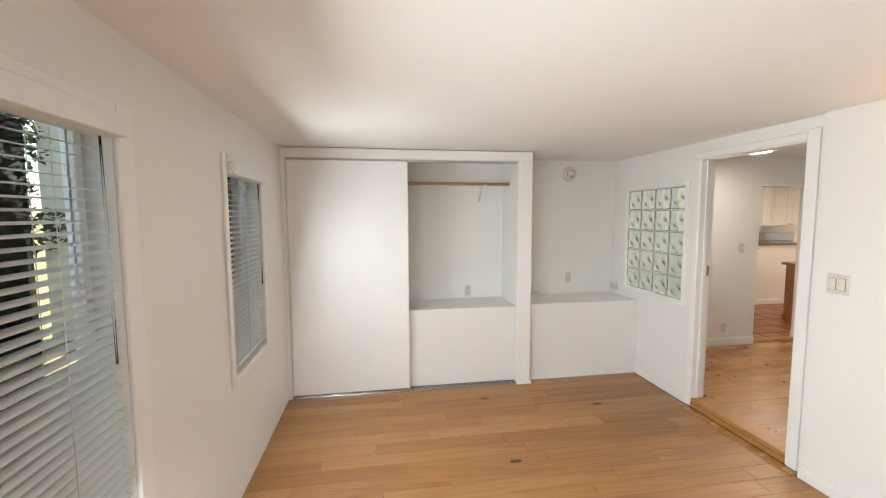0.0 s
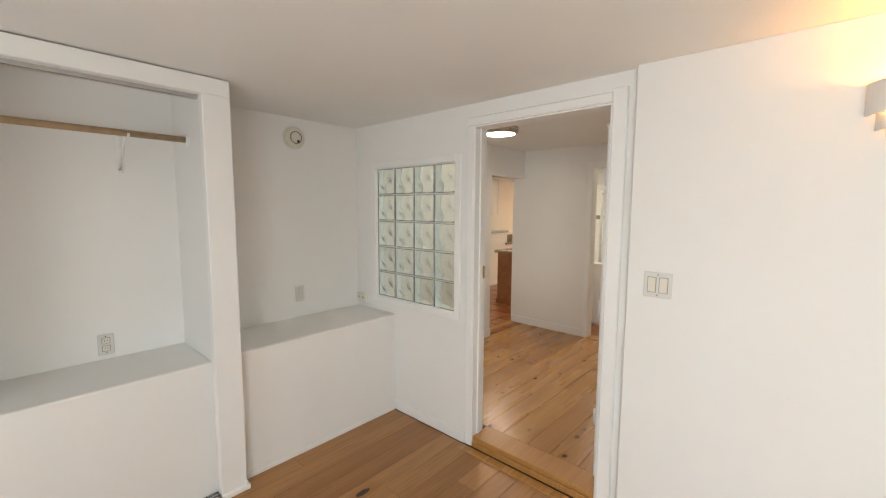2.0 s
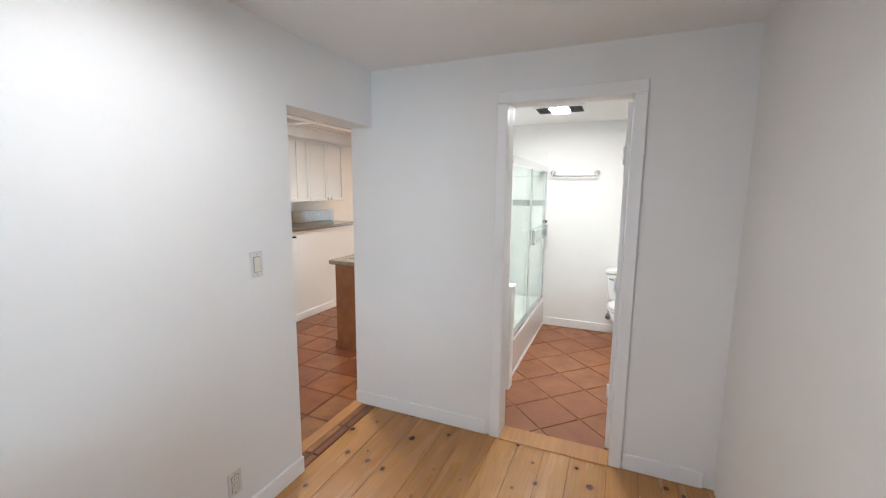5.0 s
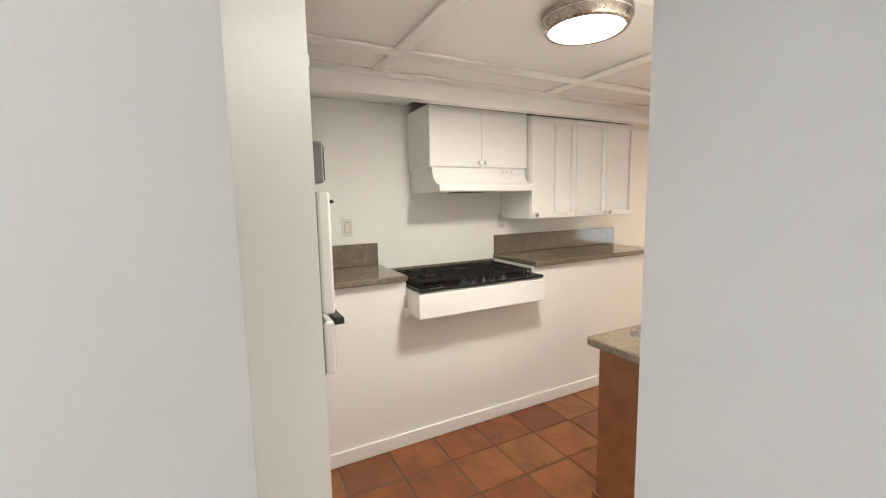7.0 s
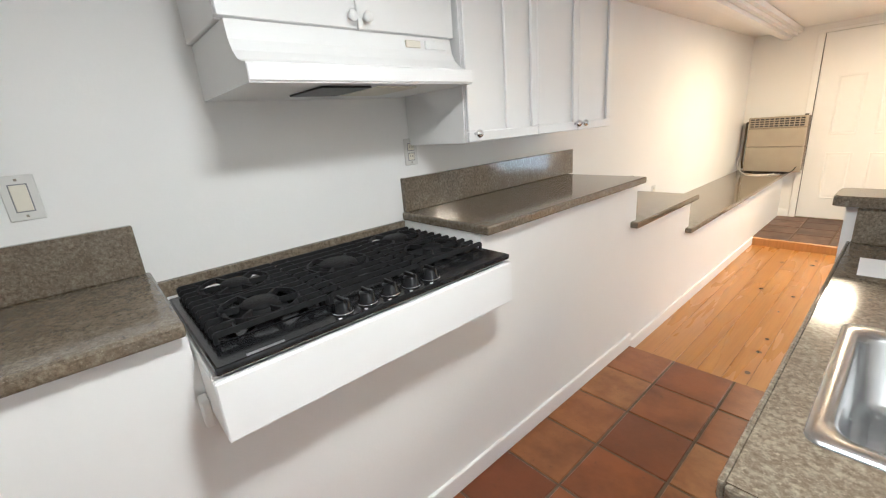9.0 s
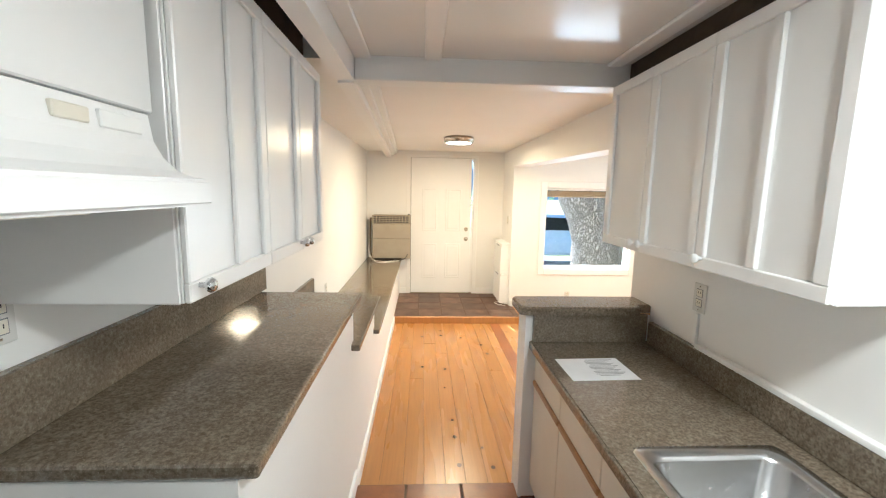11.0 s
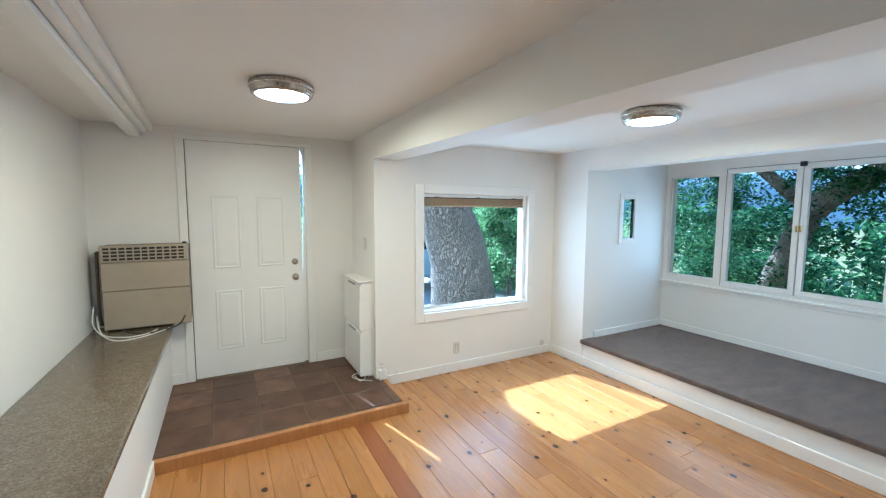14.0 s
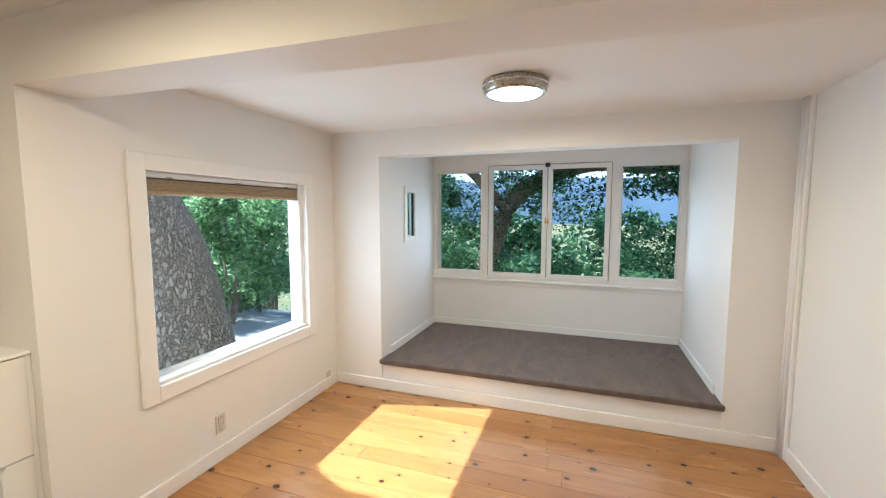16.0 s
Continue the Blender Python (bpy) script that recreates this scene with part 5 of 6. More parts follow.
# ---- kitchen: sink side ----
t = thing("base_cabinet", (-0.55, 1.5, 0), "stained wood base cabinet with cream fronts under the sink", "cabinet")
part("end_panel", box(-0.90, -0.336, 0.733, 0.753, 0.0, 0.815, 0.003), CHERRY, t, "reddish stained wood end panel")
part("foot_block", box(-0.915, -0.86, 0.722, 0.7325, 0.0, 0.09, 0.003), CHERRY, t)
part("carcass", box(-0.89, -0.336, 0.7535, 2.295, 0.08, 0.66), CHERRY, t)
part("top_rail", box(-0.89, -0.86, 0.7535, 2.295, 0.6605, 0.815), CHERRY, t)
part("back_rail", box(-0.365, -0.336, 0.7535, 2.295, 0.6605, 0.815), CHERRY, t)
part("inner_panel", box(-0.8595, -0.3655, 1.5, 1.52, 0.6605, 0.815), CHERRY, t)
part("toe_board", box(-0.84, -0.83, 0.7535, 2.295, 0.0, 0.0795), DARK, t)
yy = [0.757, 1.14, 1.525, 1.91, 2.293]
for p, q in zip(yy, yy[1:]):
    part("door", box(-0.91, -0.8905, p + 0.003, q - 0.003, 0.09, 0.625, 0.002), CREAMLAM, t, "cream laminate door")
    part("pull_rail", box(-0.918, -0.8905, p + 0.003, q - 0.003, 0.627, 0.655, 0.006), OAKPULL, t, "oak finger pull")
    part("drawer_front", box(-0.91, -0.8905, p + 0.003, q - 0.003, 0.657, 0.812, 0.002), CREAMLAM, t, "cream laminate drawer")
t = thing("sink_countertop", (-0.57, 1.5, 0.855), "speckled granite countertop round the sink", "countertop")
b = bmesh.new()
SX0, SX1, SY0, SY1 = -0.845, -0.45, 0.915, 1.415
for x0, x1, y0, y1 in ((-0.933, SX0, 0.705, 2.298), (SX1, -0.336, 0.705, 2.298), (SX0, SX1, 0.705, SY0), (SX0, SX1, SY1, 2.298)):
    box(x0, x1, y0, y1, 0.819, 0.855, bm=b)
bmesh.ops.remove_doubles(b, verts=b.verts[:], dist=0.0002)
part("slab", b, GRANITE, t)
part("front_nosing", box(-0.945, -0.9332, 0.70, 2.298, 0.817, 0.856, 0.006, seg=2), GRANITE, t)
part("end_nosing", box(-0.9331, -0.336, 0.693, 0.7048, 0.817, 0.856, 0.006, seg=2), GRANITE, t)
part("wall_upstand", box(-0.36, -0.3355, 0.705, 2.27, 0.8555, 0.965, 0.003), GRANITE, t)
part("bar_upstand", box(-0.93, -0.3602, 2.274, 2.2978, 0.8555, 0.998, 0.003), GRANITE, t)
t = thing("sink", (-0.6, 1.165, 0.855), "stainless steel drop-in kitchen sink", "sink")
b = bmesh.new()


def rounded(x0, x1, y0, y1, r, n=5):
    out = []
    for cx, cy, a0 in ((x1 - r, y1 - r, 0), (x0 + r, y1 - r, 90), (x0 + r, y0 + r, 180), (x1 - r, y0 + r, 270)):
        for k in range(n + 1):
            a = radians(a0 + 90 * k / n)
            out.append((cx + r * math.cos(a), cy + r * math.sin(a)))
    return out


squeeze = lambda line: [(-0.872 + (x + 0.872) * 0.84, y) for x, y in line]
loops = [(rounded(-0.872, -0.345, 0.885, 1.445, 0.03), 0.856), (rounded(-0.868, -0.349, 0.889, 1.441, 0.03), 0.862), (rounded(-0.835, -0.382, 0.925, 1.405, 0.05), 0.860),
         (rounded(-0.825, -0.392, 0.935, 1.395, 0.06), 0.845), (rounded(-0.81, -0.41, 0.95, 1.38, 0.07), 0.70), (rounded(-0.77, -0.45, 0.99, 1.34, 0.06), 0.685)]
rings = [[b.verts.new((x, y, z)) for x, y in squeeze(l)] for l, z in loops]
for p, q in zip(rings, rings[1:]):
    for k in range(len(p)):
        f = b.faces.new((p[k], p[(k + 1) % len(p)], q[(k + 1) % len(p)], q[k]))
        f.smooth = True
b.faces.new(rings[-1])
bmesh.ops.recalc_face_normals(b, faces=b.faces[:])
part("bowl", b, STEEL, t)
part("drain", lathe([(0.045, 0.0), (0.043, 0.004), (0.03, 0.003), (0.0, 0.002)], 22, (-0.652, 1.165, 0.6855)), CHROME, t)
wall("wall_bar", "y", 2.30, 2.44, -0.965, -0.336, -0.1, 1.0)
t = thing("bar_countertop", (-0.63, 2.43, 1.0), "raised speckled granite bar top with rounded corners", "countertop")
corner = rounded(-1.006, -0.40, 2.25, 2.47, 0.035)
b = prism(corner[6:24] + [(-0.40, 2.30), (-0.336, 2.30), (-0.336, 2.47)], 1.0005, 1.041, 0.008)
part("slab", b, GRANITE, t)
part("underlay", box(-0.965, -0.34, 2.295, 2.45, 0.992, 0.9998), EDGEWOOD, t)
t = thing("paper_sheet", (-0.74, 1.975, 0.856), "printed sheet of white paper on the counter", "paper")
mp = pose(-0.745, 1.972, 0.8565, 0, 0, 2)
b = box(-0.14, 0.14, -0.105, 0.105, 0.0, 0.0006)
b.transform(mp)
part("sheet", b, PAPER, t)
for k in range(13):
    b = box(-0.02 + (0.01 if k % 4 == 0 else 0), 0.11 - (k * 37 % 5) * 0.008, 0.085 - k * 0.0125, 0.089 - k * 0.0125, 0.0008, 0.0011)
    b.transform(mp)
    part("text_line", b, INK, t, "line of unreadable print")
plate("-x", -0.335, 1.955, 1.17, 0.075, 0.12)
t = thing("surface_conduit", (-0.335, 1.955, 0.97), "thin white cable duct on the wall", "cable duct")
part("upright", box(-0.347, -0.335, 1.945, 1.965, 0.966, 1.105, 0.002), PLASTIC, t)
part("run", box(-0.36, -0.335, 0.75, 1.93, 0.9655, 0.985, 0.002), PLASTIC, t)

t = thing("wall_cabinet", (-0.4, 1.75, 1.352), "white wall cabinet with panelled doors over the sink counter", "cabinet", "kitchen wall cabinets")
part("body", box(-0.58, -0.336, 1.2, 2.322, 1.352, 2.078, 0.002), CABINET, t)
part("gap_shade_board", box(-0.53, -0.515, 1.2, 2.312, 2.0785, 2.178), GAPSHADE, t, "dark board standing in for the shade over the cabinet")
shaker(t, -0.581, -1, 1.987, 2.322, 1.352, 2.078, (), (2.02, 1.39), PLASTIC)
shaker(t, -0.581, -1, 1.644, 1.987, 1.352, 2.078, (), (1.955, 1.39), PLASTIC)
shaker(t, -0.581, -1, 1.2, 1.644, 1.352, 2.078, (1.42,), (1.61, 1.39), PLASTIC)

# ceiling battens
for x0, x1, y0, y1 in ((-1.48, -1.405, -1.25, 2.318), (-1.72, -1.4802, 1.105, 1.175), (-1.72, -1.4802, -0.035, 0.035), (-1.4048, -0.64, -0.035, 0.035),
                       (-1.4048, -0.64, 1.105, 1.175), (-1.795, -1.7202, -1.25, 2.318), (-0.64, -0.57, -1.25, 2.318)):
    struct("ceiling_batten", box(x0, x1, y0, y1, CEIL_KIT - 0.014, CEIL_KIT, 0.004), TRIM, "flat white batten on the kitchen ceiling", "batten")

# ---- passage ----
struct("trim_platform", box(-1.83, -0.2, 5.255, 5.295, ZD - 0.005, ZP + 0.002, 0.006), EDGEWOOD, "worn wooden edge board of the platform", "trim")
struct("trim_platform_end", box(-0.236, -0.2, 5.2955, 5.80, ZD - 0.005, ZP + 0.002, 0.005), EDGEWOOD, "worn wooden end board of the platform", "trim")
t = thing("wall_heater", (-1.94, 6.37, 0.6), "beige enamel gas wall heater with a slotted grille", "heater")
part("body", box(-2.205, -1.665, 6.30, 6.465, 0.60, 1.225, 0.006), HEATDARK, t, "brown side casing")
part("front_panel", box(-2.212, -1.66, 6.275, 6.2995, 0.595, 0.885, 0.006), HEATER, t)
part("front_panel", box(-2.212, -1.66, 6.275, 6.2995, 0.889, 1.10, 0.006), HEATER, t)
g = part("grille", box(-2.212, -1.66, 6.275, 6.2995, 1.103, 1.23, 0.006), HEATER, t)
for r in range(4):
    for c in range(11):
        x = -2.19 + c * 0.0465
        part("slot", box(x, x + 0.036, 6.2735, 6.2748, 1.118 + r * 0.026, 1.134 + r * 0.026), DARK, g)
part("control_cap", box(-1.70, -1.67, 6.29, 6.34, 1.2305, 1.245, 0.003), DARK, t)
part("gas_pipe", tube(curve_points([(-2.24, 6.46, 1.16), (-2.25, 6.40, 1.17), (-2.245, 6.36, 1.12), (-2.25, 6.36, 0.75), (-2.24, 6.36, 0.62)]), 0.011, 8), HEATDARK, t)
part("foot", box(-2.20, -1.80, 6.31, 6.46, 0.582, 0.5995, 0.003), DARK, t)
t = thing("power_cable", (-1.95, 6.1, 0.585), "loose white and black cables on the ledge", "cable")
part("white_cable", tube(curve_points([(-2.27, 6.3, 0.78), (-2.25, 6.18, 0.66), (-2.12, 6.02, 0.587), (-1.98, 6.0, 0.587), (-1.85, 6.12, 0.588), (-1.80, 6.2, 0.588)]), 0.005, 6), CORD, t)
part("white_cable", tube(curve_points([(-2.26, 6.32, 0.7), (-2.2, 6.16, 0.60), (-2.05, 6.06, 0.587), (-1.93, 6.1, 0.587), (-1.88, 6.2, 0.587)]), 0.005, 6), CORD, t)
part("black_cable", tube(curve_points([(-2.1, 6.26, 0.587), (-1.95, 6.12, 0.587), (-1.82, 6.16, 0.589), (-1.74, 6.24, 0.60), (-1.70, 6.27, 0.66)]), 0.005, 6), DARK, t)
t = thing("shoe_cabinet", (-0.34, 6.1, 0.06), "slim white two-tier shoe cabinet on the wall", "cabinet")
part("back_panel", box(-0.30, -0.281, 5.852, 6.348, 0.05, 0.875, 0.002), PLASTIC, t)
part("top", box(-0.415, -0.281, 5.845, 6.355, 0.8755, 0.892, 0.005), PLASTIC, t)
for z0, z1 in ((0.05, 0.457), (0.463, 0.872)):
    b = prism([(-0.3005, z0), (-0.3005, z1), (-0.385, z1), (-0.40, z1 - 0.03), (-0.408, z0 + 0.02), (-0.40, z0)], 5.852, 6.348, 0, "y")
    f = part("flap", b, PLASTIC, t)
    part("finger_slot", box(-0.4065, -0.392, 6.0, 6.2, z1 - 0.035, z1 - 0.022, 0.003), GREYMETAL, f)
part("foot_bracket", box(-0.33, -0.281, 5.87, 5.90, ZP, 0.05, 0.002), PLASTIC, t)
part("foot_bracket", box(-0.33, -0.281, 6.30, 6.33, ZP, 0.05, 0.002), PLASTIC, t)
plate("-x", -0.28, 6.06, 1.2, 0.07, 0.115, "switch")
t = thing("junction_box", (-0.25, 5.77, ZP), "small white junction box at the wall corner", "junction box")
part("box", box(-0.275, -0.205, 5.735, 5.783, ZP + 0.003, 0.12, 0.006), PLASTIC, t)
part("cable", tube(curve_points([(-0.33, 5.76, 0.036), (-0.42, 5.83, 0.036), (-0.46, 5.92, 0.036), (-0.40, 5.97, 0.036), (-0.35, 5.88, 0.036), (-0.42, 5.80, 0.036), (-0.44, 5.9, 0.045)]), 0.004, 6), CORD, t)
part("loop", tube(curve_points([(-0.24, 5.74, 0.12), (-0.27, 5.70, 0.2), (-0.22, 5.68, 0.17), (-0.14, 5.70, 0.13), (-0.12, 5.72, 0.07), (-0.2, 5.73, 0.05)]), 0.004, 6), CORD, t)

# ---- dining room ----
w = window_y("window_dining", 0.178, 1.375, 0.556, 1.655, 5.80, 5.96, -1, 0.083, (), "large white picture window with a raised blind", 0.02, True)
part("inner_stop", box(1.335, 1.3745, 5.82, 5.886, 0.577, 1.655, 0.004), TRIM, w)
t = thing("cellular_blind", (0.785, 5.84, 1.67), "tan pleated blind folded up at the window head", "blind")
part("head_rail", box(0.183, 1.37, 5.835, 5.883, 1.622, 1.653, 0.004), TRIM, t)
for x in (0.33, 0.785, 1.22):
    part("clip", box(x - 0.02, x + 0.02, 5.832, 5.8348, 1.618, 1.63, 0.001), NICKEL, t)
part("dark_strip", box(0.184, 1.369, 5.831, 5.882, 1.6155, 1.6218), DARK, t)
for k in range(6):
    z = 1.615 - k * 0.0095
    part("pleat", box(0.185, 1.368, 5.832 + 0.004 * (k % 2), 5.884 - 0.004 * (k % 2), z - 0.009, z, 0.0035), BLINDB, t)
part("bottom_rail", box(0.183, 1.37, 5.83, 5.8845, 1.535, 1.557, 0.006), BLINDB, t)
plate("-y", 5.80, 0.535, 0.178, 0.07, 0.115)
plate("-y", 5.80, 1.62, 0.055, 0.05, 0.07)
t = sthing("trim_dining_corner", (1.7, 2.58, ZD), "stepped white corner moulding from floor to ceiling", "trim")
part("corner_board", box(1.64, 1.745, 2.565, 2.585, ZD, CEIL_DIN, 0.004), TRIM, t)
part("bead", tube([(1.675, 2.59, ZD), (1.675, 2.59, CEIL_DIN)], 0.012, 10), TRIM, t)
part("bead", tube([(1.715, 2.59, ZD), (1.715, 2.59, CEIL_DIN)], 0.012, 10), TRIM, t)

# bay: carpeted ledge and four windows
b = box(1.725, 3.0, 2.872, 5.369, 0.1655, 0.2085, 0.014, seg=3)
for v in b.verts:
    if v.co.x > 1.76:
        v.co.y = min(max(v.co.y, 2.8895), 5.3515)
struct("floor_bay", b, CARPET, "brown carpet on the raised window bay", "floor")
t = sthing("trim_bay_sill", (2.98, 4.12, 0.73), "white ledge moulding under the bay windows", "trim")
part("ledge", box(2.955, 3.0, 2.8895, 5.3515, 0.715, 0.74, 0.006), TRIM, t)
part("apron", box(2.985, 3.0, 2.8895, 5.3515, 0.68, 0.7145, 0.003), TRIM, t)


def bay_pane(name, y0, y1, z0, z1, label, casement=False, latch=None):
    t = sthing(name, (3.03, (y0 + y1) / 2, z0), label, "window")
    f = 0.048 if casement else 0.0
    x0, x1 = (2.985, 3.03) if casement else (3.03, 3.06)
    if casement:
        fr = part("window_frame", box(x0, x1, y0 + 0.002, y1 - 0.002, z0 + 0.002, z0 + f, 0.004), TRIM, t)
        part("frame_rail", box(x0, x1, y0 + 0.002, y1 - 0.002, z1 - f, z1 - 0.002, 0.004), TRIM, fr)
        for a in (y0 + 0.002, y1 - f):
            part("frame_stile", box(x0, x1, a, a + f - 0.002, z0 + f + 0.0002, z1 - f - 0.0002, 0.004), TRIM, fr)
    else:
        g = 0.012
        fr = part("window_frame", box(3.02, 3.05, y0, y1, z0, z0 + g, 0.003), TRIM, t)
        part("frame_rail", box(3.02, 3.05, y0, y1, z1 - g, z1, 0.003), TRIM, fr)
        for a in (y0, y1 - g):
            part("frame_stile", box(3.02, 3.05, a, a + g, z0 + g, z1 - g, 0.003), TRIM, fr)
        f = g
    p = part("pane", box((x0 + x1) / 2 - 0.002, (x0 + x1) / 2 + 0.002, y0 + f, y1 - f, z0 + f, z1 - f), PANE, t, "clear glass pane")
    p.visible_shadow = False
    return t


bay_pane("window_bay_fixed", 4.81, 5.305, 0.806, 1.872, "narrow fixed bay window in a white frame")
bay_pane("window_bay_fixed", 2.945, 3.445, 0.808, 1.888, "fixed bay window in a white frame")
for y0, y1 in ((4.13, 4.73), (3.533, 4.126)):
    c = bay_pane("window_bay_casement", y0, y1, 0.765, 1.922, "white wooden casement window in the bay", True)
    inner = y0 if y0 > 4 else y1
    outer = y1 if y0 > 4 else y0
    # dark strips laid on the face draw the casement's shaded gaps
    part("joint", box(2.9835, 2.9848, min(outer, outer + 0.003), max(outer, outer + 0.003), 0.768, 1.92), DARK, c, "dark strip painted as the shaded gap beside the casement")
    part("joint", box(2.9835, 2.9848, y0 + 0.004, y1 - 0.004, 1.9225, 1.9248), DARK, c, "dark strip painted as the shaded gap over the casement")
    part("catch", box(2.968, 2.9848, inner - 0.02 if inner > y0 else inner + 0.003, inner - 0.003 if inner > y0 else inner + 0.02, 1.33, 1.385, 0.002), BRASS, c, "small brass catch")
part("top_bolt", box(2.965, 2.9848, 4.105, 4.15, 1.895, 1.935, 0.002), DARK, c, "dark metal bolt")
t = sthing("window_bay_small", (2.36, 5.36, 1.2), "small square side window of the bay", "window")
for x0, x1, z0, z1 in ((2.215, 2.2698, 1.165, 1.69), (2.4502, 2.50, 1.165, 1.69), (2.27, 2.45, 1.6302, 1.69), (2.27, 2.45, 1.165, 1.2148)):
    part("casing", box(x0, x1, 5.338, 5.3518, z0, z1, 0.003), TRIM, t)
# added piece hides where the opening is cut wider than the casing
part("opening_cover", box(2.5002, 2.61, 5.3455, 5.3518, 1.20, 1.65), WALL, t, "added wall-coloured cover over the widened opening")
part("frame_edge", box(2.428, 2.4498, 5.354, 5.372, 1.2155, 1.6295, 0.002), DARK, t, "dark bar at the window's edge")
g = part("pane", box(2.27, 2.5998, 5.376, 5.38, 1.2152, 1.6298), PANE, t, "clear glass pane")
g.visible_shadow = False


# ---- outdoors ----
def earthy(name, a, b, scale, rough=0.95, relief=0.5):
    return surface(name, a, b, scale, rough, relief=relief, relief_scale=30)


GRASS = earthy("dry_grass", (0.10, 0.12, 0.045), (0.24, 0.22, 0.10), 0.8)
ASPHALT = earthy("pale_asphalt", (0.30, 0.30, 0.31), (0.38, 0.38, 0.39), 1.5)
CREAMWALL = earthy("cream_stucco", (0.60, 0.58, 0.47), (0.68, 0.66, 0.55), 2, 0.9, 0.3)
FENCE = surface("weathered_fence", (0.24, 0.15, 0.09), (0.36, 0.25, 0.16), 6, 0.85, relief=0.3)
CARBLUE = surface("pale_car_paint", (0.34, 0.42, 0.52), (0.40, 0.48, 0.57), 4, 0.2, coat=0.6)
# hedge colour darkened so that sunlit leaves pass for shaded ones
HEDGE = surface("shaded_hedge", (0.02, 0.035, 0.012), (0.07, 0.10, 0.035), 6, 0.7)


def leaf_material(name, tones):
    m, n, l, p = nodes_of(name)
    geo = n.new("ShaderNodeNewGeometry")
    col = ramp(n, l, geo.outputs["Random Per Island"], list(zip((0.0, 0.5, 0.85, 1.0), tones)))
    l.new(col, p.inputs["Base Color"])
    p.inputs["Roughness"].default_value = 0.45
    tr = n.new("ShaderNodeBsdfTranslucent")
    l.new(col, tr.inputs["Color"])
    mx = n.new("ShaderNodeMixShader")
    mx.inputs[0].default_value = 0.6
    l.new(p.outputs[0], mx.inputs[1])
    l.new(tr.outputs[0], mx.inputs[2])
    l.new(mx.outputs[0], n["Material Output"].inputs[0])
    return m


LEAF = leaf_material("oak_leaves", [(0.025, 0.07, 0.035), (0.065, 0.15, 0.06), (0.12, 0.24, 0.09), (0.24, 0.36, 0.16)])
# leaf tones raised far above the oak's to pass for sunlit foliage
SUNLITLEAF = leaf_material("sunlit_shrub_leaves", [(0.10, 0.19, 0.08), (0.20, 0.34, 0.14), (0.32, 0.48, 0.22), (0.46, 0.58, 0.34)])


def bark_material():
    m, n, l, p = nodes_of("oak_bark")
    geo = n.new("ShaderNodeNewGeometry")
    mp = n.new("ShaderNodeMapping")
    mp.inputs["Scale"].default_value = (1, 1, 0.42)
    l.new(geo.outputs["Position"], mp.inputs["Vector"])
    v = n.new("ShaderNodeTexVoronoi")
    v.feature = "DISTANCE_TO_EDGE"
    v.inputs["Scale"].default_value = 27
    warp = n.new("ShaderNodeTexNoise")
    warp.inputs["Scale"].default_value = 14
    warp.inputs["Detail"].default_value = 4
    l.new(geo.outputs["Position"], warp.inputs["Vector"])
    sway = n.new("ShaderNodeVectorMath")
    sway.operation = "MULTIPLY_ADD"
    sway.inputs[1].default_value = (0.09, 0.09, 0.09)
    l.new(warp.outputs["Color"], sway.inputs[0])
    l.new(mp.outputs[0], sway.inputs[2])
    l.new(sway.outputs[0], v.inputs["Vector"])
    fine = noise_at(n, l, 30, 5, 0.7)
    edge = ramp(n, l, v.outputs["Distance"], [(0.0, (0.24, 0.18, 0.15)), (0.08, (0.42, 0.34, 0.29)), (0.35, (0.50, 0.42, 0.365))])
    l.new(mixc(n, l, arith(n, l, "MULTIPLY", fine, 0.5), edge, (0.32, 0.255, 0.215)), p.inputs["Base Color"])
    p.inputs["Roughness"].default_value = 0.95
    h = n.new("ShaderNodeMapRange")
    h.inputs[2].default_value = 0.16
    l.new(v.outputs["Distance"], h.inputs[0])
    bump(n, l, p, h.outputs[0], 0.9, 0.035)
    return m


BARK = bark_material()

# one ground sheet, falling away to the east
b = bmesh.new()
NX, NY = 44, 44


def lie(x, y):
    fall = max(0.0, x - 4.5)
    z = -0.45 - 0.28 * min(fall, 16) - 0.02 * max(0, fall - 16)
    z += 0.12 * noise.noise((x * 0.15, y * 0.15, 0)) * min(1, max(abs(x), abs(y)) / 12)
    return z


def spread(k, n):
    t = 2 * k / n - 1
    return math.copysign(abs(t) ** 2.6 * 900, t)


grid = [[b.verts.new((spread(i, NX) + 2, spread(j, NY) + 2, 0)) for j in range(NY + 1)] for i in range(NX + 1)]
for row in grid:
    for v in row:
        v.co.z = lie(v.co.x, v.co.y)
for i in range(NX):
    for j in range(NY):
        f = b.faces.new((grid[i][j], grid[i + 1][j], grid[i + 1][j + 1], grid[i][j + 1]))
        f.smooth = True
struct("ground", b, GRASS, "dry grassy ground sloping away from the house", "ground")
b = bmesh.new()
pts = [(-14, 12.5), (-4, 11.5), (4, 10.2), (9, 9.0)]
line = curve_points([(x, y, 0) for x, y in pts], 8)
prev = None
for p in line:
    row = [b.verts.new((p.x + k * 0.15, p.y + k * 2.6, lie(p.x, p.y + k * 2.6) + 0.05)) for k in (-1, -0.3, 0.3, 1)]
    if prev:
        for k in range(3):
            b.faces.new((prev[k], row[k], row[k + 1], prev[k + 1]))
    prev = row
struct("driveway", b, ASPHALT, "pale paved driveway beyond the tree", "road")
b = bmesh.new()
prev = None
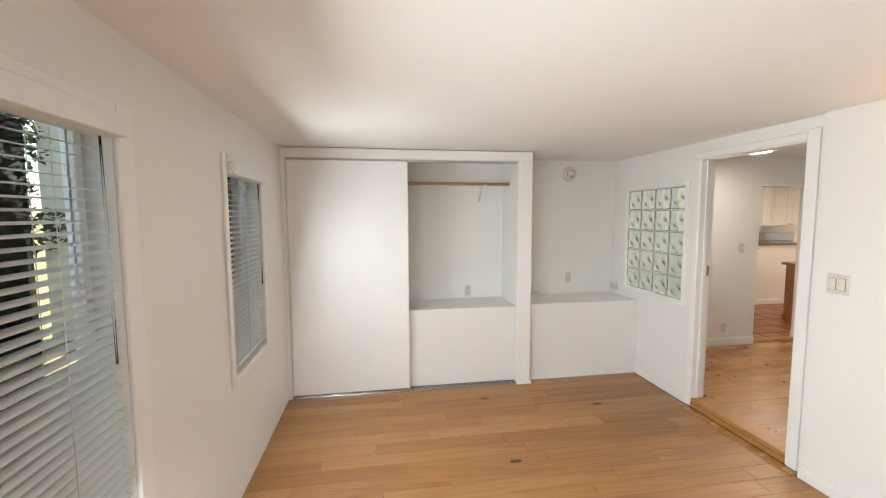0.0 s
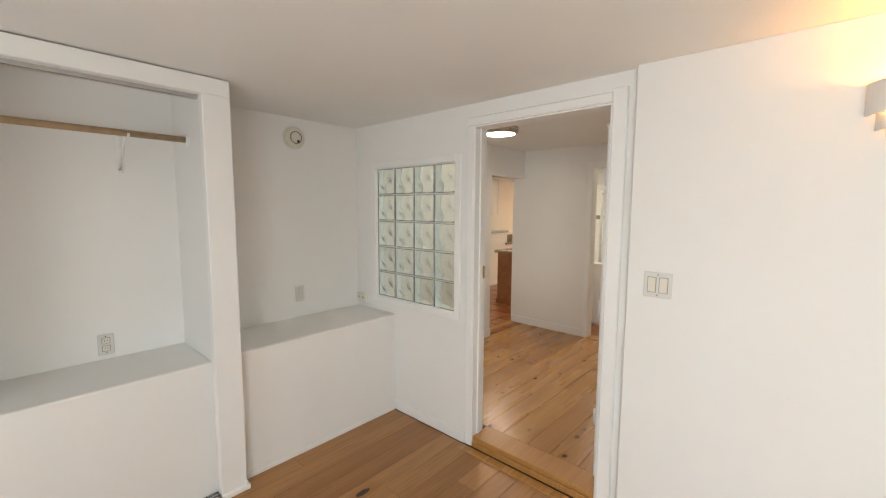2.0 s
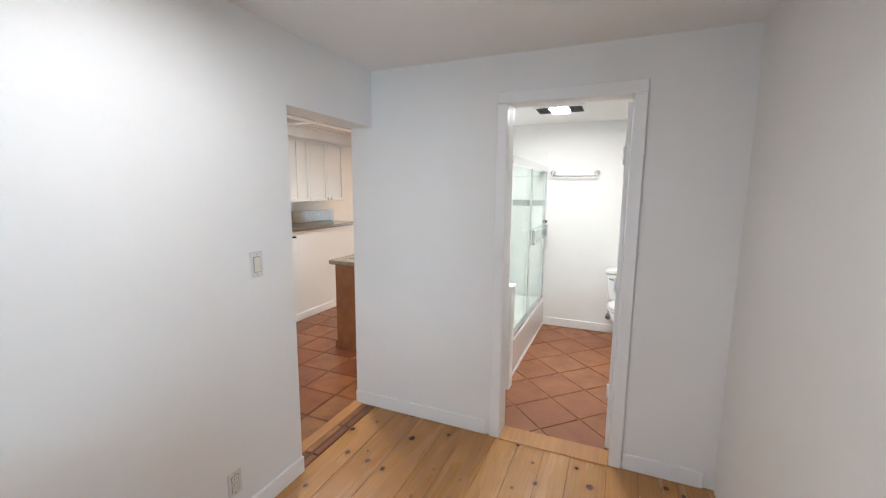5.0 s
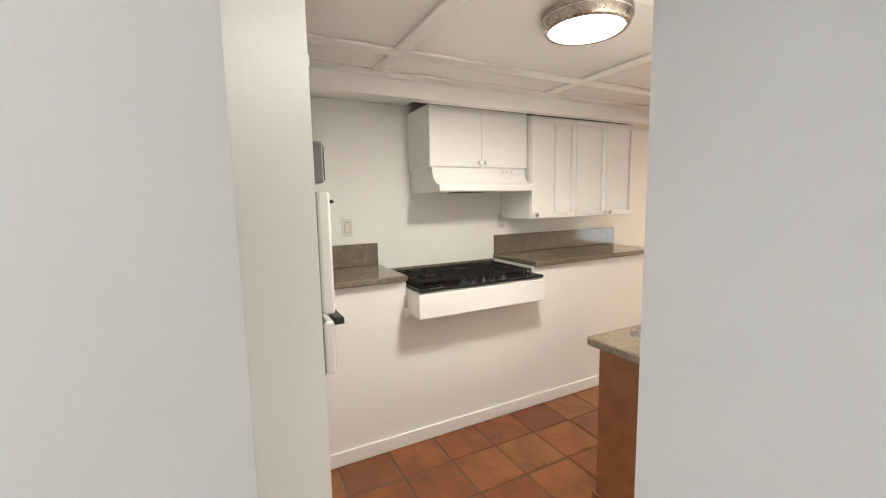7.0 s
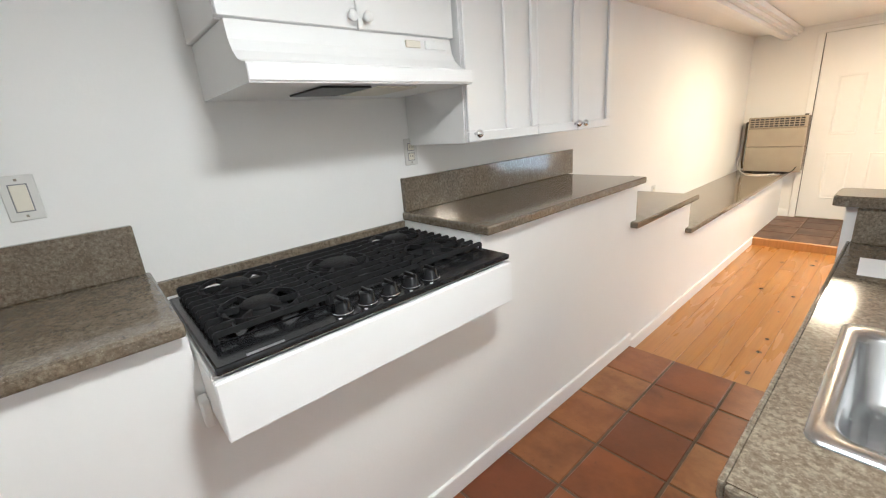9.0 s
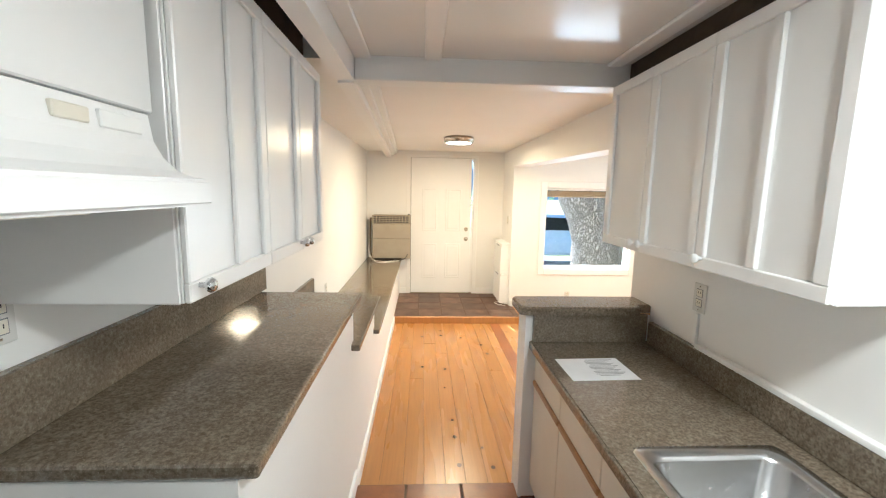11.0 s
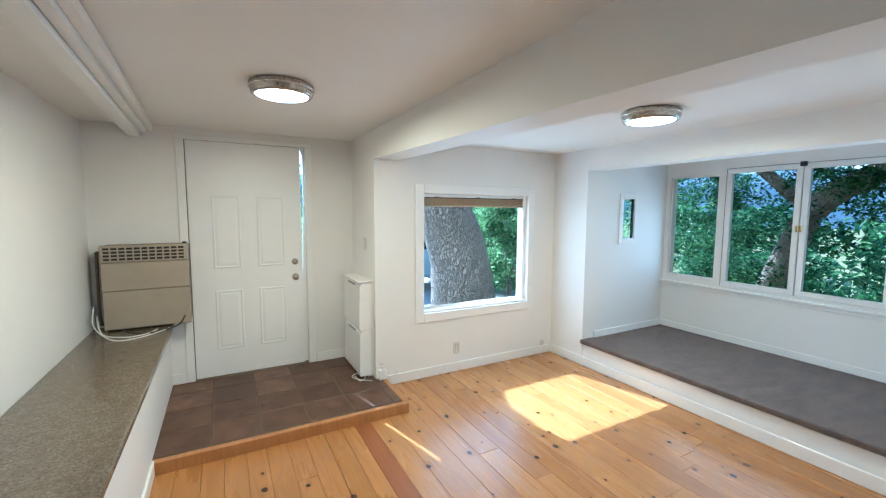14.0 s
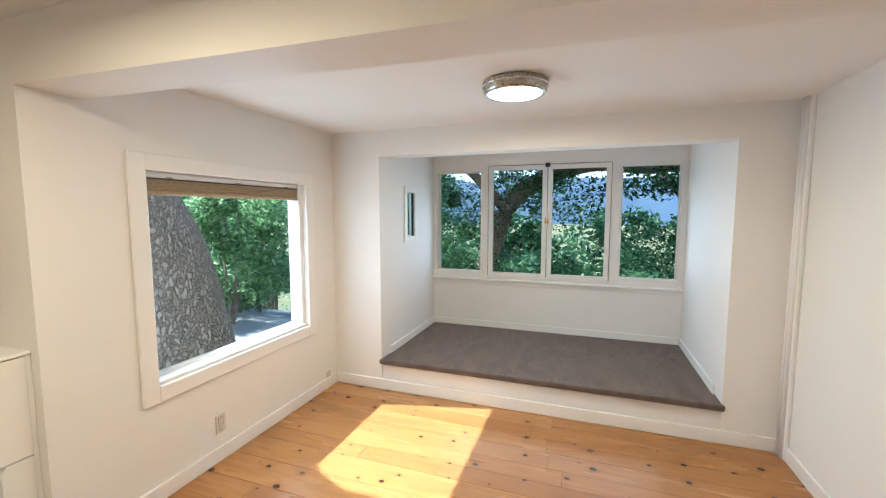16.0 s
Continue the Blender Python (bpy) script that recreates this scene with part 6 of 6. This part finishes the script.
for k in range(25):
    y = -60 + k * 5.5
    x = 24 + 4 * math.sin(y * 0.03)
    row = [b.verts.new((x + d, y, lie(x + 3, y) + 0.35)) for d in (0, 3.5, 7)]
    if prev:
        for i in range(2):
            b.faces.new((prev[i], prev[i + 1], row[i + 1], row[i]))
    prev = row
bmesh.ops.recalc_face_normals(b, faces=b.faces[:])
struct("road", b, ASPHALT, "pale road below the house", "road")


def limb(points, r0, r1, sides=12):
    pts = curve_points(points, 6)
    k = len(pts) - 1
    b = tube(pts, [r0 + (r1 - r0) * i / k for i in range(k + 1)], sides)
    for v in b.verts:
        n = noise.noise(v.co * 3.1) * 0.10 * r0 + noise.noise(v.co * 9.0) * 0.04 * r0
        v.co += Vector((n, n * 0.7, 0))
    return b


def leaves(clumps, seed, size=0.05, mat=None):
    """Small bent leaves scattered through clumps (centre, radius, count)."""
    rng = random.Random(seed)
    verts, faces = [], []
    for (cx, cy, cz), r, count in clumps:
        for _ in range(count):
            while True:
                p = Vector((rng.uniform(-1, 1), rng.uniform(-1, 1), rng.uniform(-1, 1)))
                if 0.05 < p.length < 1:
                    break
            c = Vector((cx, cy, cz)) + Vector((p.x * r, p.y * r, p.z * r * 0.8))
            d = Vector((rng.gauss(0, 1), rng.gauss(0, 1), rng.gauss(0, 0.7))).normalized()
            u = d.cross(Vector((rng.gauss(0, 1), rng.gauss(0, 1), rng.gauss(0, 1)))).normalized()
            s = size * rng.uniform(0.6, 1.3)
            n = d.cross(u) * s * 0.18
            i = len(verts)
            verts += [c - d * s, c + u * s * 0.45 + n, c + d * s, c - u * s * 0.45 + n]
            faces += [(i, i + 1, i + 2), (i, i + 2, i + 3)]
    me = bpy.data.meshes.new("crown")
    me.from_pydata([tuple(v) for v in verts], [], faces)
    me.materials.append(mat or LEAF)
    return me


def crown(parent, clumps, seed, size=0.05, mat=None):
    o = new("crown", leaves(clumps, seed, size, mat))
    o.parent = parent
    o.matrix_parent_inverse = parent.matrix_world.inverted()
    return o


t = thing("oak_tree", (1.95, 7.95, -0.45), "large old oak with thick grey furrowed bark beside the house", "tree")
part("trunk", limb([(1.95, 7.85, -0.6), (1.9, 7.95, 0.2), (1.79, 8.0, 1.0), (1.42, 8.05, 1.85), (1.5, 8.25, 2.6), (2.3, 8.7, 3.9)], 0.56, 0.30, 22), BARK, t)
# limb added out of view to shade the sun patch's left side
part("branch", limb([(1.35, 8.1, 1.9), (0.5, 8.2, 2.35), (-0.35, 8.2, 2.95), (-0.75, 8.2, 4.2), (-1.0, 8.4, 5.4)], 0.36, 0.22, 16), BARK, t)
part("branch", limb([(1.75, 8.35, 3.0), (3.4, 8.4, 3.6), (6.0, 7.2, 3.7), (8.0, 5.0, 3.4)], 0.24, 0.10), BARK, t)
part("branch", limb([(2.1, 8.6, 3.6), (2.2, 9.6, 4.8), (2.6, 10.8, 5.8)], 0.26, 0.10), BARK, t)
rng = random.Random(11)
cl = []
for k in range(26):
    cl.append(((rng.uniform(2.6, 8.0), rng.uniform(6.6, 8.4), rng.uniform(3.9, 5.6)), rng.uniform(0.5, 0.9), 150))
crown(t, cl, 21, 0.07)

t = thing("oak_tree", (6.3, 5.9, -1.0), "leafy oak with a dark arching limb outside the bay", "tree")
part("trunk", limb([(6.1, 6.0, -1.4), (6.0, 5.7, -0.2), (5.9, 5.35, 0.8), (6.0, 5.0, 1.65), (6.2, 4.3, 2.15)], 0.20, 0.15, 14), BARK, t)
part("branch", limb([(6.15, 4.45, 2.1), (6.3, 3.6, 2.27), (6.4, 2.6, 2.2), (6.5, 1.2, 2.45), (6.6, -0.5, 2.7)], 0.145, 0.08), BARK, t)
part("branch", limb([(6.0, 5.1, 1.5), (5.9, 5.9, 2.3), (6.0, 6.8, 2.8)], 0.10, 0.05), BARK, t)
part("branch", limb([(6.4, 2.7, 2.2), (6.1, 2.3, 1.6), (6.0, 1.9, 0.9)], 0.05, 0.02, 8), BARK, t)
part("branch", limb([(6.3, 3.7, 2.25), (6.6, 3.4, 2.9), (6.8, 3.2, 3.6)], 0.08, 0.03, 8), BARK, t)
rng = random.Random(5)
cl = []
for k in range(420):
    y = rng.uniform(-0.8, 8.0)
    z = rng.uniform(-0.6, 3.7)
    x = rng.uniform(5.2, 7.4)
    lower = 0.75 if 2.6 < y < 5.0 else (0.4 if y >= 5.0 else 0.35)
    gap = 2.7 < y < 4.9 and 0.9 < z < 1.7 and rng.random() < 0.45
    if z < lower and rng.random() < 0.5 or gap:
        continue
    cl.append(((x, y, z), rng.uniform(0.2, 0.45), rng.randint(130, 260)))
crown(t, cl, 6, 0.038)


def shrub(x, y, r, h, seed, label, size=0.09, count=1500, mat=None):
    z = lie(x, y)
    t = thing("shrub", (x, y, z), label, "shrub", "shrubs beyond the windows")
    rg = random.Random(seed)
    for k in range(3):
        part("stem", limb([(x, y, z - 0.1), (x + rg.uniform(-0.2, 0.2) * r, y + rg.uniform(-0.2, 0.2) * r, z + h * 0.4), (x + rg.uniform(-0.5, 0.5) * r, y + rg.uniform(-0.5, 0.5) * r, z + h * 0.8)], 0.028, 0.01, 6), BARK, t)
    n = 20
    crown(t, [((x + rg.uniform(-0.7, 0.7) * r, y + rg.uniform(-0.7, 0.7) * r, z + h * rg.uniform(0.12, 0.92)), r * rg.uniform(0.3, 0.55), count // n) for _ in range(n)], seed, size, mat or SUNLITLEAF)
    return t


for i, (x, y, r, h) in enumerate(((3.7, 9.1, 0.7, 2.6), (4.6, 9.9, 0.9, 3.0), (5.6, 10.4, 1.0, 3.2), (5.2, 11.2, 0.9, 2.6), (6.3, 11.4, 1.2, 3.0), (6.0, 12.4, 1.4, 3.2), (5.2, 14.0, 1.8, 3.6), (8.0, 14.5, 2.2, 4.5), (2.2, 17.0, 2.0, 4.0), (11, 12, 2.4, 5.0))):
    shrub(x, y, r, h, 40 + i, "leafy green shrub with sunlight put into its leaf colour", 0.055, 5200)
for i, (x, y, r, h) in enumerate(((14, 9, 2.0, 3.4), (16, 5.5, 2.2, 3.6), (15, 2.5, 1.8, 2.6), (18, -2, 2.6, 4.0), (34, 10, 4, 6), (36, 2, 4.5, 6.5), (38, -8, 5, 7), (35, 20, 5, 7), (44, 30, 6, 8), (42, -20, 6, 8))):
    shrub(x, y, r, h, 70 + i, "green shrub on the slope below the bay", 0.2 if x < 30 else 0.4, 1500, LEAF)
t = thing("fence", (7.0, 13.2, -0.6), "weathered wooden fence beyond the shrubs", "fence")
for k in range(26):
    x = 4.9 + k * 0.17
    z = lie(x, 13.2)
    part("board", box(x, x + 0.15, 13.2, 13.222, z - 0.05, z + 1.45 + 0.03 * math.sin(k * 2.3), 0.004), FENCE, t)
for zz in (0.35, 1.1):
    part("rail", box(4.9, 9.3, 13.223, 13.26, lie(7.0, 13.2) + zz, lie(7.0, 13.2) + zz + 0.08, 0.004), FENCE, t)

# far hills, with the haze's blue put into their colour
b = bmesh.new()
prev = None
for k in range(49):
    a = radians(-100 + k * 5)
    d = 620
    h = 62 + 30 * noise.noise((k * 0.35, 3.1, 0)) + 18 * noise.noise((k * 0.9, 8.0, 0))
    row = [b.verts.new((d * math.cos(a), d * math.sin(a), -30)), b.verts.new((1.12 * d * math.cos(a), 1.12 * d * math.sin(a), h * 0.6)), b.verts.new((1.3 * d * math.cos(a), 1.3 * d * math.sin(a), h))]
    if prev:
        for i in range(2):
            b.faces.new((prev[i], row[i], row[i + 1], prev[i + 1]))
    prev = row
bmesh.ops.recalc_face_normals(b, faces=b.faces[:])
struct("backdrop", b, surface("haze_tinted_hills", (0.05, 0.085, 0.13), (0.08, 0.12, 0.17), 0.02, 1.0), "distant hills coloured blue for haze", "hills")

# parked car seen past the trunk
CX, CY = 2.3, 11.6
t = thing("parked_car", (CX, CY, lie(CX, CY)), "pale blue car parked on the driveway", "car")
gz = lie(CX, CY) + 0.05
prof = [(-2.0, 0.35), (2.1, 0.35), (2.15, 0.62), (2.05, 0.85), (1.1, 0.95), (0.55, 1.38), (-1.2, 1.42), (-1.85, 1.0), (-2.1, 0.9)]
b = prism([(CX + p, gz + q) for p, q in prof], CY - 0.85, CY + 0.85, 0, "y")
bmesh.ops.recalc_face_normals(b, faces=b.faces[:])
bmesh.ops.bevel(b, geom=b.edges[:], offset=0.07, segments=3, affect="EDGES")
for v in b.verts:
    if v.co.z > gz + 1.0:
        v.co.y = CY + (v.co.y - CY) * 0.82
part("body", b, CARBLUE, t)
for s in (-1, 1):
    y = CY + s * 0.79
    part("side_window", prism([(CX - 1.1, gz + 1.0), (CX + 0.75, gz + 1.0), (CX + 0.45, gz + 1.32), (CX - 1.0, gz + 1.34)], y - 0.012 + s * 0.005, y + 0.012 + s * 0.005, 0, "y"), ENAMEL, t)
    for x in (-1.3, 1.35):
        wl = part("wheel", lathe([(0.0, 0.0), (0.2, 0.01), (0.31, 0.03), (0.33, 0.06), (0.33, 0.2), (0.0, 0.2)], 26, (CX + x, CY + s * 0.88, gz + 0.33), "y" if s < 0 else "-y"), DARK, t)
        rim = part("rim", lathe([(0.0, -0.012), (0.05, -0.012), (0.08, -0.004), (0.19, -0.008), (0.21, 0.012)], 26, (CX + x, CY + s * 0.88, gz + 0.33), "y" if s < 0 else "-y"), STEEL, wl)

# outside the bedroom windows
wall("wall_neighbour", "x", -3.25, -3.05, -10.3, -6.6, -0.6, 4.2, (), CREAMWALL, "cream stucco wall of the next house")
t = thing("hedge", (2.0, -10.6, -0.5), "leafy hedge outside the bedroom, coloured dark for shade", "hedge")
part("base", box(-2.9, 6.5, -10.8, -10.4, -0.6, 1.5, 0.05), HEDGE, t, "hedge base with shade put into its dark colour")
rg = random.Random(9)
crown(t, [((rg.uniform(-2.9, 6.5), rg.uniform(-10.7, -10.0), rg.uniform(1.3, 4.6)), rg.uniform(0.35, 0.6), 190) for _ in range(90)], 10, 0.07, HEDGE)

# ---- floors, board by board and tile by tile ----
def boards(floor, mat, x0, x1, y0, y1, z, width, lengths, thick=0.012, seed=1, vary=0.04):
    rng = random.Random(seed)
    x = x0
    while x < x1 - 0.01:
        w = min(width * rng.uniform(1 - vary, 1 + vary), x1 - x)
        if x1 - (x + w) < 0.03:
            w = x1 - x
        y = y0
        first = True
        while y < y1 - 0.01:
            n = rng.uniform(*lengths) * (rng.uniform(0.3, 1) if first else 1)
            first = False
            e = y1 if y1 - (y + n) < 0.25 else y + n
            dz = rng.uniform(-0.0006, 0.0006)
            b = prism([(x + 0.0008, y + 0.0008), (x + w - 0.0008, y + 0.0008), (x + w - 0.0008, e - 0.0008), (x + 0.0008, e - 0.0008)], z - thick, z + dz, 0.0012)
            part("plank", b, mat, floor)
            y = e
        x += w


def tiles(floor, mat, rect, z, size, joint, turn=0.0, origin=(0, 0), seed=2, thick=0.012, stagger=0.0):
    rng = random.Random(seed)
    x0, x1, y0, y1 = rect
    c, s = math.cos(radians(turn)), math.sin(radians(turn))
    reach = int(6 / size)
    h = (size - joint) / 2
    for i in range(-reach, reach):
        for j in range(-reach, reach):
            u, v = (i + (j % 2) * stagger) * size, j * size
            pts = [(origin[0] + c * (u + p) - s * (v + q) + rng.uniform(-0.001, 0.001), origin[1] + s * (u + p) + c * (v + q) + rng.uniform(-0.001, 0.001)) for p, q in ((-h, -h), (h, -h), (h, h), (-h, h))]
            pts = clip(pts, x0, x1, y0, y1)
            if len(pts) < 3:
                continue
            area = abs(sum(p[0] * q[1] - q[0] * p[1] for p, q in zip(pts, pts[1:] + pts[:1]))) / 2
            if area < 0.0012:
                continue
            part("tile", prism(pts, z - thick, z + rng.uniform(-0.0015, 0.0015), 0.003), mat, floor)


floor_bed = struct("floor_bedroom", box(-0.06, 5.6, -5.97, -2.50, ZB - 0.1, ZB - 0.002), GAP, "warm oak plank floor with dark knots", "floor")
floor_hall = struct("floor_hall", box(0.0, 2.0, -2.44, 0.0, -0.1, -0.002), GAP, "golden pine plank floor with knots", "floor")
floor_kitchen = struct("floor_kitchen", box(-1.9, 0.0, -1.25, 2.405, -0.1, -0.006), GROUT, "terracotta tiled kitchen floor with dark joints", "floor")
floor_dining = struct("floor_dining", box(-1.9, 1.76, 2.405, 5.80, -0.15, ZD - 0.002), GAP, "golden pine plank floor with many knots", "floor")
floor_platform = struct("floor_platform", box(-1.83, -0.226, 5.28, 6.465, -0.15, ZP - 0.005), GROUT, "low tiled platform before the outer door", "floor")
floor_bath = struct("floor_bathroom", box(-0.09, 2.0, 0.11, 2.30, -0.1, -0.006), LIGHTGROUT, "orange terracotta tiles laid diagonally", "floor")
boards(floor_bed, OAK, 0.42, 5.6, -5.97, -2.575, ZB, 0.128, (0.7, 1.5), seed=3)
boards(floor_hall, PINE, 0.0, 2.0, -2.39, 0.0, 0.0, 0.165, (2.0, 4.0), seed=5, vary=0.2)
boards(floor_dining, CLEARPINE, -1.83, -0.63, 2.41, 5.28, ZD, 0.125, (2.4, 4.0), seed=8, vary=0.08)
boards(floor_dining, REDPINE, -0.63, -0.515, 2.41, 5.28, ZD, 0.115, (4.0, 5.0), seed=9, vary=0.0)
boards(floor_dining, PINE, -0.515, 1.745, 2.41, 5.80, ZD, 0.165, (1.8, 4.0), seed=8, vary=0.25)
tiles(floor_kitchen, SALTILLO, (-1.83, -0.01, -1.25, 2.40), 0.0, 0.3, 0.012, 0, (-1.705, 2.255), 4)
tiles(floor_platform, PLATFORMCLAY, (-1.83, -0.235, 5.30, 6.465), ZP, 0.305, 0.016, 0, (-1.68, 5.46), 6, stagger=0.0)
tiles(floor_bath, BATHCLAY, (-0.09, 2.0, 0.11, 2.30), 0.0, 0.31, 0.008, 45, (1.1, 0.4), 7)
